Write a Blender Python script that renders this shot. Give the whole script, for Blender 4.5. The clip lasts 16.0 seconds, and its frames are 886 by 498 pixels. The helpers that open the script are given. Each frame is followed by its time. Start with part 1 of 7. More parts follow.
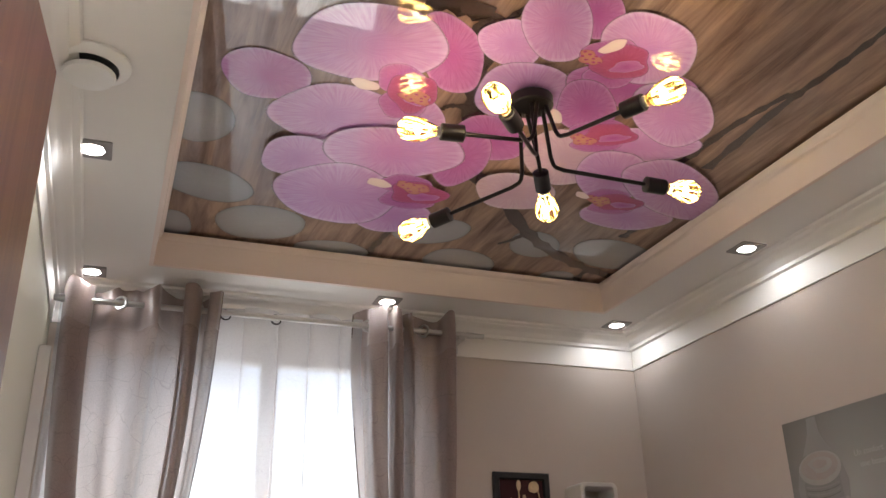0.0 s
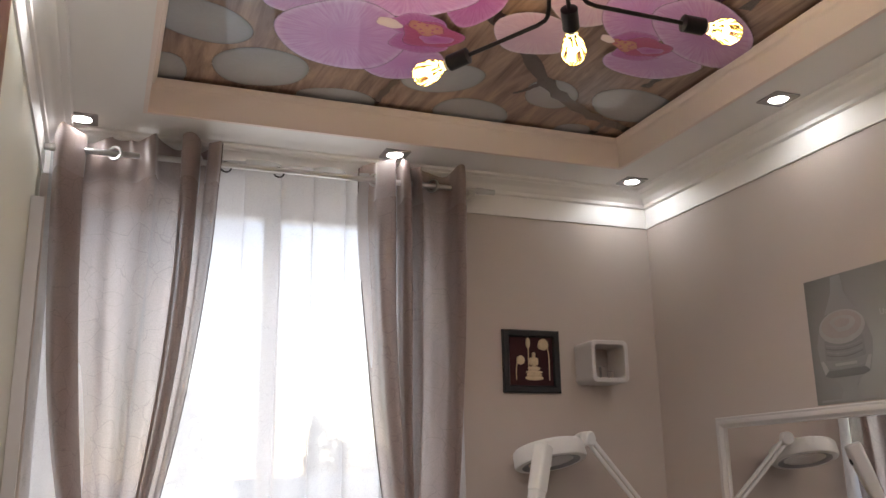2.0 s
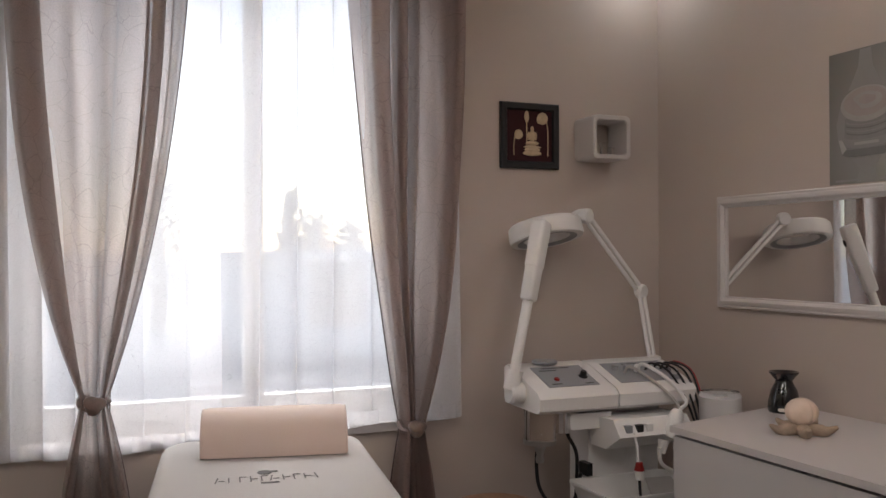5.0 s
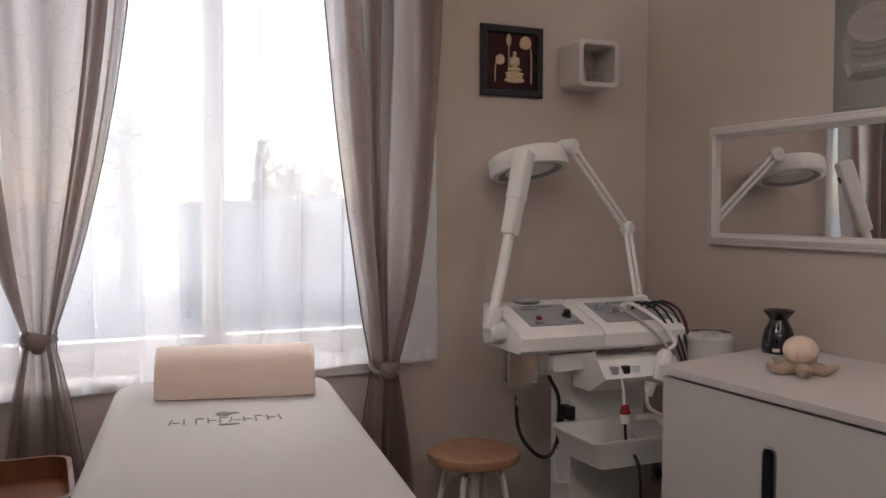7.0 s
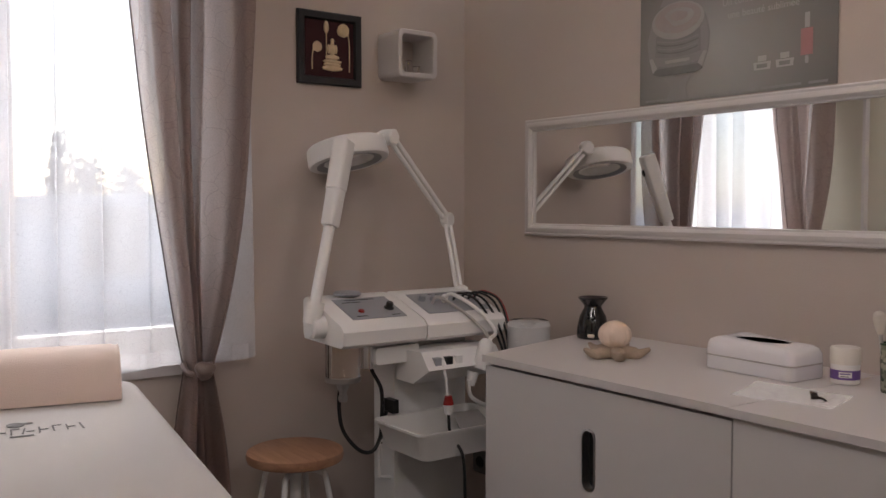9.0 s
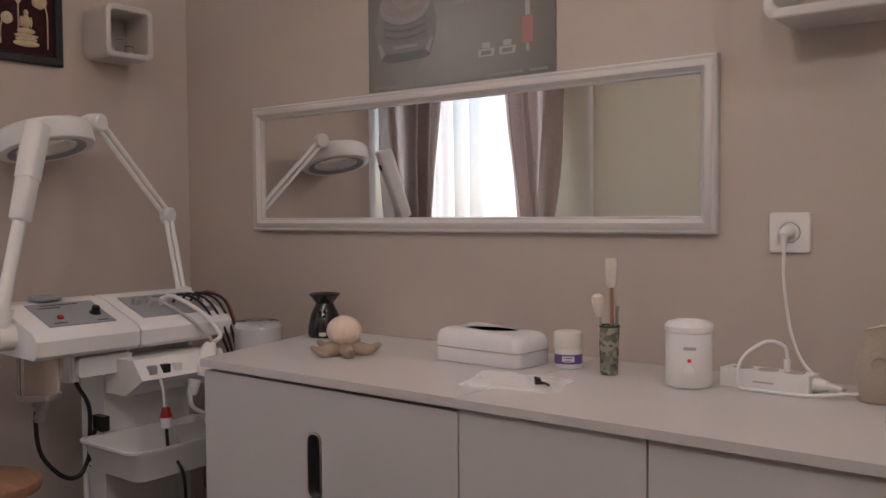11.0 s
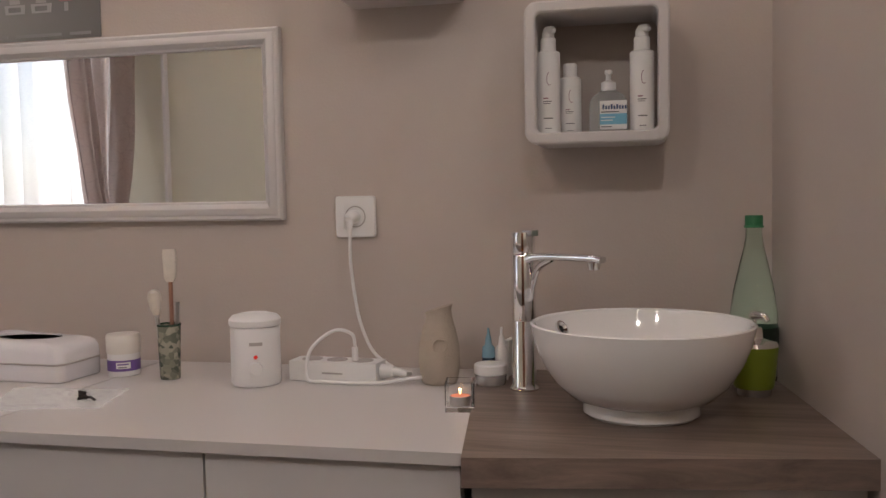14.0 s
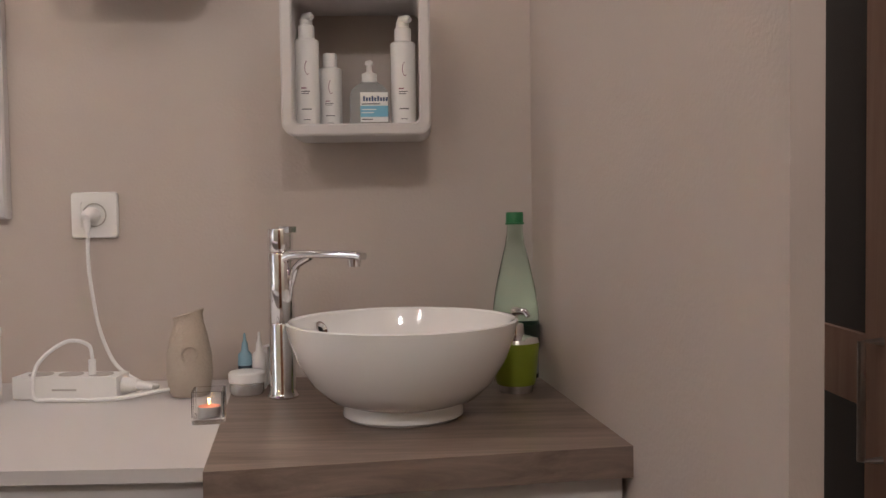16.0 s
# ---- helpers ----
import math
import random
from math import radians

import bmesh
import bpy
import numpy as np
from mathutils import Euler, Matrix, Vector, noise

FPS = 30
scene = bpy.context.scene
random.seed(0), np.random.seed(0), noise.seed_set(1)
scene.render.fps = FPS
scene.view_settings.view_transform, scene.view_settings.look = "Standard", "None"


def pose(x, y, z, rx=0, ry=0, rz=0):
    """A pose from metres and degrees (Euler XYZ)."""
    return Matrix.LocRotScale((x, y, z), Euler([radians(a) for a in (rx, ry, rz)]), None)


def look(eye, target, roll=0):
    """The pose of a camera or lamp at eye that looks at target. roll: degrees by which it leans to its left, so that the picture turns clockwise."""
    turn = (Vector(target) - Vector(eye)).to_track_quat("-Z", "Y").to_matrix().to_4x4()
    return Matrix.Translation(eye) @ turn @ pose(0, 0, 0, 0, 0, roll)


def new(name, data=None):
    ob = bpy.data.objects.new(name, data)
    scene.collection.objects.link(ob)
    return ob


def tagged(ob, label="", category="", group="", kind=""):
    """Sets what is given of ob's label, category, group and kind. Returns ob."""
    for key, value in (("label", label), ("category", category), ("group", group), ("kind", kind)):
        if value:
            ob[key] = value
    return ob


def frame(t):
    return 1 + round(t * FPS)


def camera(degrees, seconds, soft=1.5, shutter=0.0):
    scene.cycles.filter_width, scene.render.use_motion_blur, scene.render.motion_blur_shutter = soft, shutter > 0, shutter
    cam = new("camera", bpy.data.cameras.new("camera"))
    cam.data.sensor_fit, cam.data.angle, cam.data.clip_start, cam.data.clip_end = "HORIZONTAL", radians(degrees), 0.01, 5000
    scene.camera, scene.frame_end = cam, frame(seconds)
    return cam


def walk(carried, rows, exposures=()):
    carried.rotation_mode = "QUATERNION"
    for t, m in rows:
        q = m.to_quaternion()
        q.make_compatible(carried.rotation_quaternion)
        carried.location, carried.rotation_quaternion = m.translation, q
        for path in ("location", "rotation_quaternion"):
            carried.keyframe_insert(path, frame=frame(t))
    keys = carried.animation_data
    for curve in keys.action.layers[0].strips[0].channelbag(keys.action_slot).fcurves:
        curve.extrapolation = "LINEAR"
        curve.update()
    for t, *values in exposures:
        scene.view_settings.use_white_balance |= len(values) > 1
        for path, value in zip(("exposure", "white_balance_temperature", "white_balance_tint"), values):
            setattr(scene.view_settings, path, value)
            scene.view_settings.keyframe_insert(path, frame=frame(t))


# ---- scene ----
cam = camera(52.8, 16.0)
PATH = [
    (0, (-0.165, 1.277, 1.334), (0.485, 2.997, 2.12), -1.3),
    (0.5, (-0.166, 1.326, 1.336), (0.495, 3.065, 2.07), -1.3),
    (1, (-0.152, 1.363, 1.34), (0.511, 3.129, 2.003), -1.1),
    (1.5, (-0.153, 1.398, 1.345), (0.52, 3.189, 1.927), -1.0),
    (2, (-0.169, 1.435, 1.348), (0.523, 3.244, 1.846), -1.0),
    (2.5, (-0.176, 1.465, 1.352), (0.532, 3.29, 1.763), -0.9),
    (3, (-0.161, 1.491, 1.346), (0.551, 3.331, 1.674), -0.6),
    (3.5, (-0.175, 1.528, 1.341), (0.558, 3.373, 1.586), -0.4),
    (4, (-0.188, 1.561, 1.333), (0.564, 3.407, 1.501), -0.3),
    (4.5, (-0.187, 1.582, 1.328), (0.572, 3.43, 1.42), -0.1),
    (5, (-0.187, 1.625, 1.344), (0.584, 3.47, 1.357), -0.2),
    (7.5, (-0.109, 1.825, 1.265), (0.756, 3.625, 1.168), 0.1),
    (8, (-0.109, 1.843, 1.266), (0.839, 3.601, 1.167), 0.1),
    (8.5, (-0.12, 1.858, 1.259), (0.943, 3.549, 1.163), 0.3),
    (9, (-0.101, 1.858, 1.256), (1.076, 3.472, 1.16), 0.0),
    (9.5, (-0.086, 1.855, 1.247), (1.21, 3.375, 1.154), 0.0),
    (10, (-0.045, 1.87, 1.232), (1.358, 3.292, 1.144), -0.2),
    (12.5, (0.159, 1.938, 1.191), (1.934, 2.856, 1.097), -0.7),
    (13, (0.166, 1.937, 1.207), (2.009, 2.703, 1.091), -1.0),
    (13.5, (0.186, 1.922, 1.216), (2.085, 2.536, 1.087), -1.3),
    (14, (0.228, 1.919, 1.201), (2.174, 2.367, 1.084), -1.0),
    (14.5, (0.259, 1.918, 1.189), (2.236, 2.206, 1.081), -1.0),
    (15, (0.291, 1.909, 1.175), (2.282, 2.07, 1.08), -0.8),
    (15.5, (0.303, 1.901, 1.165), (2.301, 1.955, 1.08), -0.8),
    (16, (0.31, 1.893, 1.162), (2.308, 1.857, 1.079), -0.8),
]
walk(cam, [(t, look(e, g, r)) for t, e, g, r in PATH], [(0.0, 0.06, 6500, 10.0), (3.0, 0.08, 6500, 10.0), (5.0, -0.05, 6500, 10.5), (8.5, -0.05, 6500, 13.0), (10.0, 0.0, 6500, 14.0), (12.5, 0.12, 6600, 14.5), (14.0, 0.12, 6600, 13.0), (16.0, 0.45, 6600, 12.0)])

# ---- world and light ----
world = bpy.data.worlds.new("world")
scene.world = world
world.use_nodes = True
wn = world.node_tree.nodes
sky = wn.new("ShaderNodeTexSky")
sky.sky_type, sky.sun_disc = "NISHITA", False
sky.sun_elevation, sky.sun_rotation = radians(38), radians(25)
world.node_tree.links.new(sky.outputs["Color"], wn["Background"].inputs["Color"])
wn["Background"].inputs["Strength"].default_value = 0.15


def lamp(kind, name, energy, color, m, **kw):
    data = bpy.data.lights.new(name, kind)
    data.energy, data.color = energy, color
    for k, v in kw.items():
        if k == "size":
            data.shape, data.size, data.size_y = "RECTANGLE", v[0], v[1]
        elif k == "radius":
            data.shadow_soft_size = v
        elif k == "angle":
            data.angle = v
        elif k == "cone":
            data.spot_size, data.spot_blend = radians(v), 0.35
    ob = new(name, data)
    ob.matrix_world = m
    return ob


lamp("SUN", "sun", 1.5, (1.0, 0.95, 0.88), look((1.5, 8, 6), (0.2, 3.5, 0.5)), angle=radians(12))
# Unseen area lamp above the window, added in place of sky light.
lamp("AREA", "sky_fill_lamp", 58, (0.95, 0.97, 1.0), look((0.28, 5.6, 3.3), (0.28, 4.4, 1.5)), size=(2.6, 1.4))
# Unseen area lamp below the sill, added in place of ground bounce.
lamp("AREA", "ground_fill_lamp", 62, (1.0, 0.98, 0.95), look((0.28, 5.7, -0.3), (0.28, 4.4, 1.7)), size=(2.6, 1.2))

# ---- materials ----


def mat(name, color, rough=0.5, metal=0.0, vary=0.12, scale=8.0, bump=0.05, fine=120.0, coat=0.0, trans=0.0, ior=1.45, emit=0.0, emit_color=None, sheen=0.0, island=False):
    m = bpy.data.materials.new(name)
    m.use_nodes = True
    t = m.node_tree
    b = t.nodes["Principled BSDF"]
    b.inputs["Base Color"].default_value = (*color, 1)
    b.inputs["Roughness"].default_value = rough
    b.inputs["Metallic"].default_value = metal
    b.inputs["Coat Weight"].default_value = coat
    b.inputs["Coat Roughness"].default_value = 0.08
    b.inputs["Transmission Weight"].default_value = trans
    b.inputs["IOR"].default_value = ior
    b.inputs["Sheen Weight"].default_value = sheen
    if emit:
        b.inputs["Emission Color"].default_value = (*(emit_color or color), 1)
        b.inputs["Emission Strength"].default_value = emit
    if vary or bump:
        co = t.nodes.new("ShaderNodeTexCoord")
        n1 = t.nodes.new("ShaderNodeTexNoise")
        n1.inputs["Scale"].default_value = scale
        n1.inputs["Detail"].default_value = 4
        n2 = t.nodes.new("ShaderNodeTexNoise")
        n2.inputs["Scale"].default_value = fine
        n2.inputs["Detail"].default_value = 3
        for n in (n1, n2):
            t.links.new(co.outputs["Object"], n.inputs["Vector"])
        if vary:
            mix = t.nodes.new("ShaderNodeMix")
            mix.data_type = "RGBA"
            mix.inputs["A"].default_value = (*[c * (1 - vary) for c in color], 1)
            mix.inputs["B"].default_value = (*[min(1, c * (1 + vary)) for c in color], 1)
            add = t.nodes.new("ShaderNodeMath")
            add.operation = "MULTIPLY_ADD"
            add.inputs[1].default_value, add.inputs[2].default_value = 0.7, 0.0
            t.links.new(n1.outputs["Fac"], add.inputs[0])
            add2 = t.nodes.new("ShaderNodeMath")
            add2.operation = "MULTIPLY_ADD"
            add2.inputs[1].default_value = 0.3
            t.links.new(n2.outputs["Fac"], add2.inputs[0])
            t.links.new(add.outputs[0], add2.inputs[2])
            t.links.new(add2.outputs[0], mix.inputs["Factor"])
            t.links.new(mix.outputs["Result"], b.inputs["Base Color"])
            rr = t.nodes.new("ShaderNodeMapRange")
            rr.inputs["To Min"].default_value, rr.inputs["To Max"].default_value = max(0.02, rough * 0.85), min(1, rough * 1.15)
            t.links.new(n1.outputs["Fac"], rr.inputs["Value"])
            t.links.new(rr.outputs[0], b.inputs["Roughness"])
        if bump:
            bp = t.nodes.new("ShaderNodeBump")
            bp.inputs["Strength"].default_value, bp.inputs["Distance"].default_value = bump, 0.004
            t.links.new(n2.outputs["Fac"], bp.inputs["Height"])
            t.links.new(bp.outputs["Normal"], b.inputs["Normal"])
    return m


def wood_mat(name, dark, light, rough=0.45, stretch=(1.2, 14, 14), scale=2.2, coat=0.0, knots=0.0):
    """Grain that runs along the short axis of stretch."""
    m = mat(name, light, rough, vary=0, bump=0, coat=coat)
    t = m.node_tree
    b = t.nodes["Principled BSDF"]
    co, mp = t.nodes.new("ShaderNodeTexCoord"), t.nodes.new("ShaderNodeMapping")
    mp.inputs["Scale"].default_value = stretch
    t.links.new(co.outputs["Object"], mp.inputs["Vector"])
    n = t.nodes.new("ShaderNodeTexNoise")
    n.inputs["Scale"].default_value, n.inputs["Detail"].default_value, n.inputs["Distortion"].default_value = scale, 9, 0.6
    n.inputs["Roughness"].default_value = 0.68
    t.links.new(mp.outputs[0], n.inputs["Vector"])
    n2 = t.nodes.new("ShaderNodeTexNoise")
    n2.inputs["Scale"].default_value, n2.inputs["Detail"].default_value = 2.0, 3
    t.links.new(co.outputs["Object"], n2.inputs["Vector"])
    ad = t.nodes.new("ShaderNodeMath")
    ad.operation = "MULTIPLY_ADD"
    ad.inputs[1].default_value = 0.35
    t.links.new(n2.outputs["Fac"], ad.inputs[0])
    mu = t.nodes.new("ShaderNodeMath")
    mu.operation, mu.inputs[1].default_value = "MULTIPLY", 0.65
    t.links.new(n.outputs["Fac"], mu.inputs[0])
    t.links.new(mu.outputs[0], ad.inputs[2])
    r = t.nodes.new("ShaderNodeValToRGB")
    r.color_ramp.elements[0].position, r.color_ramp.elements[0].color = 0.36, (*dark, 1)
    r.color_ramp.elements[1].position, r.color_ramp.elements[1].color = 0.62, (*light, 1)
    t.links.new(ad.outputs[0], r.inputs["Fac"])
    t.links.new(r.outputs["Color"], b.inputs["Base Color"])
    bp = t.nodes.new("ShaderNodeBump")
    bp.inputs["Strength"].default_value, bp.inputs["Distance"].default_value = 0.12, 0.002
    t.links.new(n.outputs["Fac"], bp.inputs["Height"])
    t.links.new(bp.outputs["Normal"], b.inputs["Normal"])
    return m


def cloth_mat(name, color, through_color, clear, glow, rough=0.6, weave=260.0, vein=9.0, vein_dark=0.75, patches=False):
    """Fabric that lets light through: diffuse, translucent and open parts."""
    m = bpy.data.materials.new(name)
    m.use_nodes = True
    t = m.node_tree
    b, out = t.nodes["Principled BSDF"], t.nodes["Material Output"]
    b.inputs["Roughness"].default_value = rough
    b.inputs["Sheen Weight"].default_value = 0.12
    co = t.nodes.new("ShaderNodeTexCoord")
    vo = t.nodes.new("ShaderNodeTexVoronoi")
    vo.feature = "DISTANCE_TO_EDGE"
    vo.inputs["Scale"].default_value = vein
    wob = t.nodes.new("ShaderNodeTexNoise")
    wob.inputs["Scale"].default_value = 5
    mixv = t.nodes.new("ShaderNodeMix")
    mixv.data_type, mixv.inputs["Factor"].default_value = "VECTOR", 0.12
    t.links.new(co.outputs["Object"], wob.inputs["Vector"])
    t.links.new(co.outputs["Object"], mixv.inputs["A"])
    t.links.new(wob.outputs["Color"], mixv.inputs["B"])
    t.links.new(mixv.outputs["Result"], vo.inputs["Vector"])
    ramp = t.nodes.new("ShaderNodeMapRange")
    ramp.inputs["From Max"].default_value = 0.02
    ramp.inputs["To Min"].default_value, ramp.inputs["To Max"].default_value = vein_dark, 1.0
    t.links.new(vo.outputs["Distance"], ramp.inputs["Value"])
    no = t.nodes.new("ShaderNodeTexNoise")
    no.inputs["Scale"].default_value, no.inputs["Detail"].default_value = weave, 2
    t.links.new(co.outputs["Object"], no.inputs["Vector"])
    mul = t.nodes.new("ShaderNodeMix")
    mul.data_type, mul.blend_type, mul.inputs["Factor"].default_value = "RGBA", "MULTIPLY", 1.0
    mul.inputs["A"].default_value = (*color, 1)
    gray = t.nodes.new("ShaderNodeMath")
    gray.operation, gray.inputs[1].default_value = "MULTIPLY_ADD", 0.35
    gray.inputs[2].default_value = 0.82
    t.links.new(no.outputs["Fac"], gray.inputs[0])
    g2 = t.nodes.new("ShaderNodeMath")
    g2.operation = "MULTIPLY"
    t.links.new(gray.outputs[0], g2.inputs[0])
    t.links.new(ramp.outputs[0], g2.inputs[1])
    t.links.new(g2.outputs[0], mul.inputs["B"])
    t.links.new(mul.outputs["Result"], b.inputs["Base Color"])
    tr = t.nodes.new("ShaderNodeBsdfTranslucent")
    mul2 = t.nodes.new("ShaderNodeMix")
    mul2.data_type, mul2.blend_type, mul2.inputs["Factor"].default_value = "RGBA", "MULTIPLY", 1.0
    mul2.inputs["A"].default_value = (*through_color, 1)
    t.links.new(g2.outputs[0], mul2.inputs["B"])
    t.links.new(mul2.outputs["Result"], tr.inputs["Color"])
    m1 = t.nodes.new("ShaderNodeMixShader")
    m1.inputs[0].default_value = glow
    t.links.new(b.outputs[0], m1.inputs[1])
    t.links.new(tr.outputs[0], m1.inputs[2])
    tp = t.nodes.new("ShaderNodeBsdfTransparent")
    m2 = t.nodes.new("ShaderNodeMixShader")
    m2.inputs[0].default_value = clear
    if patches:
        big = t.nodes.new("ShaderNodeTexNoise")
        big.inputs["Scale"].default_value = 3.2
        t.links.new(co.outputs["Object"], big.inputs["Vector"])
        sel = t.nodes.new("ShaderNodeMapRange")
        sel.inputs["From Min"].default_value, sel.inputs["From Max"].default_value = 0.56, 0.62
        t.links.new(big.outputs["Fac"], sel.inputs["Value"])
        inv = t.nodes.new("ShaderNodeMath")
        inv.operation, inv.inputs[0].default_value = "SUBTRACT", 1.0
        t.links.new(ramp.outputs[0], inv.inputs[1])
        both = t.nodes.new("ShaderNodeMath")
        both.operation = "MULTIPLY"
        t.links.new(inv.outputs[0], both.inputs[0])
        t.links.new(sel.outputs[0], both.inputs[1])
        less = t.nodes.new("ShaderNodeMath")
        less.operation, less.inputs[1].default_value, less.inputs[2].default_value = "MULTIPLY_ADD", -0.8, clear
        less.use_clamp = True
        t.links.new(both.outputs[0], less.inputs[0])
        t.links.new(less.outputs[0], m2.inputs[0])
    t.links.new(m1.outputs[0], m2.inputs[1])
    t.links.new(tp.outputs[0], m2.inputs[2])
    t.links.new(m2.outputs[0], out.inputs["Surface"])
    return m


def glass_mat(name, color=(1, 1, 1), rough=0.0, ior=1.45):
    return mat(name, color, rough, vary=0, bump=0, trans=1.0, ior=ior)


WALL = mat("taupe_wall_paint", (0.515, 0.447, 0.405), 0.75, vary=0.05, scale=3, bump=0.12, fine=180)
WESTWALL = mat("pale_green_wall_paint", (0.575, 0.55, 0.455), 0.7, vary=0.05, scale=3, bump=0.12, fine=180)
WHITE = mat("white_ceiling_paint", (0.78, 0.75, 0.72), 0.6, vary=0.03, scale=3, bump=0.05, fine=150)
BLUSH = mat("blush_white_paint", (0.78, 0.66, 0.60), 0.55, vary=0.03, scale=4, bump=0.04)
LACQUER = mat("white_lacquer", (0.59, 0.56, 0.55), 0.35, vary=0.02, scale=3, bump=0.01, fine=300)
PLASTIC = mat("white_plastic", (0.80, 0.79, 0.78), 0.35, vary=0.04, scale=12, bump=0.02)
GREYPLASTIC = mat("grey_panel", (0.30, 0.31, 0.33), 0.45, vary=0.08, scale=20, bump=0.02)
BLACK = mat("black_plastic", (0.012, 0.012, 0.013), 0.4, vary=0.2, scale=15, bump=0.03)
BLACKMETAL = mat("black_lacquered_metal", (0.012, 0.009, 0.008), 0.42, metal=0.3, vary=0.2, scale=30, bump=0.02)
CHROME = mat("chrome", (0.85, 0.85, 0.86), 0.07, metal=1.0, vary=0.03, scale=20, bump=0.0)
STEEL = mat("brushed_steel", (0.55, 0.54, 0.53), 0.3, metal=1.0, vary=0.08, scale=30, bump=0.03)
CERAMIC = mat("white_glazed_ceramic", (0.82, 0.81, 0.80), 0.05, vary=0.02, scale=6, bump=0.0, coat=0.6)
BLACKCERAMIC = mat("black_glazed_ceramic", (0.008, 0.008, 0.010), 0.15, vary=0.2, scale=30, bump=0.02, coat=0.5)
FLOOR = wood_mat("dark_floor_boards", (0.035, 0.026, 0.02), (0.10, 0.075, 0.055), 0.45, (14, 1.2, 14), 2.0)
OAKTOP = wood_mat("grey_oak_laminate", (0.095, 0.068, 0.055), (0.27, 0.20, 0.165), 0.38, (16, 1.0, 16), 2.4)
STOOLWOOD = wood_mat("pine_stool_wood", (0.26, 0.125, 0.07), (0.44, 0.25, 0.15), 0.45, (14, 1.6, 14), 2.6)
DOORWOOD = wood_mat("red_brown_door_wood", (0.10, 0.032, 0.012), (0.20, 0.075, 0.030), 0.35, (18, 18, 1.0), 1.6, coat=0.2)
PINKWOOD = wood_mat("pale_beech_wood", (0.42, 0.24, 0.17), (0.56, 0.36, 0.27), 0.4, (14, 14, 1.2), 1.8)
TOWEL = mat("white_terry_cloth", (0.49, 0.47, 0.46), 0.9, vary=0.05, scale=12, bump=0.5, fine=420, sheen=0.3)
CREAMVINYL = mat("cream_terry_cover", (0.72, 0.585, 0.52), 0.8, vary=0.05, scale=14, bump=0.35, fine=380, sheen=0.3)
DRAPE = cloth_mat("taupe_satin_drape", (0.195, 0.125, 0.105), (0.84, 0.735, 0.70), 0.14, 0.27, 0.26, 240, 15, 0.82)
HEM = cloth_mat("dense_satin_hem", (0.25, 0.185, 0.165), (0.6, 0.52, 0.50), 0.05, 0.22, 0.30, 240, 20, 0.9)
SHEER = cloth_mat("white_voile", (0.86, 0.86, 0.88), (0.90, 0.91, 0.95), 0.50, 0.70, 0.8, 500, 70, 0.8, patches=True)
HEMDARK = mat("dark_satin_edge", (0.10, 0.07, 0.062), 0.5, vary=0.15, scale=40, bump=0.1)
GLASS = glass_mat("clear_glass")
SPOTPLATE = mat("satin_nickel_plate", (0.30, 0.28, 0.27), 0.42, metal=0.7, vary=0.08, scale=30, bump=0.02)
SPOTGLOW = mat("lit_spot_lens", (1, 1, 1), 0.4, vary=0, bump=0, emit=22, emit_color=(1.0, 0.97, 0.94))
FILAMENT = mat("glowing_filament", (1, 0.7, 0.3), 0.5, vary=0, bump=0, emit=32, emit_color=(1.0, 0.74, 0.36))
AMBERGLASS = glass_mat("amber_bulb_glass", (1.0, 0.86, 0.50), 0.02)
MIRROR = mat("mirror_silver", (0.90, 0.90, 0.89), 0.015, metal=1.0, vary=0, bump=0)

# ---- mesh helpers ----


def box(bm, x0, x1, y0, y1, z0, z1, m=None):
    vs = [bm.verts.new((x, y, z)) for z in (z0, z1) for y in (y0, y1) for x in (x0, x1)]
    if m is not None:
        for v in vs:
            v.co = m @ v.co
    fs = [(0, 2, 3, 1), (4, 5, 7, 6), (0, 1, 5, 4), (2, 6, 7, 3), (0, 4, 6, 2), (1, 3, 7, 5)]
    return [bm.faces.new([vs[i] for i in f]) for f in fs]


def lathe(bm, profile, n=32, centre=(0, 0), m=None):
    """Turns (radius, z) pairs round a vertical axis."""
    rings = []
    for r, z in profile:
        if r < 1e-5:
            rings.append([bm.verts.new((centre[0], centre[1], z))])
        else:
            rings.append([bm.verts.new((centre[0] + r * math.cos(2 * math.pi * i / n), centre[1] + r * math.sin(2 * math.pi * i / n), z)) for i in range(n)])
    if m is not None:
        for ring in rings:
            for v in ring:
                v.co = m @ v.co
    for a, b in zip(rings, rings[1:]):
        for i in range(n):
            j = (i + 1) % n
            if len(a) == 1 and len(b) == 1:
                continue
            if len(a) == 1:
                bm.faces.new((a[0], b[j], b[i]))
            elif len(b) == 1:
                bm.faces.new((a[i], a[j], b[0]))
            else:
                bm.faces.new((a[i], a[j], b[j], b[i]))


def disc_profile(r, z0, z1, e=0.002):
    return [(0, z0), (r - e, z0), (r, z0 + e), (r, z1 - e), (r - e, z1), (0, z1)]


def smooth_path(pts, k=6):
    """A rounded line through points (Catmull-Rom)."""
    p = [Vector(q) for q in pts]
    p = [p[0] * 2 - p[1]] + p + [p[-1] * 2 - p[-2]]
    out = []
    for i in range(1, len(p) - 2):
        for s in range(k):
            t = s / k
            a, b, c, d = p[i - 1], p[i], p[i + 1], p[i + 2]
            out.append(0.5 * ((2 * b) + (c - a) * t + (2 * a - 5 * b + 4 * c - d) * t * t + (3 * b - a - 3 * c + d) * t ** 3))
    out.append(p[-2].copy())
    return out


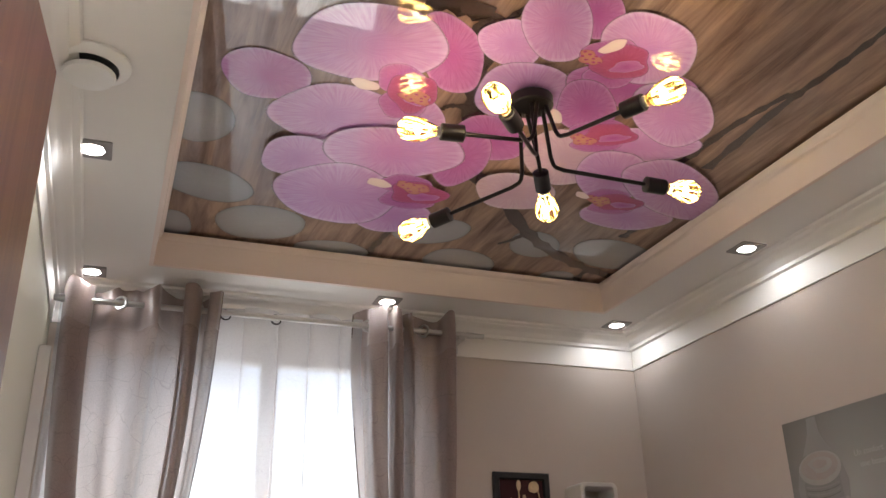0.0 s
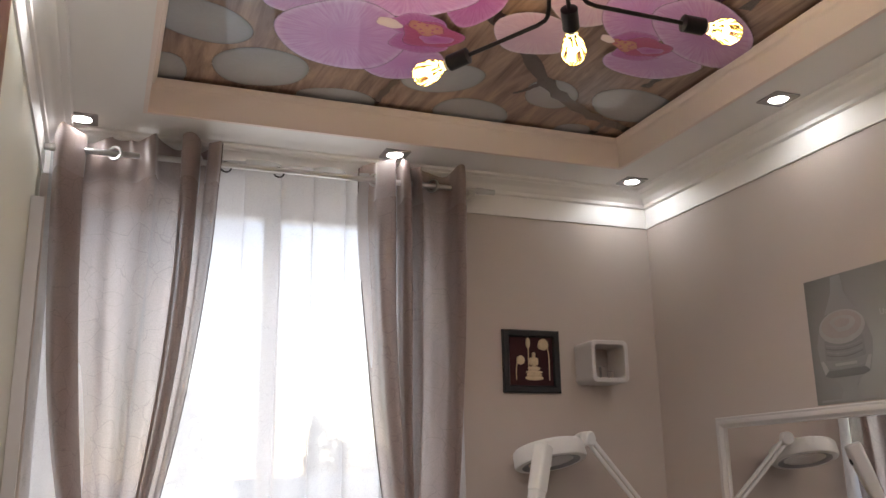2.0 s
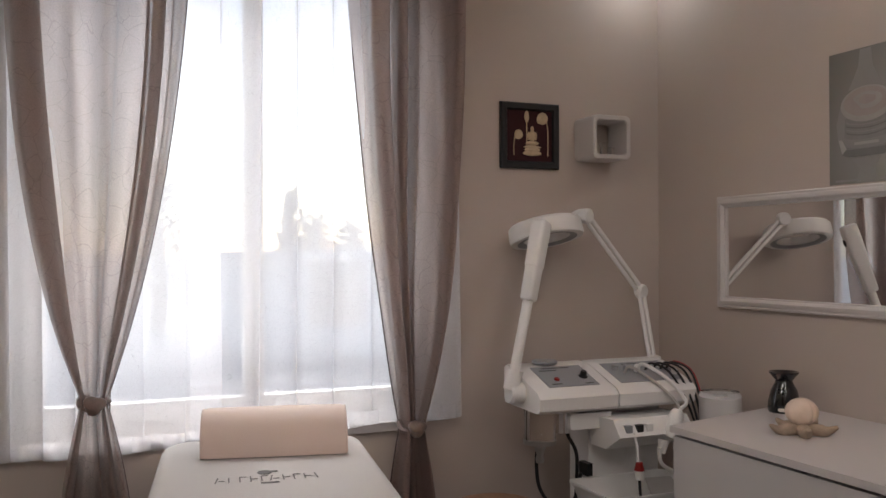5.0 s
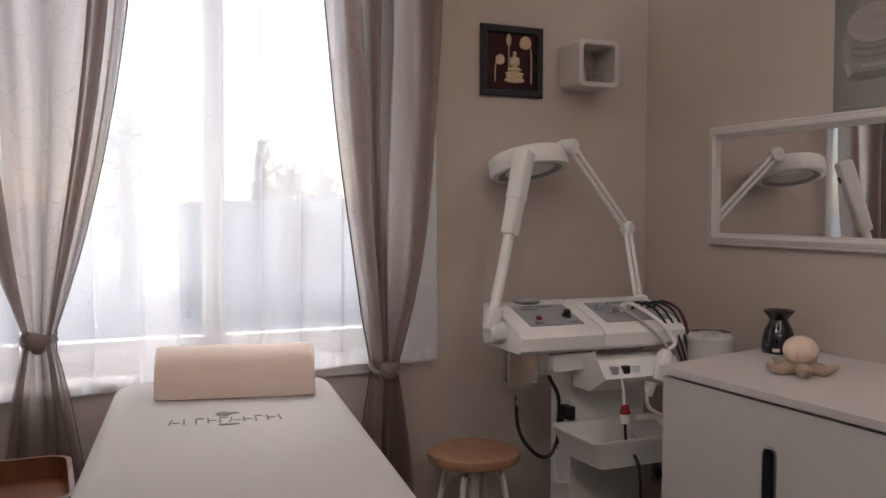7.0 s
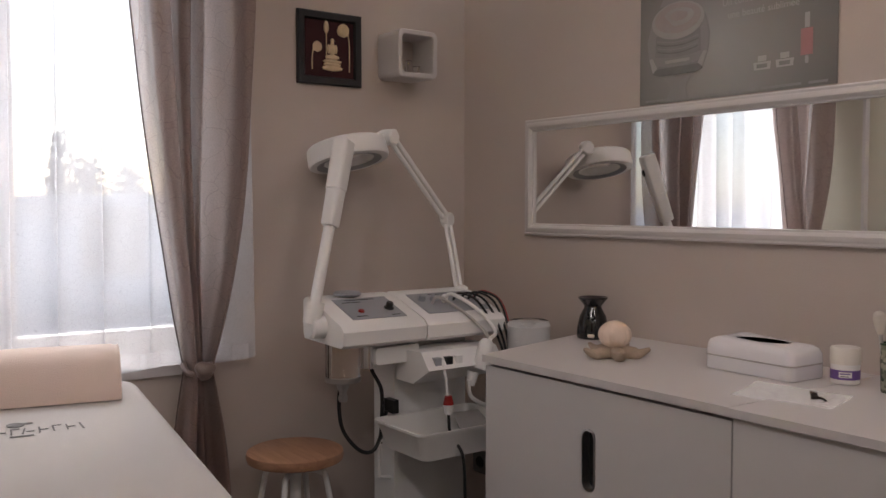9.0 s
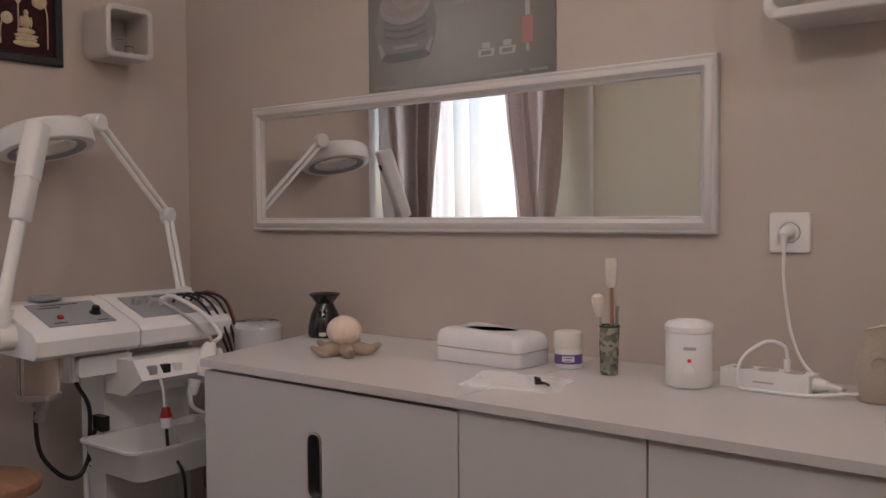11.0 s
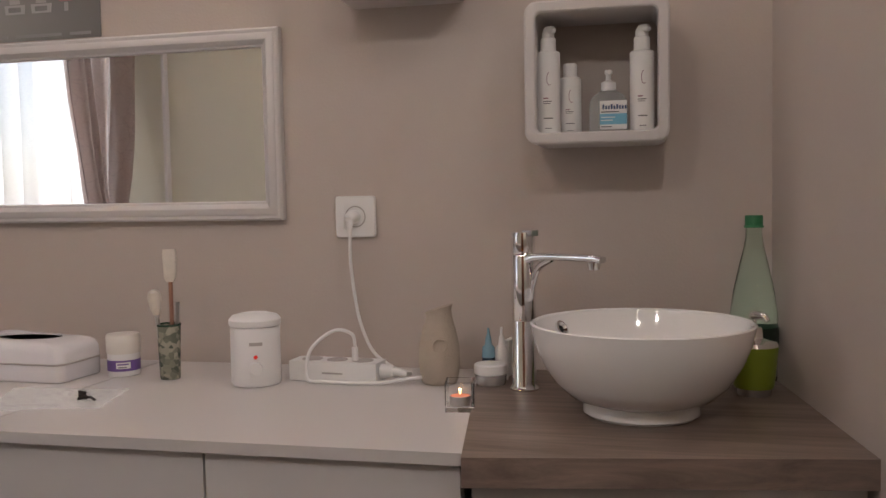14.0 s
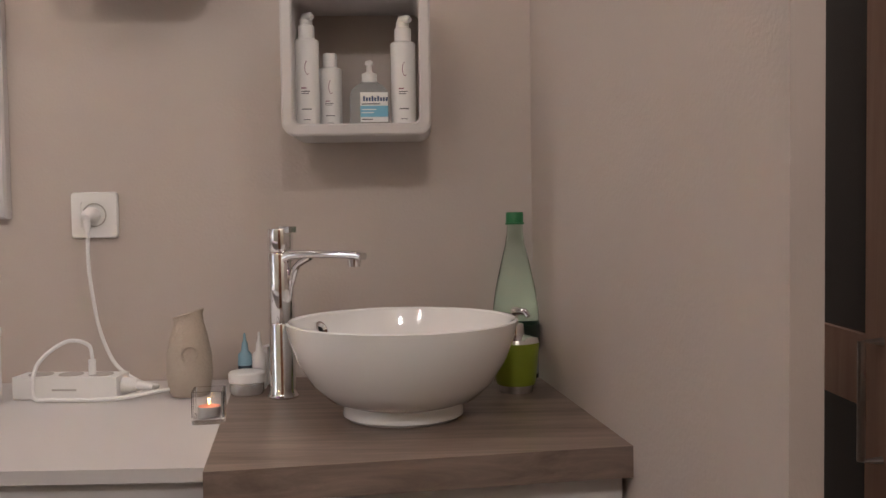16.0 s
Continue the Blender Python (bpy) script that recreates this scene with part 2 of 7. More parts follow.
def tube(bm, pts, radius, n=8, cap=True):
    """A round bar along points; radius a number or one for each point."""
    pts = [Vector(q) for q in pts]
    rad = radius if isinstance(radius, (list, tuple)) else [radius] * len(pts)
    side, rings = None, []
    for i, p in enumerate(pts):
        d = (pts[min(i + 1, len(pts) - 1)] - pts[max(i - 1, 0)]).normalized()
        if side is None:
            side = d.orthogonal().normalized()
        side = (side - d * side.dot(d)).normalized()
        up = d.cross(side)
        rings.append([bm.verts.new(p + rad[i] * (math.cos(2 * math.pi * k / n) * side + math.sin(2 * math.pi * k / n) * up)) for k in range(n)])
    for a, b in zip(rings, rings[1:]):
        for k in range(n):
            bm.faces.new((a[k], a[(k + 1) % n], b[(k + 1) % n], b[k]))
    if cap:
        bm.faces.new(rings[0][::-1])
        bm.faces.new(rings[-1])


def bevel(bm, w, seg=2, limit=0.6):
    es = [e for e in bm.edges if len(e.link_faces) == 2 and e.calc_face_angle() > limit]
    bmesh.ops.bevel(bm, geom=es, offset=w, segments=seg, affect="EDGES", profile=0.5)


def outline_rect(w, h, r, n=5):
    """A rectangle with round corners round 0, as (x, z) pairs."""
    out = []
    for cx, cz, a0 in ((w / 2 - r, h / 2 - r, 0), (-w / 2 + r, h / 2 - r, 90), (-w / 2 + r, -h / 2 + r, 180), (w / 2 - r, -h / 2 + r, 270)):
        for i in range(n + 1):
            a = radians(a0 + 90 * i / n)
            out.append((cx + r * math.cos(a), cz + r * math.sin(a)))
    return out


def loft(bm, loops, close=False, caps=True):
    """Joins loops of points, each of the same length, into a skin."""
    vs = [[bm.verts.new(p) for p in loop] for loop in loops]
    if close:
        vs.append(vs[0])
    for a, b in zip(vs, vs[1:]):
        for i in range(len(a)):
            j = (i + 1) % len(a)
            bm.faces.new((a[i], a[j], b[j], b[i]))
    if caps and not close:
        bm.faces.new(vs[0][::-1])
        bm.faces.new(vs[-1])


def part(name, bm, material, parent=None, label="", shade=True, at=None):
    bmesh.ops.recalc_face_normals(bm, faces=bm.faces)
    me = bpy.data.meshes.new(name)
    bm.to_mesh(me)
    bm.free()
    me.materials.append(material)
    if shade:
        me.shade_smooth()
        me.set_sharp_from_angle(angle=radians(38))
    ob = new(name, me)
    if parent is not None:
        ob.parent = parent
    if at is not None:
        ob.matrix_basis = at
    return tagged(ob, label)


def thing(name, label, category, m, group="", kind=""):
    ob = new(name)
    ob.empty_display_size = 0.05
    ob.matrix_basis = m
    return tagged(ob, label, category, group, kind)


def structure(name, bm, material, label="", category=""):
    return tagged(part(name, bm, material), label, category, "", "structure")


def B():
    return bmesh.new()


# ---- the room ----
XE, XW, YN, YS = 1.90, -0.405, 4.47, 0.30
ZC, ZP, ZB = 2.48, 2.60, 2.335
WX0, WX1, WZ0, WZ1 = -0.365, 0.965, 0.79, 2.385
WMID = 0.368

bm = B()
box(bm, XW - 0.2, XE + 0.2, YS - 0.2, YN + 0.25, -0.1, 0)
structure("floor", bm, FLOOR, "dark wood-look floor of the treatment room", "floor")

bm = B()
for x0, x1, z0, z1 in ((XW - 0.15, WX0, 0, 2.75), (WX1, XE + 0.15, 0, 2.75), (WX0, WX1, 0, WZ0), (WX0, WX1, WZ1, 2.75)):
    box(bm, x0, x1, YN, YN + 0.24, z0, z1)
structure("wall_north", bm, WALL, "taupe painted wall with the curtained window", "wall")
bm = B()
box(bm, XE, XE + 0.15, YS - 0.15, YN, 0, 2.75)
structure("wall_east", bm, WALL, "taupe painted wall above the cabinets", "wall")
bm = B()
box(bm, XW - 0.15, XW, YS - 0.15, YN, 0, 2.75)
structure("wall_west", bm, WESTWALL, "pale green painted side wall beside the window", "wall")
bm = B()
box(bm, XW, XE, YS - 0.15, YS, 0, 2.75)
structure("wall_south", bm, WALL, "taupe painted end wall of the room", "wall")
# a short wall beside the basin, a little out of square
bm = B()
base = [(1.90, 1.705), (1.03, 1.598), (1.088, 1.543), (1.90, 1.640)]
loft(bm, [[(x, y, z) for x, y in base] for z in (0, ZC)])
structure("wall_partition", bm, WALL, "taupe painted stub wall beside the basin", "wall")

# ceiling: flat border with a raised field
CX0, CX1, CY0, CY1 = -0.112, 1.622, 1.00, 4.205
bm = B()
for x0, x1, y0, y1 in ((XW, CX0, YS, YN), (CX1, XE, YS, YN), (CX0, CX1, CY1, YN), (CX0, CX1, YS, CY0)):
    box(bm, x0, x1, y0, y1, ZC, 2.75)
box(bm, CX0, CX1, CY0, CY1, ZP + 0.01, 2.75)
structure("ceiling", bm, WHITE, "white plaster ceiling with a raised coffer", "ceiling")


def frame_sweep(bm, profile, x0, x1, y0, y1):
    """Runs a profile of (inset, z) round a rectangle."""
    loops = []
    for d, z in profile:
        loops.append([(x0 + d, y0 + d, z), (x1 - d, y0 + d, z), (x1 - d, y1 - d, z), (x0 + d, y1 - d, z)])
    vs = [[bm.verts.new(p) for p in l] for l in loops]
    vs.append(vs[0])
    for a, b in zip(vs, vs[1:]):
        for i in range(4):
            j = (i + 1) % 4
            bm.faces.new((a[i], a[j], b[j], b[i]))


bm = B()
frame_sweep(bm, [(0.0, ZC - 0.003), (0.014, ZC - 0.003), (0.016, 2.555), (0.020, 2.560), (0.022, 2.568), (0.030, 2.574), (0.034, 2.582), (0.034, 2.590), (0.0, 2.590)], CX0, CX1, CY0, CY1)
structure("trim_coffer", bm, BLUSH, "blush-white moulded edge of the ceiling coffer", "trim")
bm = B()
prof = [(0.0, ZB), (0.006, ZB), (0.008, 2.415), (0.018, 2.420), (0.020, 2.432), (0.026, 2.436), (0.034, 2.444), (0.046, 2.452), (0.060, 2.458), (0.066, 2.466), (0.084, 2.470), (0.090, ZC - 0.002), (0.0, ZC - 0.002)]
frame_sweep(bm, prof, XW, XE, YS, YN)
structure("trim_cornice", bm, WHITE, "white plaster cornice with stepped mouldings", "trim")

# ---- window and outside ----
win = thing("window_1", "white two-leaf window with clear panes behind curtains", "window", pose(WMID, YN + 0.10, WZ0), kind="structure")
WL, WR, WH = WX0 - WMID, WX1 - WMID, WZ1 - WZ0
bm = B()
for x0, x1, z0, z1 in ((WL, WL + 0.05, 0, WH), (WR - 0.05, WR, 0, WH), (WL + 0.05, WR - 0.05, 0, 0.04), (WL + 0.05, WR - 0.05, WH - 0.05, WH)):
    box(bm, x0, x1, 0, 0.07, z0, z1)
part("window_frame", bm, PLASTIC, win)
for s in (-1, 1):
    bm = B()
    a, b = (WL + 0.05, -0.004) if s < 0 else (0.004, WR - 0.05)
    for x0, x1, z0, z1 in ((a, a + (0.055 if s < 0 else 0.026), 0.04, WH - 0.05), (b - (0.026 if s < 0 else 0.055), b, 0.04, WH - 0.05), (a + (0.055 if s < 0 else 0.026), b - (0.026 if s < 0 else 0.055), 0.04, 0.095), (a + (0.055 if s < 0 else 0.026), b - (0.026 if s < 0 else 0.055), WH - 0.115, WH - 0.05)):
        box(bm, x0, x1, -0.015, 0.05, z0, z1)
    bevel(bm, 0.004)
    sash = part("sash", bm, PLASTIC, win)
    bm = B()
    box(bm, a + 0.022, b - 0.022, 0.015, 0.021, 0.09, WH - 0.11)
    pane = part("pane", bm, GLASS, sash)
    pane.visible_shadow = False
bm = B()
box(bm, -0.02, 0.02, -0.028, -0.014, 0.60, 0.72)
tube(bm, [(0, -0.028, 0.66), (0, -0.05, 0.66), (0, -0.055, 0.62), (0, -0.05, 0.54)], 0.010)
part("window_handle", bm, PLASTIC, win, "white lever handle")
bm = B()
box(bm, WL - 0.03, WR - 0.06, -0.118, 0.0, -0.035, -0.004)
bevel(bm, 0.006)
part("window_sill", bm, LACQUER, win, "white window sill board")

GROUND = mat("grey_paved_ground", (0.42, 0.42, 0.43), 0.9, vary=0.2, scale=0.4, bump=0.3, fine=12)
RENDERW = mat("pale_rendered_facade", (0.78, 0.78, 0.79), 0.85, vary=0.06, scale=0.6, bump=0.1, fine=30)
ROOFM = mat("grey_roof", (0.68, 0.67, 0.67), 0.8, vary=0.15, scale=2, bump=0.2, fine=20)
LEAF = mat("dark_green_foliage", (0.12, 0.15, 0.11), 0.7, vary=0.3, scale=3, bump=0.2)
BARK = mat("brown_bark", (0.12, 0.085, 0.06), 0.9, vary=0.3, scale=6, bump=0.4, fine=30)
PANEDARK = mat("dark_window_pane", (0.06, 0.07, 0.08), 0.15, vary=0.1, scale=2, bump=0)
bm = B()
box(bm, -400, 400, 4.9, 900, -0.9, -0.5)
structure("ground", bm, GROUND, "grey paved ground outside the window", "ground")


def house(x, y, w, d, h, turn, label):
    t = thing("house", label, "house", pose(x, y, -0.5, 0, 0, turn))
    bm = B()
    box(bm, -w / 2, w / 2, 0, d, 0, h)
    part("wall", bm, RENDERW, t)
    bm = B()
    loft(bm, [[(-w / 2 - 0.3, -0.3, h), (w / 2 + 0.3, -0.3, h), (w / 2 + 0.3, -0.3, h + 0.15), (0, -0.3, h + w * 0.035), (-w / 2 - 0.3, -0.3, h + 0.15)],
              [(-w / 2 - 0.3, d + 0.3, h), (w / 2 + 0.3, d + 0.3, h), (w / 2 + 0.3, d + 0.3, h + 0.15), (0, d + 0.3, h + w * 0.035), (-w / 2 - 0.3, d + 0.3, h + 0.15)]])
    part("roof", bm, ROOFM, t)
    for k in (-0.28, 0.22):
        bm = B()
        box(bm, k * w - 0.5, k * w + 0.5, -0.06, 0.02, h * 0.35, h * 0.35 + 1.2)
        part("window", bm, PANEDARK, t)
    bm = B()
    box(bm, -0.02 * w, -0.02 * w + 0.9, -0.07, 0.02, 0, 2.1)
    part("door", bm, PANEDARK, t)
    return t


house(6.3, 17.0, 7.4, 6, 1.75, -4, "pale rendered low house seen through the window")
house(-3.5, 30.0, 9.0, 7, 1.7, 6, "pale rendered house farther off behind the voile")

IRON = mat("grey_painted_iron", (0.30, 0.31, 0.33), 0.5, vary=0.1, bump=0.02)
rail = thing("handrail", "grey metal handrail of an outdoor stair", "railing", pose(1.55, 9.0, -0.5))
for k in range(4):
    bm = B()
    tube(bm, [(0.42 * k, 0, 0), (0.42 * k, 0, 1.15 - 0.16 * k)], 0.016, 8)
    part("post", bm, IRON, rail)
for z in (1.15, 0.70):
    bm = B()
    tube(bm, [(0, 0, z), (1.26, 0, z - 0.48)], 0.018, 8)
    part("rail", bm, IRON, rail)



def tree(x, y, h, r, seed, label):
    rng = random.Random(seed)
    t = thing("tree", label, "tree", pose(x, y, -0.5))
    bm = B()
    tube(bm, smooth_path([(0, 0, 0), (0.05, 0.03, h * 0.35), (-0.05, 0.05, h * 0.7), (0, 0, h * 0.95)], 3), [0.18] * 3 + [0.14] * 3 + [0.07] * 4)
    for k in range(9):
        a, z = rng.uniform(0, 6.28), h * rng.uniform(0.35, 0.8)
        tube(bm, [(0, 0, z), (r * 0.4 * math.cos(a), r * 0.4 * math.sin(a), z + h * 0.08), (r * 0.8 * math.cos(a), r * 0.8 * math.sin(a), z + h * 0.1)], [0.06, 0.04, 0.02], 5)
    part("trunk", bm, BARK, t)
    vs, fs = [], []
    for k in range(620):
        a, u = rng.uniform(0, 6.28), rng.uniform(0.25, 1.0)
        env = r * (1.15 - u) ** 0.6 * (0.75 + 0.35 * math.sin(3 * a + 6 * u + seed))
        d = env * rng.uniform(0.3, 1.0) ** 0.5
        c = Vector((d * math.cos(a), d * math.sin(a), h * u + rng.uniform(-0.15, 0.15)))
        q = Euler((rng.uniform(0, 6), rng.uniform(0, 6), rng.uniform(0, 6))).to_matrix()
        s = rng.uniform(0.05, 0.13)
        i = len(vs)
        vs += [tuple(c + q @ Vector(p)) for p in ((-s, 0, 0), (0, -s * 0.55, 0.02), (s, 0, 0), (0, s * 0.55, 0.02))]
        fs.append((i, i + 1, i + 2, i + 3))
    me = bpy.data.meshes.new("crown")
    me.from_pydata(vs, [], fs)
    me.materials.append(LEAF)
    ob = new("crown", me)
    ob.parent = t
    return t


tree(4.86, 23.5, 3.35, 0.55, 3, "tall dark conifer beyond the low house")
for x, y, h, r, k in ((5.6, 24, 2.75, 0.95, 5), (6.7, 24.4, 2.6, 0.9, 8), (8.2, 25, 2.7, 1.0, 9), (1.75, 24, 4.1, 0.75, 11), (-2.6, 26, 3.2, 1.2, 13)):
    tree(x, y, h, r, k, "round dark green tree in the hazy distance")

# ---- curtains ----
ROD_Y, ROD_Z = 4.37, 2.392
rod = thing("curtain_rod", "brushed steel double curtain rod with finials", "curtain rod", pose(0.37, ROD_Y, ROD_Z))
bm = B()
tube(bm, [(-0.76, 0, 0), (0.74, 0, 0)], 0.010, 12)
part("rod", bm, STEEL, rod)
bm = B()
tube(bm, [(-0.74, 0.055, 0.018), (0.73, 0.055, 0.018)], 0.007, 10)
part("sheer_rod", bm, STEEL, rod)
for s in (-1, 1):
    bm = B()
    x = 0.745 * s
    tube(bm, [(x - 0.02 * s, 0, 0), (x, 0, 0), (x + 0.012 * s, 0, 0), (x + 0.05 * s, 0, 0)], [0.013, 0.013, 0.011, 0.011], 12)
    part("finial", bm, STEEL, rod)
    bm = B()
    xb = 0.70 * s
    box(bm, xb - 0.012, xb + 0.012, -0.012, 0.098, -0.022, -0.010)
    box(bm, xb - 0.02, xb + 0.02, 0.090, 0.098, -0.05, 0.03)
    bevel(bm, 0.002, 1)
    part("bracket", bm, STEEL, rod)

for x in (-0.20, -0.02):
    bm = B()
    tube(bm, [(x + 0.018 * math.cos(a), 0.004 + 0.008 * math.sin(a), -0.006 + 0.02 * math.sin(a)) for a in [radians(-150 + 300 * k / 18) for k in range(19)]], 0.003, 6)
    part("ring_hook", bm, BLACKMETAL, rod, "small dark open ring")


def drape(label, folds, power, tie, tie_z, spread, seed, rings):
    """folds: (x, y) of the cloth's line at the rod, y > 0 towards the window; the line is drawn in to the tie and opens again below it."""
    rng = random.Random(seed)
    cx = (tie[0] + tie[1]) / 2
    t = thing("drape", label, "curtain", pose(cx, ROD_Y, 0))
    line = smooth_path([(x, 1.5 * y, 0) for x, y in folds], 9)
    n = len(line) - 1
    x0, x1 = min(p.x for p in line), max(p.x for p in line)
    z_top, nv = ROD_Z + 0.062, 84
    ph = [rng.uniform(0, 6.28) for _ in range(6)]
    rows = []
    for j in range(nv + 1):
        z = z_top + (0.03 - z_top) * j / nv
        row = []
        for i, p in enumerate(line):
            u = (p.x - x0) / (x1 - x0)
            xt = tie[0] + (tie[1] - tie[0]) * u
            if z > tie_z:
                k = (z_top - z) / (z_top - tie_z)
                kk = k ** (power[0] + (power[1] - power[0]) * u)
                x = p.x + (xt - p.x) * kk
                y = p.y * (1 - 0.35 * kk)
            else:
                k = (tie_z - z) / tie_z
                kk = 1 - (1 - k) ** 2.2
                x = xt + (spread[0] + (spread[1] - spread[0]) * u - xt) * kk
                y = p.y * (0.65 + 0.5 * kk)
            open_up = max(0.0, min(1.0, (z_top - z) / 0.15)) * (1 - math.exp(-((z - tie_z) / 0.15) ** 2))
            x += open_up * 0.006 * math.sin(3.1 * z + 9 * u + ph[0])
            y += open_up * (0.010 * math.sin(2.3 * z + 23 * i / n + ph[1]) + 0.004 * math.sin(9 * z + 40 * i / n + ph[2]))
            sag = 0.014 * math.sin(38 * i / n + ph[3]) * max(0.0, 1 - 6.0 * j / nv)
            row.append((x - cx, y, z + sag))
        rows.append(row)

    def skin(j0, j1, i0, i1, material, name, tag=""):
        bm = B()
        vs = [[bm.verts.new(p) for p in row[i0:i1 + 1]] for row in rows[j0:j1 + 1]]
        for a, b in zip(vs, vs[1:]):
            for q in range(i1 - i0):
                bm.faces.new((a[q], a[q + 1], b[q + 1], b[q]))
        return part(name, bm, material, t, tag)

    skin(0, 5, 0, n, HEM, "header", "doubled satin heading band")
    skin(5, nv, 0, n, DRAPE, "cloth")
    # narrow sewn side hem on the edge that faces the window's middle
    inner = n if abs(line[n].x - WMID) < abs(line[0].x - WMID) else 0
    edge = [Vector(row[inner]) for row in rows[::2]]
    bm = B()
    tube(bm, edge, 0.0022, 6)
    part("side_hem", bm, HEMDARK, t, "dark sewn side hem")
    for x in rings:
        bm = B()
        pts = [(0, 0.021 * math.cos(2 * math.pi * k / 24), 0.021 * math.sin(2 * math.pi * k / 24)) for k in range(25)]
        tube(bm, pts, 0.005, 8, cap=False)
        part("eyelet", bm, STEEL, t, "steel eyelet ring", at=pose(x - cx, -0.004, ROD_Z, 0, 0, rng.uniform(40, 65)))
    # tie with a twisted knot
    bm = B()
    w2 = (tie[1] - tie[0]) / 2 + 0.004
    pts = [(w2 * math.cos(a), 0.045 * math.sin(a), tie_z - 0.012 * math.sin(a * 2)) for a in [2 * math.pi * k / 28 for k in range(29)]]
    tube(bm, pts, 0.009, 8, cap=False)
    part("tieback", bm, HEM, t, "satin tieback band")
    bm = B()
    bmesh.ops.create_icosphere(bm, subdivisions=4, radius=0.027)
    for v in bm.verts:
        a = math.atan2(v.co.z, v.co.x)
        r = 1 + 0.13 * math.sin(3 * a + 260 * math.hypot(v.co.x, v.co.z))
        v.co = Vector((v.co.x * 1.1 * r, v.co.y * 0.8 - 0.055, v.co.z * r + tie_z))
    part("knot", bm, HEM, t, "knotted satin rosette")
    return t


drape("taupe satin eyelet drape tied back with a knot",
      [(-0.372, 0.02), (-0.350, -0.040), (-0.300, -0.030), (-0.270, 0.010), (-0.325, 0.030), (-0.345, 0.048), (-0.265, 0.038), (-0.215, 0.022), (-0.170, 0.030), (-0.125, 0.018),
       (-0.095, -0.030), (-0.066, -0.034), (-0.050, 0.012), (-0.005, 0.030), (0.035, 0.012), (0.020, -0.038), (0.060, -0.048), (0.085, -0.010), (0.045, 0.025), (0.075, 0.045), (0.118, 0.020), (0.105, -0.040), (0.138, -0.046), (0.155, -0.005)],
      (2.5, 1.9), (-0.160, -0.090), 0.925, (-0.25, 0.02), 4, (-0.320, -0.185, 0.070))
drape("taupe satin eyelet drape tied back at the window side",
      [(0.645, 0.020), (0.668, 0.026), (0.700, 0.010), (0.690, -0.036), (0.718, -0.052), (0.752, -0.044), (0.766, 0.0), (0.735, 0.034), (0.765, 0.046), (0.792, 0.015), (0.782, -0.040), (0.806, -0.048), (0.818, 0.0),
       (0.800, 0.035), (0.828, 0.038), (0.838, -0.028), (0.856, -0.034), (0.864, 0.012), (0.905, 0.026), (0.950, 0.018), (0.985, 0.005), (1.000, -0.036), (1.028, -0.034), (1.042, 0.010), (1.018, 0.032)],
      (2.0, 3.3), (0.810, 0.880), 0.785, (0.755, 0.935), 9, (0.695, 0.915))


def voile(label, x0, x1, z0, z1, y, folds, seed):
    rng = random.Random(seed)
    t = thing("voile_curtain", label, "curtain", pose((x0 + x1) / 2, y, z0))
    ph = [rng.uniform(0, 6) for _ in range(6)]
    bm = B()
    nu, nv, w = 130, 20, x1 - x0
    grid = []
    for j in range(nv + 1):
        v = j / nv
        row = []
        for i in range(nu + 1):
            u = i / nu
            f = 2 * math.pi * folds * u + 2.2 * math.sin(4 * u + ph[0])
            y1 = 0.022 * math.sin(f) * (0.6 + 0.5 * math.sin(7 * u + ph[1])) + 0.006 * math.sin(3 * v + 11 * u)
            row.append(bm.verts.new((-w / 2 + w * u + 0.024 * math.cos(f) + 0.012 * (1 - v) * math.sin(ph[2] + 5 * u), y1, (z1 - z0) * v + 0.006 * math.sin(f * 0.5) * (1 if v in (0, 1) else 0))))
        grid.append(row)
    for a, b in zip(grid, grid[1:]):
        for i in range(nu):
            bm.faces.new((a[i], a[i + 1], b[i + 1], b[i]))
    part("cloth", bm, SHEER, t)
    bm = B()
    n = 60
    lo = [bm.verts.new((-w / 2 + w * i / n, 0.012 * math.sin(2 * math.pi * folds * i / n) - 0.002, 0.0)) for i in range(n + 1)]
    hi = [bm.verts.new((-w / 2 + w * i / n, 0.012 * math.sin(2 * math.pi * folds * i / n) - 0.002, 0.045)) for i in range(n + 1)]
    for i in range(n):
        bm.faces.new((lo[i], lo[i + 1], hi[i + 1], hi[i]))
    part("hem", bm, SHEER, t, "doubled hem of the voile")


voile("sheer white patterned voile hanging to the sill", -0.39, 0.235, 0.76, 2.43, 4.440, 6, 2)
voile("sheer white patterned voile beside the drape", 0.16, 1.03, 0.79, 2.43, 4.418, 6, 6)

# ---- ceiling mural ----
MURALWOOD = wood_mat("printed_wood_grain", (0.075, 0.036, 0.025), (0.36, 0.235, 0.17), 0.5, (9, 0.9, 9), 2.2, coat=1.0)
PINK = (0.52, 0.20, 0.44)


def stretch_gloss(m):
    """Lacquered stretch sheet: a sharp clear coat over the print."""
    b = m.node_tree.nodes["Principled BSDF"]
    b.inputs["Coat IOR"].default_value = 1.75
    b.inputs["Coat Roughness"].default_value = 0.012
    b.inputs["Specular IOR Level"].default_value = 0.1
    return m


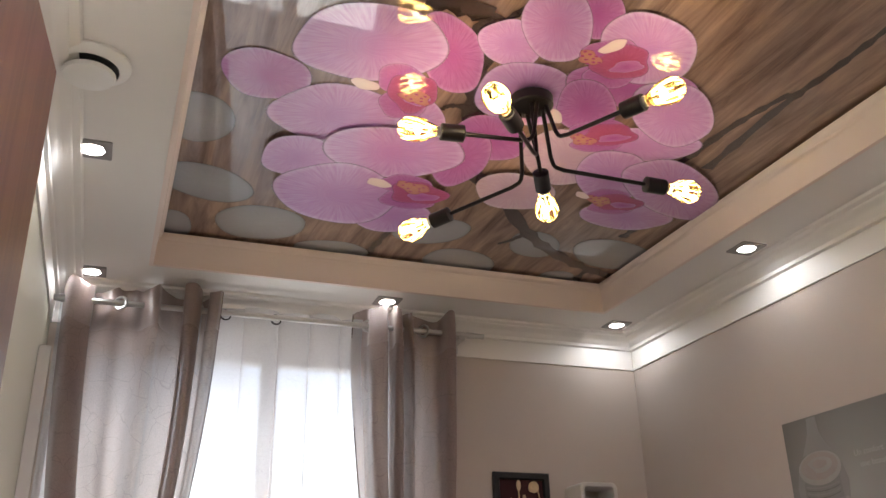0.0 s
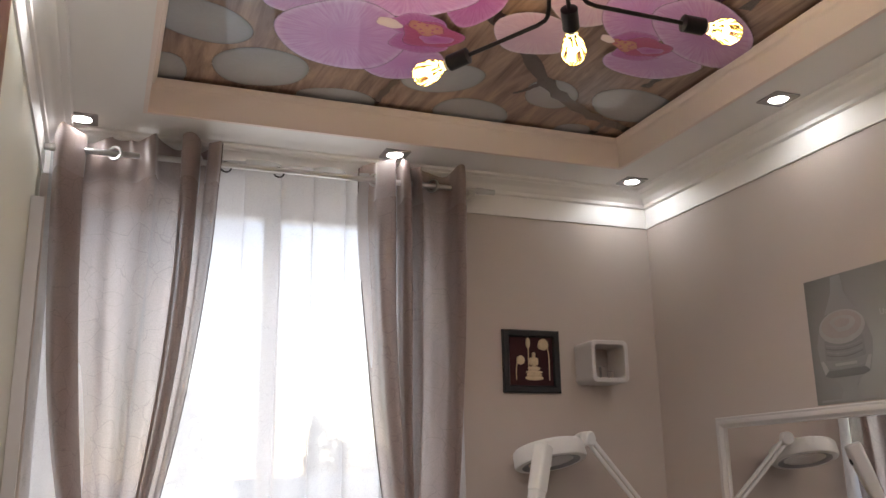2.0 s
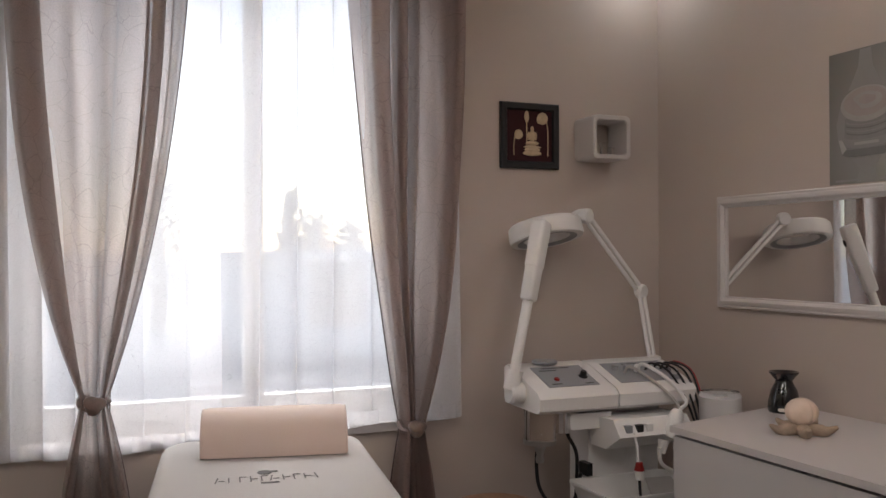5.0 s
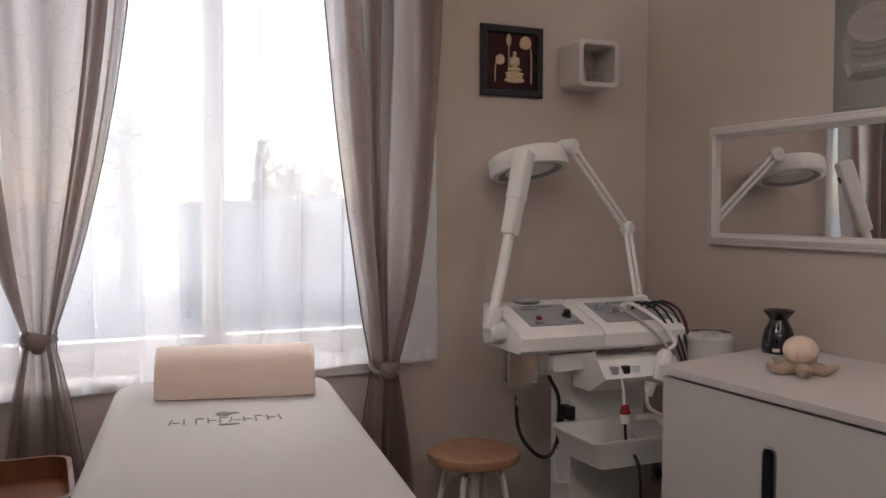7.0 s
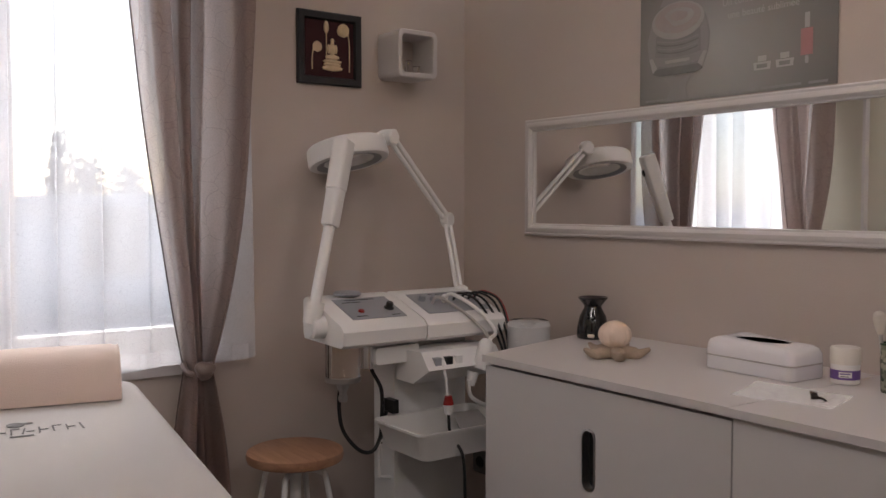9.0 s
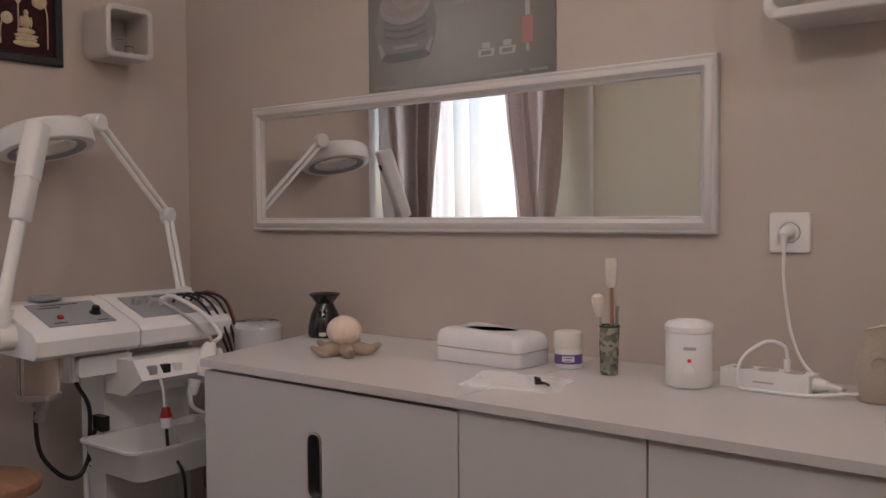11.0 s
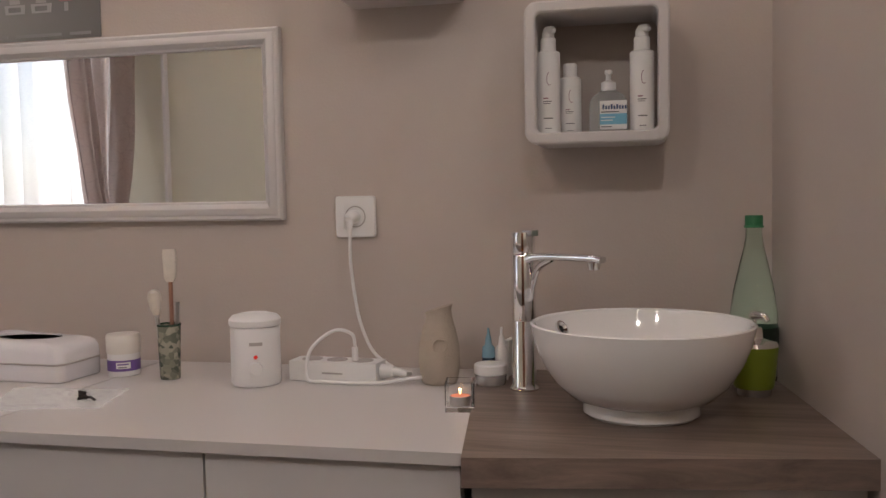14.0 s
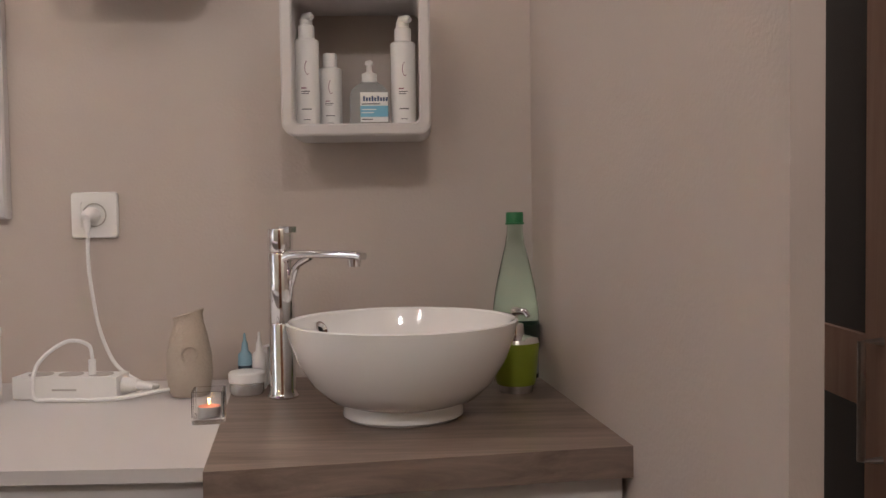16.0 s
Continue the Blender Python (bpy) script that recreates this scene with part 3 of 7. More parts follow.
def petal_mat(name, middle, edge, vein):
    m = stretch_gloss(mat(name, middle, 0.5, vary=0, bump=0, coat=1.0))
    t = m.node_tree
    b = t.nodes["Principled BSDF"]
    uv = t.nodes.new("ShaderNodeUVMap")
    sep = t.nodes.new("ShaderNodeSeparateXYZ")
    t.links.new(uv.outputs[0], sep.inputs[0])
    r = t.nodes.new("ShaderNodeValToRGB")
    r.color_ramp.elements[0].color = (*middle, 1)
    r.color_ramp.elements[0].position = 0.05
    r.color_ramp.elements[1].color = (*edge, 1)
    r.color_ramp.elements[1].position = 0.97
    mid = r.color_ramp.elements.new(0.86)
    mid.color = (*[0.55 * a + 0.45 * b for a, b in zip(middle, edge)], 1)
    t.links.new(sep.outputs["X"], r.inputs["Fac"])
    mp = t.nodes.new("ShaderNodeMapping")
    mp.inputs["Scale"].default_value = (1.4, 26, 1)
    n = t.nodes.new("ShaderNodeTexNoise")
    n.inputs["Scale"].default_value, n.inputs["Detail"].default_value = 2.0, 4
    t.links.new(uv.outputs[0], mp.inputs["Vector"])
    t.links.new(mp.outputs[0], n.inputs["Vector"])
    mr = t.nodes.new("ShaderNodeMapRange")
    mr.inputs["From Min"].default_value, mr.inputs["From Max"].default_value = 0.35, 0.75
    mr.inputs["To Min"].default_value, mr.inputs["To Max"].default_value = 0.0, 0.55
    t.links.new(n.outputs["Fac"], mr.inputs["Value"])
    mix = t.nodes.new("ShaderNodeMix")
    mix.data_type = "RGBA"
    t.links.new(mr.outputs[0], mix.inputs["Factor"])
    t.links.new(r.outputs["Color"], mix.inputs["A"])
    mix.inputs["B"].default_value = (*vein, 1)
    t.links.new(mix.outputs["Result"], b.inputs["Base Color"])
    # the print fades out at its soft edge
    soft = t.nodes.new("ShaderNodeMapRange")
    soft.inputs["From Min"].default_value, soft.inputs["From Max"].default_value = 0.955, 0.998
    soft.inputs["To Min"].default_value, soft.inputs["To Max"].default_value = 1.0, 0.0
    t.links.new(sep.outputs["X"], soft.inputs["Value"])
    t.links.new(soft.outputs[0], b.inputs["Alpha"])
    return m


PETAL = petal_mat("printed_pink_petal", (0.46, 0.21, 0.47), (0.60, 0.42, 0.64), (0.36, 0.12, 0.36))
PETALDEEP = petal_mat("printed_magenta_petal", (0.38, 0.09, 0.30), (0.50, 0.25, 0.48), (0.27, 0.04, 0.20))
PETALPALE = petal_mat("printed_pale_petal", (0.50, 0.33, 0.42), (0.60, 0.47, 0.52), (0.42, 0.22, 0.33))
LIP = petal_mat("printed_crimson_lip", (0.38, 0.06, 0.14), (0.42, 0.12, 0.28), (0.26, 0.02, 0.10))
THROAT = petal_mat("printed_yellow_throat", (0.55, 0.28, 0.16), (0.42, 0.14, 0.16), (0.33, 0.04, 0.10))
COLUMN = petal_mat("printed_cream_column", (0.78, 0.66, 0.58), (0.72, 0.52, 0.55), (0.70, 0.5, 0.5))
PEBBLE = petal_mat("printed_grey_pebble", (0.36, 0.36, 0.37), (0.22, 0.215, 0.215), (0.27, 0.265, 0.265))
TWIG = mat("printed_dark_branch", (0.045, 0.024, 0.018), 0.12, vary=0.35, scale=14, bump=0, coat=0.7)

mural = thing("ceiling_mural", "glossy stretch ceiling printed with pink orchids, pebbles and wood", "ceiling print", pose((CX0 + CX1) / 2, (CY0 + CY1) / 2, ZP))
MX, MY = (CX0 + CX1) / 2, (CY0 + CY1) / 2
bm = B()
box(bm, CX0 - MX + 0.002, CX1 - MX - 0.002, CY0 - MY + 0.002, CY1 - MY - 0.002, 0, 0.006)
part("wood_print", bm, stretch_gloss(MURALWOOD), mural, "printed weathered wood ground")
layer = [0]


def blade(name, e, material, wob, pinch=0.0):
    """One printed shape: an oval with a wavy edge, flat under the sheet."""
    layer[0] += 1
    z = -0.00012 * layer[0] - 0.0004
    cx, cy, ax, ay, bx, by = e
    bm = B()
    uv = bm.loops.layers.uv.new("UVMap")
    n, rings = 44, (0.0, 0.35, 0.65, 0.86, 0.95, 1.0)
    rows = []
    for k in rings:
        if k == 0:
            rows.append([bm.verts.new((cx - MX, cy - MY, z))])
            continue
        row = []
        for i in range(n):
            a = 2 * math.pi * i / n
            w = 1 + wob * (0.5 * math.sin(3 * a + layer[0]) + 0.35 * math.sin(5 * a + 2 * layer[0])) * k
            c, s = math.cos(a) * w * k, math.sin(a) * w * k * (1 - pinch * (0.5 + 0.5 * math.cos(a)))
            s *= 1 + 0.05 * math.sin(2 * a + layer[0])
            row.append(bm.verts.new((cx + ax * c + bx * s - MX, cy + ay * c + by * s - MY, z)))
        rows.append(row)
    uvs = {}
    for k, row in zip(rings, rows):
        for i, v in enumerate(row):
            uvs[v] = (k, i / n * 2 if i < n / 2 else 2 - i / n * 2)
    for a, b in zip(rows, rows[1:]):
        for i in range(n):
            j = (i + 1) % n
            bm.faces.new((a[0], b[i], b[j]) if len(a) == 1 else (a[i], b[i], b[j], a[j]))
    for f in bm.faces:
        for l in f.loops:
            l[uv].uv = uvs[l.vert]
    return part(name, bm, material, mural)


def ribbon(name, pts, w0, w1, material):
    layer[0] += 1
    z = -0.00012 * layer[0] - 0.0004
    pts = smooth_path([(x, y, 0) for x, y in pts], 8)
    bm = B()
    prev = None
    for i, p in enumerate(pts):
        d = (pts[min(i + 1, len(pts) - 1)] - pts[max(i - 1, 0)]).normalized()
        s = Vector((-d.y, d.x, 0))
        w = (w0 + (w1 - w0) * i / (len(pts) - 1)) * (1 + 0.25 * math.sin(i * 1.9) + 0.15 * math.sin(i * 3.7))
        a, b = (bm.verts.new((q.x - MX, q.y - MY, z)) for q in (p + s * w, p - s * w))
        if prev:
            bm.faces.new((prev[0], prev[1], b, a))
        prev = (a, b)
    return part(name, bm, material, mural)


FLOWER_A = [(0.25, 3.52, 0.099, -0.032, 0.024, 0.113), (0.69, 3.39, 0.047, -0.104, 0.072, 0.117), (0.61, 3.82, 0.131, -0.019, 0.036, 0.115), (0.50, 3.41, 0.189, -0.028, 0.029, 0.133), (0.41, 3.72, 0.180, -0.026, 0.046, 0.181)]
LIP_A = [(0.61, 3.64, 0.123, -0.019, 0.034, 0.103), (0.62, 3.60, 0.057, 0.006, 0.012, 0.036), (0.51, 3.60, 0.040, 0.003, 0.009, 0.028)]
FLOWER_B = [(0.09, 3.15, 0.104, 0.004, 0.011, 0.103), (0.49, 2.93, 0.092, 0.128, 0.052, -0.053), (0.51, 3.24, 0.074, -0.009, 0.035, 0.104), (0.30, 3.28, 0.162, -0.038, 0.033, 0.131), (0.30, 2.95, 0.162, -0.054, 0.039, 0.135)]
LIP_B = [(0.43, 3.12, 0.088, -0.016, 0.036, 0.113), (0.47, 3.13, 0.042, -0.003, 0.010, 0.030), (0.33, 3.11, 0.039, 0.003, 0.007, 0.024)]
FLOWER_C = [(0.75, 2.68, 0.055, -0.019, 0.040, 0.071), (0.61, 2.84, 0.074, -0.014, 0.035, 0.076), (0.68, 2.74, 0.065, 0.127, 0.070, -0.023), (0.74, 3.03, 0.122, -0.040, 0.059, 0.125), (0.97, 2.91, 0.158, -0.039, 0.051, 0.085), (0.93, 2.76, 0.114, -0.015, 0.069, 0.123)]
LIP_C = [(0.87, 2.84, 0.083, -0.052, 0.054, 0.081), (0.81, 2.83, 0.030, -0.001, 0.015, 0.028), (0.84, 2.77, 0.022, -0.030, 0.013, 0.016)]
FLOWER_D = [(0.73, 3.26, 0.103, -0.018, 0.044, 0.103), (0.91, 3.03, 0.071, -0.024, 0.060, 0.111), (1.15, 3.16, 0.157, -0.051, 0.050, 0.081), (0.99, 3.29, 0.118, -0.039, 0.076, 0.145), (1.15, 2.99, 0.117, -0.010, 0.088, 0.131)]
LIP_D = [(1.01, 3.15, 0.095, -0.047, 0.042, 0.073), (0.98, 3.18, 0.042, -0.000, 0.015, 0.028), (0.85, 3.09, 0.022, 0.002, 0.016, 0.031)]
FLOWER_E = [(0.93, 3.53, 0.117, -0.022, 0.051, 0.113), (1.17, 3.35, 0.098, -0.032, 0.084, 0.145), (1.36, 3.58, 0.150, -0.030, 0.050, 0.084), (1.40, 3.37, 0.169, 0.006, 0.113, 0.154)]
LIP_E = [(1.25, 3.50, 0.103, -0.020, 0.043, 0.076), (1.21, 3.50, 0.046, 0.002, 0.018, 0.032), (1.14, 3.48, 0.026, 0.004, 0.011, 0.021)]
STONES = [(-0.05, 3.41, 0.102, -0.022, 0.013, 0.129), (0.02, 3.78, 0.145, 0.023, 0.006, 0.123), (0.22, 4.02, 0.149, -0.028, 0.024, 0.143), (-0.05, 4.11, 0.059, 0.010, 0.010, 0.115), (0.50, 4.17, 0.138, -0.011, 0.020, 0.080), (0.79, 3.91, 0.127, -0.060, 0.034, 0.098), (0.98, 4.14, 0.139, -0.020, 0.044, 0.114), (1.18, 3.91, 0.089, -0.028, 0.054, 0.111), (1.50, 3.91, 0.161, -0.017, 0.078, 0.134), (1.40, 4.17, 0.068, -0.021, 0.030, 0.060)]
BRANCH = [(1.70, 4.14), (1.59, 4.10), (1.35, 4.00), (1.12, 3.83), (0.90, 3.58), (0.76, 3.45), (0.63, 3.13), (0.54, 2.83), (0.50, 2.76), (0.37, 2.75)]
TWIGS = [[(0.92, 3.60), (0.78, 3.50), (0.72, 3.54)], [(1.11, 3.82), (1.08, 3.90), (1.05, 3.94)], [(0.63, 3.13), (0.57, 3.14), (0.55, 3.17)], [(0.54, 2.83), (0.58, 2.73), (0.61, 2.67)]]
CRACKS = [[(1.42, 2.47), (1.42, 2.68), (1.41, 2.87), (1.43, 3.23)], [(1.46, 3.63), (1.45, 3.76)], [(1.39, 2.81), (1.35, 2.99), (1.33, 3.23)], [(0.65, 3.96), (0.63, 4.17)], [(1.48, 4.06), (1.49, 4.24)]]
for line in CRACKS:
    ribbon("printed_crack", line, 0.010, 0.016, TWIG)
for e in STONES:
    blade("printed_pebble", e, PEBBLE, 0.03)
ribbon("printed_branch", BRANCH, 0.020, 0.032, TWIG)
for line in TWIGS:
    ribbon("printed_twig", line, 0.012, 0.006, TWIG)
for petals, lips, kinds in ((FLOWER_B, LIP_B, "ddpp p"), (FLOWER_C, LIP_C, "dpppdp"), (FLOWER_D, LIP_D, "ddpwp"), (FLOWER_A, LIP_A, "pdppp"), (FLOWER_E, LIP_E, "wppp")):
    for e, k in zip(petals, kinds.replace(" ", "")):
        blade("printed_petal", (e[0], e[1], *[1.09 * q for q in e[2:]]), {"d": PETALDEEP, "p": PETAL, "w": PETALPALE}[k], 0.06)
    cx, cy, ax, ay, bx, by = lips[0]
    # the lip: two side lobes, a notched middle lobe, a freckled throat
    for k in (-1, 1):
        blade("printed_lip_lobe", (cx + 0.48 * k * bx, cy + 0.48 * k * by, 0.72 * ax, 0.72 * ay, 0.60 * bx, 0.60 * by), PETALDEEP, 0.10)
    blade("printed_lip", (cx + 0.30 * ax, cy + 0.30 * ay, 0.74 * ax, 0.74 * ay, 0.74 * bx, 0.74 * by), LIP, 0.20)
    blade("printed_lip_fold", (cx + 0.42 * ax + 0.2 * bx, cy + 0.42 * ay + 0.2 * by, 0.42 * ax, 0.42 * ay, 0.26 * bx, 0.26 * by), PETALDEEP, 0.20)
    blade("printed_throat", lips[1], THROAT, 0.30)
    for q in range(9):
        a, d = 2.4 * q, 0.35 + 0.07 * q
        px, py = lips[1][0] + d * (lips[1][2] * math.cos(a) + lips[1][4] * math.sin(a)), lips[1][1] + d * (lips[1][3] * math.cos(a) + lips[1][5] * math.sin(a))
        blade("printed_freckle", (px, py, 0.005, 0.0, 0.0, 0.004), LIP, 0.1)
    blade("printed_column", lips[2], COLUMN, 0.12)

# ---- spots and vent ----
SPOTPOWER = 5


def spot_light(x, y):
    t = thing("recessed_or_fill_spot", "square brushed steel recessed spot, lit; some unseen ones are added fill", "spotlight", pose(x, y, ZC), "recessed ceiling spots")
    bm = B()
    o = [(p[0], p[1]) for p in outline_rect(0.094, 0.094, 0.004, 2)]
    n = len(o)
    inner = [(0.031 * math.cos(math.atan2(q[1], q[0])), 0.031 * math.sin(math.atan2(q[1], q[0]))) for q in o]
    loft(bm, [[(p[0], p[1], 0.0) for p in o], [(p[0], p[1], -0.004) for p in o], [(p[0] * 1.03, p[1] * 1.03, -0.005) for p in inner], [(p[0], p[1], 0.0) for p in inner]], close=False, caps=False)
    part("trim_plate", bm, SPOTPLATE, t)
    bm = B()
    lathe(bm, [(0, -0.0052), (0.027, -0.0052), (0.0305, -0.0045), (0.0305, -0.0002), (0, -0.0002)], 28)
    part("lens", bm, SPOTGLOW, t, "glowing white lens")
    return t


# Spots at y < 3 and x < 1 are unseen, added as fill.
for x, y in ((-0.29, 4.315), (0.754, 4.315), (1.741, 4.315), (1.741, 3.475), (-0.293, 3.44), (1.741, 2.63), (-0.293, 2.64), (1.741, 1.84), (-0.20, 1.80), (0.20, 0.70), (0.72, 1.42)):
    spot_light(x, y)
    # The added ones run brightest, to lift the basin wall and wardrobe.
    power, tone = (0.30, (0.92, 0.96, 1.0)) if y > 3 else (0.6, (1.0, 0.94, 0.91)) if x > 1.5 else (3.0 if -0.25 < x < 0 else 2.0, (1.0, 0.94, 0.91))
    lamp("SPOT", "spot_lamp", SPOTPOWER * power, tone, look((x, y, ZC - (0.016 if y > 3 else 0.075)), (x, y, 0)), radius=0.012 if y > 3 else 0.07, cone=168)

vent = thing("air_vent", "round white plastic ceiling air valve", "air vent", pose(-0.30, 3.05, ZC))
bm = B()
lathe(bm, [(0.0, 0), (0.085, 0), (0.085, -0.006), (0.072, -0.016), (0.062, -0.018), (0.058, -0.008), (0.0, -0.004)], 40)
part("collar", bm, PLASTIC, vent)
# Black ring stands for the shade between collar and disc.
bm = B()
lathe(bm, [(0.0, -0.0085), (0.0585, -0.0095), (0.0605, -0.0165), (0.0585, -0.0105), (0.0, -0.0095)], 40)
part("gap_shade", bm, BLACK, vent, "black ring standing for shade round the valve disc")
bm = B()
lathe(bm, [(0, -0.006), (0.014, -0.006), (0.014, -0.022), (0.048, -0.024), (0.056, -0.030), (0.052, -0.038), (0.03, -0.043), (0, -0.045)], 40)
part("valve_disc", bm, PLASTIC, vent)

# ---- chandelier ----
CH = Vector((0.742, 3.015, ZP - 0.02))
chand = thing("ceiling_lamp", "black metal ceiling lamp with six bent arms and amber filament bulbs", "ceiling lamp", pose(*CH))
bm = B()
lathe(bm, disc_profile(0.055, -0.03, 0.001, 0.004), 36)
part("ceiling_plate", bm, BLACKMETAL, chand)
# each arm: foot on the plate, elbow, and the bulb's middle
ARMS = [((0.03, 0.00), (0.065, 0.035), 2.405, (1.17, 3.03, 2.39)),
        ((-0.02, 0.03), (0.03, 0.14), 2.41, (0.565, 3.40, 2.36)),
        ((0.0, -0.03), (-0.03, -0.05), 2.42, (0.443, 3.01, 2.428)),
        ((0.03, -0.02), (0.04, -0.05), 2.44, (0.905, 2.70, 2.43)),
        ((-0.01, -0.02), (0.0, -0.01), 2.40, (0.565, 2.83, 2.42)),
        ((0.0, 0.03), (0.05, 0.08), 2.45, (0.86, 3.20, 2.385))]
for foot, elbow, z, tip in ARMS:
    f3 = Vector((foot[0], foot[1], -0.03))
    e3 = Vector((elbow[0], elbow[1], z - CH.z))
    b3 = Vector(tip) - CH
    d = (b3 - e3).normalized()
    base = b3 - d * 0.105
    bm = B()
    up = (f3 - e3).normalized()
    bend = [e3 + up * 0.03, e3 + up * 0.010 + d * 0.004, e3 + d * 0.010 + up * 0.004, e3 + d * 0.03]
    tube(bm, [f3] + bend + [base], 0.0055, 10)
    arm = part("arm", bm, BLACKMETAL, chand)
    q = d.to_track_quat("Z", "Y").to_matrix().to_4x4()
    mt = Matrix.Translation(base) @ q
    bm = B()
    lathe(bm, [(0, 0), (0.012, 0), (0.021, 0.004), (0.021, 0.058), (0.019, 0.060), (0, 0.060)], 24, m=mt)
    part("socket", bm, BLACKMETAL, arm, "black lamp socket")
    bm = B()
    lathe(bm, [(0.0135, 0.058), (0.0135, 0.068), (0.013, 0.070), (0.0, 0.070)], 20, m=mt)
    part("bulb_cap", bm, STEEL, arm)
    bm = B()
    lathe(bm, [(0.013, 0.066), (0.016, 0.078), (0.026, 0.100), (0.0315, 0.120), (0.031, 0.136), (0.024, 0.152), (0.010, 0.162), (0, 0.164), (0, 0.1632), (0.0095, 0.1612), (0.0233, 0.1513), (0.0302, 0.1357), (0.0307, 0.120), (0.0252, 0.1003), (0.0152, 0.078), (0.0122, 0.066)], 24, m=mt)
    bulb = part("bulb", bm, AMBERGLASS, arm, "amber glass filament bulb")
    bulb.visible_shadow = False
    bm = B()
    for k in range(6):
        a = 2 * math.pi * k / 6
        tube(bm, [mt @ Vector((0.006 * math.cos(a), 0.006 * math.sin(a), 0.092)), mt @ Vector((0.014 * math.cos(a + 0.4), 0.014 * math.sin(a + 0.4), 0.142))], 0.0011, 5)
    part("filament", bm, FILAMENT, arm, "glowing filament")
    lamp("POINT", "bulb_lamp", 0.9, (1.0, 0.88, 0.72), Matrix.Translation(CH + (mt @ Vector((0, 0, 0.118)))), radius=0.007)

# ---- open door, side strip, wardrobe ----
door = thing("door_1", "red-brown wooden door leaf standing open", "door", pose(-0.313, 2.425, 0.01, 0, 0, -6), kind="structure")
bm = B()
box(bm, -0.02, 0.02, -0.80, 0, 0, 2.04)
bevel(bm, 0.003, 1)
part("leaf", bm, DOORWOOD, door)
bm = B()
box(bm, 0.02, 0.026, -0.10, -0.05, 0.95, 1.12)
tube(bm, [(0.026, -0.075, 1.05), (0.06, -0.075, 1.05), (0.066, -0.09, 1.05), (0.066, -0.19, 1.05)], 0.008)
part("door_handle", bm, STEEL, door)
bm = B()
box(bm, XW + 0.001, XW + 0.036, 4.184, 4.200, 0, 2.17)
bevel(bm, 0.005)
structure("trim_corner", bm, LACQUER, "glossy white corner strip beside the window", "trim")
DARKGLASS = mat("dark_smoked_panel", (0.035, 0.033, 0.033), 0.22, vary=0.1, scale=3, bump=0)
ward = thing("wardrobe", "tall wardrobe with dark panels in a pale beech frame", "wardrobe", pose(1.40, 1.25, 0))
bm = B()
box(bm, -0.45, 0.48, -0.55, -0.022, 0, 2.25)
part("body", bm, PINKWOOD, ward)
for x0 in (-0.45, 0.105):
    x1 = x0 + 0.55 if x0 < 0 else 0.48
    bm = B()
    for a, b, z0, z1 in ((x0, x0 + 0.10, 0.05, 2.2), (x1 - 0.04, x1, 0.05, 2.2), (x0 + 0.10, x1 - 0.04, 0.05, 0.15), (x0 + 0.10, x1 - 0.04, 2.1, 2.2), (x0 + 0.10, x1 - 0.04, 0.865, 0.972)):
        box(bm, a, b, -0.02, 0.0, z0, z1)
    leaf = part("door", bm, PINKWOOD, ward)
    for z0, z1 in ((0.15, 0.865), (0.972, 2.1)):
        bm = B()
        box(bm, x0 + 0.10, x1 - 0.04, -0.016, -0.010, z0, z1)
        part("panel", bm, DARKGLASS, leaf, "dark smoked glass panel")
    bm = B()
    tube(bm, [(x0 + 0.05, 0.0, 0.97), (x0 + 0.05, 0.03, 0.97), (x0 + 0.05, 0.03, 0.80), (x0 + 0.05, 0.0, 0.80)], 0.006)
    part("handle", bm, STEEL, leaf, "steel bar handle")

# ---- cabinets ----
CF, ZT = 1.352, 0.870


def slab(name, corners, z0, z1, material, parent, label=""):
    bm = B()
    loft(bm, [[(x, y, z) for x, y in corners] for z in (z0, z1)])
    bevel(bm, 0.002, 2)
    return part(name, bm, material, parent, label)


def panel_with_slot(bm, w, h, slot, th):
    """A door in the y-z plane; slot: (y, z, width, height) of a cut-out."""
    n = 5
    outer = outline_rect(w, h, 0.002, n)
    inner = [(slot[0] + a, slot[1] + b) for a, b in outline_rect(slot[2], slot[3], slot[2] * 0.42, n)]
    loops = [[(x, a, b) for a, b in pts] for x, pts in ((0, outer), (0, inner), (th, inner), (th, outer))]
    loft(bm, loops, close=True)


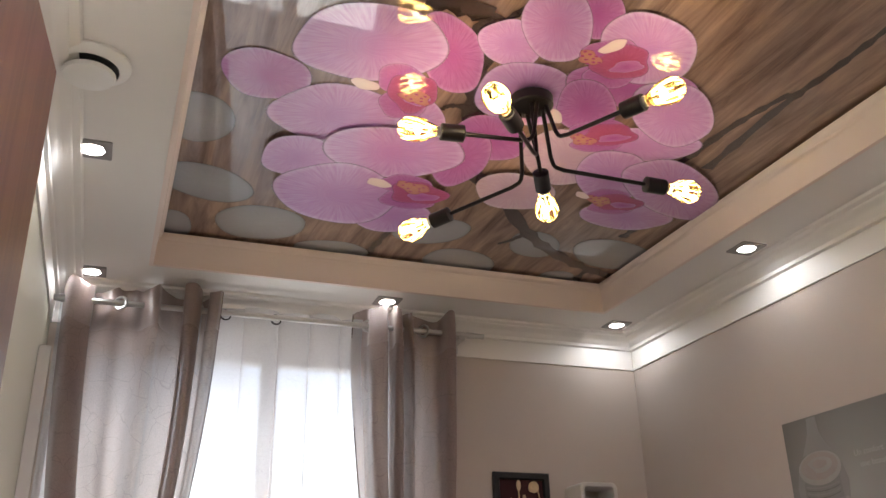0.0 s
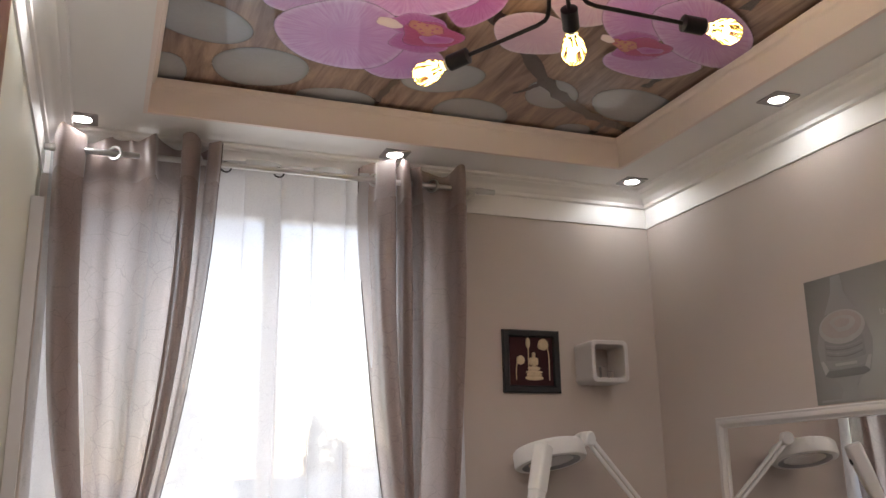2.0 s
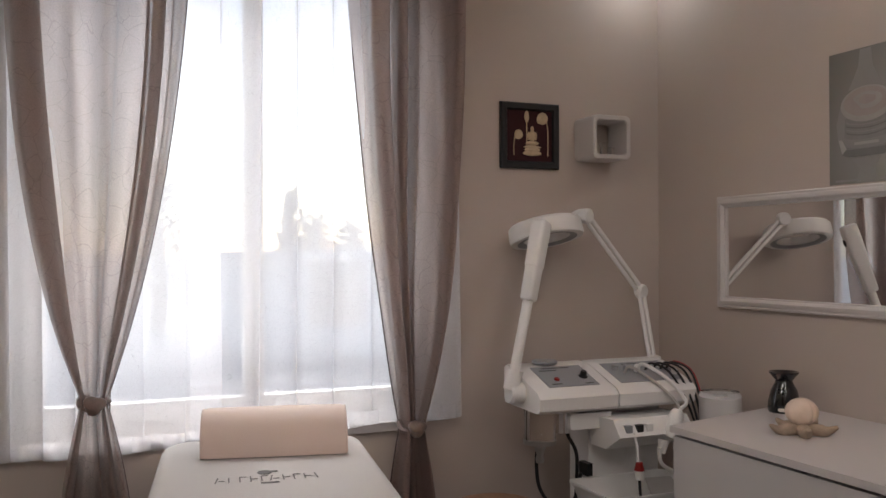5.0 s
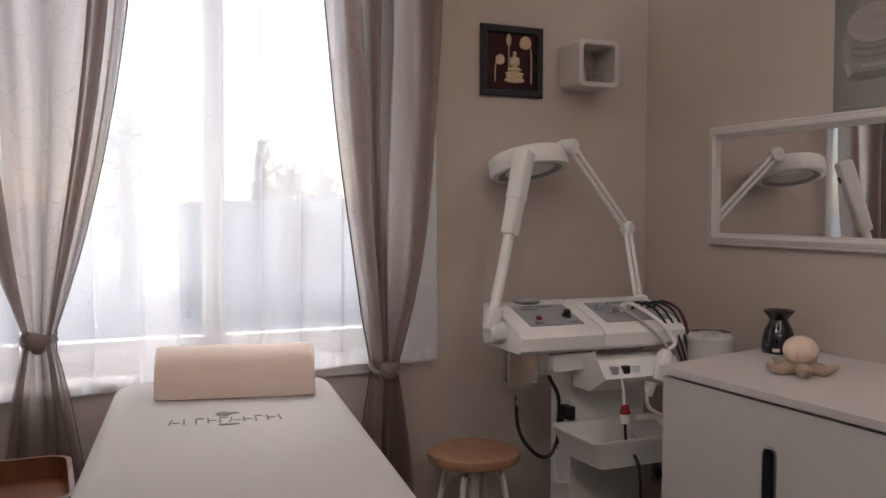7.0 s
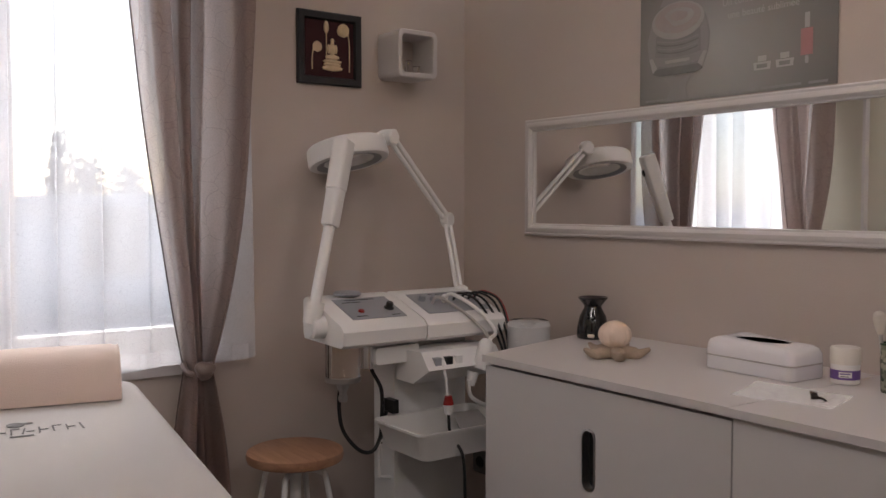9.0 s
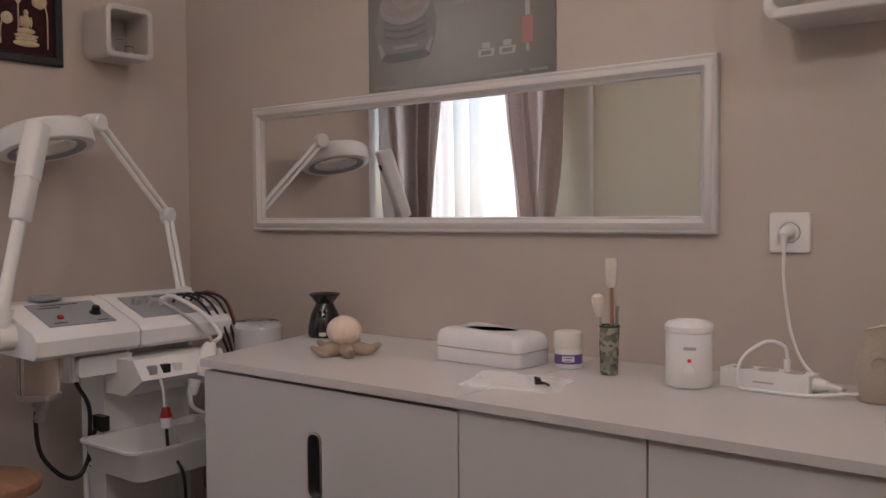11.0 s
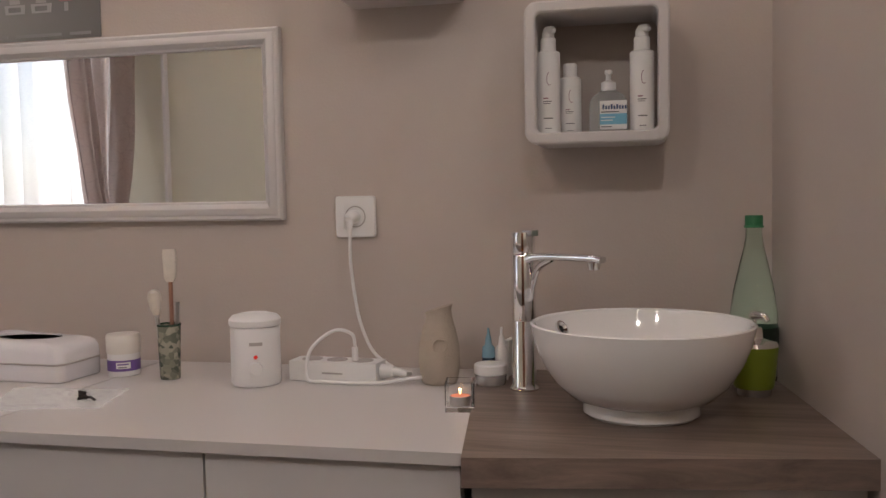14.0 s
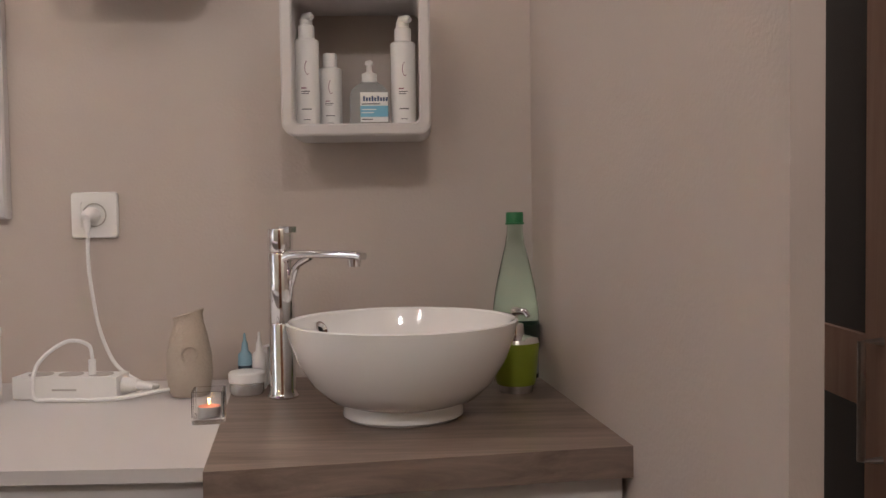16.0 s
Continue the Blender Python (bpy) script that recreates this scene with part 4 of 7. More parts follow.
def cabinet_unit(label, y0, y1, doors, north=0.0, south=0.0):
    t = thing("cabinet", label, "cabinet", pose(CF, (y0 + y1) / 2, 0), "white cabinets along the wall")
    h = (y1 - y0) / 2
    bm = B()
    loft(bm, [[(0.022, -h + 0.003, z), (XE - CF - 0.003, -h + south + 0.003, z), (XE - CF - 0.003, h + north - 0.003, z), (0.022, h - 0.003, z)] for z in (0.08, 0.846)])
    part("body", bm, LACQUER, t)
    bm = B()
    box(bm, 0.06, 0.09, -h + 0.02, h - 0.02, 0.0, 0.08)
    part("plinth", bm, LACQUER, t)
    for a, b, slot in doors:
        bm = B()
        w = b - a
        if slot:
            panel_with_slot(bm, w - 0.004, 0.752, slot, 0.019)
        else:
            box(bm, 0, 0.019, -w / 2 + 0.002, w / 2 - 0.002, -0.376, 0.382)
            bevel(bm, 0.0015, 1)
        d = part("door", bm, LACQUER, t, at=pose(0, (a + b) / 2 - (y0 + y1) / 2, 0.466))
        if slot:
            bm = B()
            o = outline_rect(slot[2] - 0.001, slot[3] - 0.001, slot[2] * 0.42, 5)
            i2 = [(a2 * 0.82, b2 * 0.94) for a2, b2 in o]
            loft(bm, [[(-0.001, a2 + slot[0], b2 + slot[1]) for a2, b2 in o], [(-0.002, a2 + slot[0], b2 + slot[1]) for a2, b2 in i2], [(0.021, a2 + slot[0], b2 + slot[1]) for a2, b2 in i2]], caps=False)
            part("grip_rim", bm, STEEL, d, "grey rim of the grip hole")
            # Black sheet behind the slot stands for the shade inside the door.
            bm = B()
            box(bm, 0.0205, 0.0215, slot[0] - slot[2] * 0.45, slot[0] + slot[2] * 0.45, slot[1] - slot[3] * 0.48, slot[1] + slot[3] * 0.48)
            part("grip_shade", bm, BLACK, d, "black sheet standing for shade in the grip opening")
    return t


cabinet_unit("white lacquered cabinet with an oval cut-out grip", 2.904, 3.662, [(2.904, 3.662, (0.005, 0.21, 0.044, 0.145))], north=0.145)
cabinet_unit("white lacquered two-door cabinet beside the basin unit", 2.158, 2.904, [(2.527, 2.904, None), (2.158, 2.527, None)], south=0.075)
top = thing("worktop", "long white worktop over the cabinets", "worktop", pose(CF, 2.9, 0))
slab("board", [(-0.012, -0.748, ), (0.545, -0.664), (0.545, 0.006), (-0.012, 0.006)], 0.852, ZT - 0.001, LACQUER, top)
slab("board", [(-0.010, 0.007), (0.545, 0.007), (0.545, 0.905), (-0.010, 0.764)], 0.852, ZT, LACQUER, top)

van = thing("basin_cabinet", "white basin cabinet under a grey oak top", "cabinet", pose(1.60, 1.93, 0))
bm = B()
loft(bm, [[(-0.262, 0.212, z), (0.297, 0.296, z), (0.297, -0.222, z), (-0.185, -0.278, z)] for z in (0.08, 0.832)])
bevel(bm, 0.002, 1)
part("body", bm, LACQUER, van)
bm = B()
loft(bm, [[(-0.222, 0.20, z), (0.28, 0.27, z), (0.28, -0.20, z), (-0.15, -0.25, z)] for z in (0.0, 0.08)])
part("plinth", bm, LACQUER, van)
vtop = thing("basin_worktop", "grey oak laminate top of the basin cabinet", "worktop", pose(1.60, 1.93, 0))
slab("board", [(-0.285, 0.221), (0.298, 0.306), (0.298, -0.228), (-0.207, -0.289)], 0.832, ZT + 0.001, OAKTOP, vtop)

# ---- mirror, poster, picture, shelves ----
mir = thing("wall_mirror", "long mirror in a moulded white wooden frame", "mirror", pose(XE, 3.368, 1.35))
bm = B()
hw, hh = 0.744, 0.190
prof = [(0.0, -0.001), (0.0, -0.018), (0.004, -0.022), (0.010, -0.021), (0.013, -0.024), (0.024, -0.026), (0.030, -0.021), (0.033, -0.016), (0.037, -0.015), (0.039, -0.009), (0.039, -0.001)]
vs = []
for d, x in prof:
    vs.append([bm.verts.new((x, s * (hw - d), u * (hh - d))) for s, u in ((-1, -1), (1, -1), (1, 1), (-1, 1))])
vs.append(vs[0])
for a, b in zip(vs, vs[1:]):
    for i in range(4):
        bm.faces.new((a[i], a[(i + 1) % 4], b[(i + 1) % 4], b[i]))
part("mirror_frame", bm, LACQUER, mir, "moulded white frame")
bm = B()
box(bm, -0.0075, -0.003, -hw + 0.036, hw - 0.036, -hh + 0.036, hh - 0.036)
part("mirror_glass", bm, MIRROR, mir, "silvered mirror glass")

POSTERBG = mat("dark_teal_print", (0.15, 0.15, 0.145), 0.35, vary=0.12, scale=3.0, bump=0, coat=0.1)
nt = POSTERBG.node_tree
co, mp, gr, rp = (nt.nodes.new(k) for k in ("ShaderNodeTexCoord", "ShaderNodeMapping", "ShaderNodeTexGradient", "ShaderNodeValToRGB"))
gr.gradient_type = "SPHERICAL"
mp.inputs["Location"].default_value, mp.inputs["Scale"].default_value = (0, -0.10, 0.12), (2.4, 2.4, 2.4)
rp.color_ramp.elements[0].color, rp.color_ramp.elements[1].color = (0.13, 0.12, 0.112, 1), (0.36, 0.36, 0.345, 1)
nt.links.new(co.outputs["Object"], mp.inputs["Vector"])
nt.links.new(mp.outputs[0], gr.inputs["Vector"])
nt.links.new(gr.outputs["Fac"], rp.inputs["Fac"])
nt.links.new(rp.outputs["Color"], nt.nodes["Principled BSDF"].inputs["Base Color"])
POSTERHAZE = mat("hazy_grey_print", (0.275, 0.272, 0.265), 0.35, vary=0.12, scale=4.0, bump=0)
POSTERPALE = mat("pale_grey_print", (0.37, 0.352, 0.342), 0.35, vary=0.2, scale=14, bump=0)
POSTERMID = mat("mid_grey_print", (0.235, 0.235, 0.23), 0.35, vary=0.25, scale=18, bump=0)
POSTERDARK = mat("deep_grey_print", (0.175, 0.175, 0.17), 0.35, vary=0.2, scale=18, bump=0)
POSTERCREAM = mat("cream_print", (0.36, 0.315, 0.30), 0.35, vary=0.15, scale=20, bump=0)
POSTERPINK = mat("pink_print", (0.40, 0.20, 0.20), 0.35, vary=0.1, scale=20, bump=0)
PRINTWHITE = mat("white_print", (0.42, 0.41, 0.41), 0.4, vary=0, bump=0)
poster = thing("poster", "dark advertising poster showing a cream jar", "poster", pose(XE - 0.001, 3.325, 1.735))


def flat(name, pts, d, material, parent, label="", axis="x"):
    """A thin printed shape on a wall; pts are (along, up)."""
    bm = B()
    if axis == "x":
        loft(bm, [[(-d, a, b) for a, b in pts], [(-d + 0.0008, a, b) for a, b in pts]])
    elif axis == "y":
        loft(bm, [[(a, -d, b) for a, b in pts], [(a, -d + 0.0008, b) for a, b in pts]])
    else:
        loft(bm, [[(a, b, d) for a, b in pts], [(a, b, d - 0.0008) for a, b in pts]])
    return part(name, bm, material, parent, label, shade=False)


def rect(a0, a1, b0, b1):
    return [(a0, b0), (a1, b0), (a1, b1), (a0, b1)]


def oval(a, b, ra, rb, n=32, t0=0.0, t1=360.0):
    return [(a + ra * math.cos(radians(t0 + (t1 - t0) * i / n)), b + rb * math.sin(radians(t0 + (t1 - t0) * i / n))) for i in range(n)]


flat("sheet", rect(-0.303, 0.303, -0.19, 0.196), 0.002, POSTERBG, poster)
# the jar stands towards the window side: +y
JY = 0.168
flat("printed_plume", [(JY + 0.022, 0.192), (JY - 0.016, 0.192), (JY - 0.022, 0.14), (JY - 0.040, 0.105), (JY - 0.060, 0.08), (JY + 0.064, 0.08), (JY + 0.046, 0.11), (JY + 0.028, 0.145)], 0.003, POSTERHAZE, poster)
flat("printed_jar", [(JY + 0.084, -0.104), (JY + 0.102, -0.060), (JY + 0.108, -0.015), (JY + 0.092, 0.040), (JY - 0.092, 0.040), (JY - 0.108, -0.015), (JY - 0.102, -0.060), (JY - 0.084, -0.104), (JY - 0.060, -0.114), (JY + 0.060, -0.114)], 0.0028, POSTERHAZE, poster)
flat("printed_jar_core", [(JY + 0.080, -0.096), (JY + 0.076, 0.0), (JY - 0.076, 0.0), (JY - 0.080, -0.096)], 0.0033, POSTERMID, poster)
for k in range(4):
    z = -0.012 - 0.010 * k
    flat("printed_neck_ring", [(JY + c * (0.072 - 0.001 * k), z - 0.010 * (1 - c * c) + d) for c, d in [(q / 6, 0) for q in range(-6, 7)] + [(q / 6, -0.0035) for q in range(6, -7, -1)]], 0.0037, POSTERDARK if k % 2 else POSTERHAZE, poster)
flat("printed_band", [(JY + c * 0.080, -0.058 - 0.008 * (1 - c * c) + d) for c, d in [(q / 6, 0) for q in range(-6, 7)] + [(q / 6, -0.024) for q in range(6, -7, -1)]], 0.0037, POSTERHAZE, poster)
flat("unreadable_line", rect(JY - 0.042, JY + 0.042, -0.080, -0.072), 0.0042, POSTERPALE, poster)
flat("printed_jar_base", [(JY + 0.076, -0.092), (JY - 0.076, -0.092), (JY - 0.086, -0.106), (JY - 0.060, -0.114), (JY + 0.060, -0.114), (JY + 0.086, -0.106)], 0.0041, POSTERDARK, poster)
for k in (-1, 1):
    flat("printed_jar_highlight", [(JY + 0.086 * k, -0.102), (JY + 0.099 * k, -0.062), (JY + 0.088 * k, -0.060), (JY + 0.070 * k, -0.090)], 0.0045, POSTERPALE, poster)
flat("printed_reflection", [(JY + 0.050, -0.118), (JY - 0.050, -0.118), (JY - 0.026, -0.150), (JY - 0.040, -0.187), (JY + 0.040, -0.187), (JY + 0.022, -0.150)], 0.003, POSTERHAZE, poster)
flat("printed_lid", oval(JY, 0.035, 0.090, 0.051), 0.0048, POSTERPALE, poster)
flat("printed_cream", oval(JY, 0.041, 0.079, 0.041), 0.0054, POSTERCREAM, poster)
flat("printed_cream_swirl", oval(JY - 0.004, 0.044, 0.052, 0.024, t0=20, t1=300), 0.0060, POSTERPALE, poster)
flat("printed_cream_swirl", oval(JY - 0.006, 0.047, 0.030, 0.014, t0=150, t1=450), 0.0066, POSTERCREAM, poster)


def lettering(body, size, material, parent, m):
    """Flat letters in the built-in font, as a part."""
    cu = bpy.data.curves.new("lettering", "FONT")
    cu.body, cu.size = body, size
    tmp = new("lettering", cu)
    me = bpy.data.meshes.new_from_object(tmp.evaluated_get(bpy.context.evaluated_depsgraph_get()))
    bpy.data.objects.remove(tmp)
    me.materials.append(material)
    ob = new("lettering", me)
    ob.parent = parent
    ob.matrix_basis = m
    return ob


lettering("Un confort", 0.025, PRINTWHITE, poster, pose(-0.0032, 0.022, 0.046, 90, 0, -90))
flat("unreadable_line", rect(-0.205, -0.105, 0.048, 0.058), 0.003, PRINTWHITE, poster)
lettering("une beaut\u00e9 sublim\u00e9e", 0.025, PRINTWHITE, poster, pose(-0.0032, 0.005, 0.012, 90, 0, -90))
for a, w in ((0.28, 0.12), (0.13, 0.10), (0.01, 0.09), (-0.10, 0.11), (-0.23, 0.05)):
    flat("unreadable_line", rect(a - w, a, -0.183, -0.177), 0.0036, POSTERHAZE, poster)
for a in (-0.100, -0.164):
    flat("printed_small_jar", [(a - 0.023, -0.133), (a + 0.023, -0.133), (a + 0.025, -0.114), (a - 0.025, -0.114)], 0.003, PRINTWHITE, poster)
    flat("printed_small_jar_label", rect(a - 0.015, a + 0.015, -0.129, -0.119), 0.0036, POSTERMID, poster)
    flat("printed_small_lid", rect(a - 0.012, a + 0.012, -0.112, -0.098), 0.003, PRINTWHITE, poster)
flat("printed_vial", rect(-0.239, -0.207, -0.112, -0.048), 0.003, POSTERPINK, poster)
flat("printed_vial_tip", rect(-0.230, -0.217, -0.046, -0.010), 0.003, PRINTWHITE, poster)
flat("printed_vial_tip", rect(-0.228, -0.219, -0.132, -0.114), 0.003, POSTERPALE, poster)

pic = thing("framed_picture", "black framed relief with cream carved figures on dark red", "picture", pose(1.338, YN, 1.770))
bm = B()
w = 0.118
vs = []
for d, y in ((0.0, -0.001), (0.0, -0.014), (0.004, -0.018), (0.022, -0.016), (0.027, -0.009), (0.027, -0.001)):
    vs.append([bm.verts.new((s * (w - d), y, u * (w - d))) for s, u in ((-1, -1), (1, -1), (1, 1), (-1, 1))])
vs.append(vs[0])
for a, b in zip(vs, vs[1:]):
    for i in range(4):
        bm.faces.new((a[i], a[(i + 1) % 4], b[(i + 1) % 4], b[i]))
part("picture_frame", bm, BLACK, pic, "black lacquered frame")
MAROON = mat("dark_maroon_velvet", (0.035, 0.006, 0.008), 0.9, vary=0.3, scale=30, bump=0.2)
RELIEF = mat("cream_carved_relief", (0.55, 0.43, 0.28), 0.6, vary=0.25, scale=60, bump=0.3)
bm = B()
box(bm, -w + 0.02, w - 0.02, -0.006, -0.002, -w + 0.02, w - 0.02)
part("backing", bm, MAROON, pic)
bm = B()
for a, b, ra, rb in ((0, -0.062, 0.040, 0.010), (0, -0.050, 0.034, 0.008), (0, -0.040, 0.037, 0.007), (0, -0.026, 0.028, 0.009), (0, 0.0, 0.013, 0.022), (0, 0.026, 0.0075, 0.010), (-0.014, 0.0, 0.005, 0.016), (0.014, 0.0, 0.005, 0.016)):
    mm = Matrix.Translation((a + 0.01, -0.008, b)) @ Matrix.Diagonal((ra, 0.005, rb, 1))
    bmesh.ops.create_icosphere(bm, subdivisions=2, radius=1, matrix=mm)
for a, b, ra, rb in ((-0.012, 0.070, 0.010, 0.022), (-0.045, 0.004, 0.018, 0.018), (0.052, 0.065, 0.023, 0.023), (0.038, 0.060, 0.010, 0.014)):
    mm = Matrix.Translation((a, -0.008, b)) @ Matrix.Diagonal((ra, 0.004, rb, 1))
    bmesh.ops.create_icosphere(bm, subdivisions=2, radius=1, matrix=mm)
tube(bm, [(-0.012, -0.008, 0.05), (-0.012, -0.008, -0.07)], 0.0022, 6)
tube(bm, smooth_path([(-0.058, -0.008, 0.0), (-0.064, -0.008, -0.03), (-0.064, -0.008, -0.07)]), 0.0022, 6)
tube(bm, smooth_path([(0.068, -0.008, 0.055), (0.074, -0.008, 0.02), (0.074, -0.008, -0.07)]), 0.0022, 6)
part("relief", bm, RELIEF, pic, "cream carved relief shapes")


def cube_shelf(label, m, w, depth, wall):
    """A box open to the front (-y), round edged, back on the wall at y=0."""
    t = thing("cube_shelf", label, "shelf", m, "white cube shelves")
    bm = B()
    o = outline_rect(w, w, 0.022, 6)
    i = outline_rect(w - 2 * wall, w - 2 * wall, 0.012, 6)
    r = 0.003
    loops = [[(a, -0.001, b) for a, b in o], [(a, -depth + r, b) for a, b in o], [(a * (1 - r / w * 2), -depth, b * (1 - r / w * 2)) for a, b in o],
             [(a * (1 + r / w * 2), -depth, b * (1 + r / w * 2)) for a, b in i], [(a, -depth + r, b) for a, b in i], [(a, -0.006, b) for a, b in i]]
    loft(bm, loops, caps=False)
    part("body", bm, LACQUER, t)
    return t


cube_shelf("small white cube shelf on the wall", pose(1.607, YN, 1.764), 0.158, 0.13, 0.017)
cube_shelf("white cube shelf holding bottles above the basin", pose(XE, 2.003, 1.407, 0, 0, -90), 0.240, 0.150, 0.019)
cube_shelf("white cube shelf hung higher on the wall", pose(XE, 2.365, 1.685, 0, 0, -90), 0.240, 0.150, 0.019)
bm = B()
bmesh.ops.create_cone(bm, cap_ends=True, segments=16, radius1=0.010, radius2=0.012, depth=0.045)
ob = tagged(part("glass_candle_holder", bm, GLASS, None), "tiny clear glass holder in the cube shelf", "candle holder")
ob.matrix_basis = pose(1.60, YN - 0.08, 1.7255)
bm = B()
bmesh.ops.create_cone(bm, cap_ends=True, segments=16, radius1=0.012, radius2=0.014, depth=0.03)
ob = tagged(part("glass_candle_holder", bm, GLASS, None), "tiny clear glass holder in the cube shelf", "candle holder")
ob.matrix_basis = pose(1.64, YN - 0.07, 1.718)

# ---- treatment couch ----
BZ = 0.80
bed = thing("massage_table", "massage table under a white terry cover", "massage table", pose(0.352, 4.335, 0, 0, 0, -8.8))


def soft_box(bm, w, l, h, z0, r, n=6):
    """A padded slab, round edged; x centred, y from -l to 0."""
    rings = []
    for z, d in [(z0, 0.0)] + [(z0 + h - r + r * math.sin(radians(90 * k / n)), r * (1 - math.cos(radians(90 * k / n)))) for k in range(n + 1)]:
        rings.append([(x, y - l / 2, z) for x, y in outline_rect(w - 2 * d, l - 2 * d, 0.075, 7)])
    loft(bm, rings)


bm = B()
soft_box(bm, 0.585, 1.85, 0.12, BZ - 0.12, 0.045)
part("cover", bm, TOWEL, bed, "white terry cover with a small emblem")
bm = B()
n = 160
o = outline_rect(0.59, 1.855, 0.08, 39)
rings = []
for j in range(9):
    v = j / 8
    ring = []
    for i, (x, y) in enumerate(o):
        w = 1 + (0.012 + 0.03 * v) + 0.022 * v * math.sin(i * 0.55) + 0.012 * v * math.sin(i * 1.27)
        ring.append((x * w, y * (1 + 0.012 * v + 0.004 * v * math.sin(i * 0.55)) - 0.925, BZ - 0.055 - 0.42 * v + 0.006 * math.sin(i * 0.3) * v))
    rings.append(ring)
loft(bm, rings, caps=False)
part("cover_skirt", bm, TOWEL, bed, "hanging side of the terry cover")
for sx in (-0.22, 0.22):
    for y in (-0.2, -1.65):
        bm = B()
        box(bm, sx - 0.02, sx + 0.02, y - 0.02, y + 0.02, 0, BZ - 0.11)
        part("leg", bm, STOOLWOOD, bed)
EMBLEM = mat("grey_printed_emblem", (0.15, 0.145, 0.145), 0.8, vary=0.1, scale=60, bump=0)
bx, by = -0.012, -0.565
flat("emblem_drop", oval(bx - 0.005, by + 0.085, 0.018, 0.021), BZ + 0.0016, EMBLEM, bed, axis="z")
flat("emblem_drop", oval(bx + 0.019, by + 0.092, 0.010, 0.008), BZ + 0.0016, EMBLEM, bed, axis="z")
for k in range(10):
    a = bx - 0.120 + 0.026 * k
    tilt = (0.006, 0.0, 0.0, 0.0, 0.0, 0.006, 0.0, 0.0, 0.0, -0.004)[k]
    flat("emblem_stroke", [(a - tilt, by), (a - tilt + 0.0034, by), (a + 0.0034, by + 0.050), (a, by + 0.050)], BZ + 0.0016, EMBLEM, bed, axis="z")
    if k not in (1, 9):
        h = (0.010, 0.0, 0.028, 0.014, 0.028, 0.010, 0.014, 0.028, 0.014, 0.0)[k]
        flat("emblem_stroke", rect(a + 0.003, a + 0.018, by + h * 1.65, by + h * 1.65 + 0.0045), BZ + 0.0016, EMBLEM, bed, axis="z")
flat("emblem_line", rect(bx - 0.018, bx + 0.026, by - 0.024, by - 0.013), BZ + 0.0016, EMBLEM, bed, axis="z")

bol = thing("bolster", "cream terry covered half-round bolster", "cushion", pose(0.342, 4.115, BZ + 0.001, 0, 0, -12.5))
bm = B()
sec = []
for k in range(25):
    a = radians(180 * k / 24)
    sec.append((0.098 * math.cos(a) * (1 + 0.04 * math.sin(a)), 0.118 * math.sin(a) ** 0.8))
sec += [(-0.092, 0.0), (0.092, 0.0)]
loops = []
for x, s in ((-0.197, 0.90), (-0.192, 0.97), (-0.18, 1.0), (0, 1.01), (0.18, 1.0), (0.192, 0.97), (0.197, 0.90)):
    loops.append([(x, y * s, 0.002 + z * s) for y, z in sec])
loft(bm, loops)
part("cover", bm, CREAMVINYL, bol)
for x in (-0.194, 0.194):
    bm = B()
    tube(bm, [(x, y * 0.96, 0.003 + z * 0.96) for y, z in sec[:25]], 0.0025, 6)
    part("piping", bm, CREAMVINYL, bol)

# ---- stool and side table ----
stool = thing("stool", "round pine-topped stool with white metal legs", "stool", pose(1.066, 4.19, 0))
bm = B()
lathe(bm, [(0, 0.515), (0.128, 0.515), (0.138, 0.520), (0.142, 0.532), (0.139, 0.545), (0.130, 0.550), (0.0, 0.551)], 48)
part("seat", bm, STOOLWOOD, stool)
bm = B()
lathe(bm, [(0, 0.495), (0.03, 0.495), (0.03, 0.514), (0, 0.514)], 24)
lathe(bm, [(0, 0.22), (0.016, 0.22), (0.016, 0.495), (0, 0.495)], 20)
part("column", bm, PLASTIC, stool)
for k in range(4):
    a = radians(45 + 90 * k)
    c, s = math.cos(a), math.sin(a)
    bm = B()
    tube(bm, smooth_path([(0.014 * c, 0.014 * s, 0.49), (0.075 * c, 0.075 * s, 0.485), (0.10 * c, 0.10 * s, 0.43), (0.17 * c, 0.17 * s, 0.004)], 5), 0.0085, 8)
    part("leg", bm, PLASTIC, stool)
bm = B()
tube(bm, [(0.135 * math.cos(2 * math.pi * k / 40), 0.135 * math.sin(2 * math.pi * k / 40), 0.22) for k in range(41)], 0.006, 6, cap=False)
part("foot_ring", bm, PLASTIC, stool)

side = thing("side_table", "small dark wooden side table with a raised rim", "table", pose(-0.20, 3.90, 0))
bm = B()
o = outline_rect(0.28, 0.36, 0.05, 6)
i = outline_rect(0.26, 0.34, 0.042, 6)
loft(bm, [[(x, y, 0.62) for x, y in o], [(x * 1.01, y * 1.01, 0.69) for x, y in o], [(x, y, 0.69) for x, y in i], [(x, y, 0.64) for x, y in i]])
part("tray_top", bm, DOORWOOD, side)
for sx in (-0.1, 0.1):
    for sy in (-0.13, 0.13):
        bm = B()
        box(bm, sx - 0.015, sx + 0.015, sy - 0.015, sy + 0.015, 0, 0.62)
        part("leg", bm, DOORWOOD, side)

# ---- treatment trolley ----
trol = thing("treatment_trolley", "white beauty treatment trolley with a steamer and cables", "trolley", pose(1.40, 4.10, 0))
bm = B()
sec = [(-0.112, 0.862), (-0.123, 0.872), (-0.125, 0.908), (-0.108, 0.925), (0.052, 0.982), (0.108, 0.990), (0.122, 0.982), (0.122, 0.880), (0.115, 0.866), (-0.100, 0.860)]


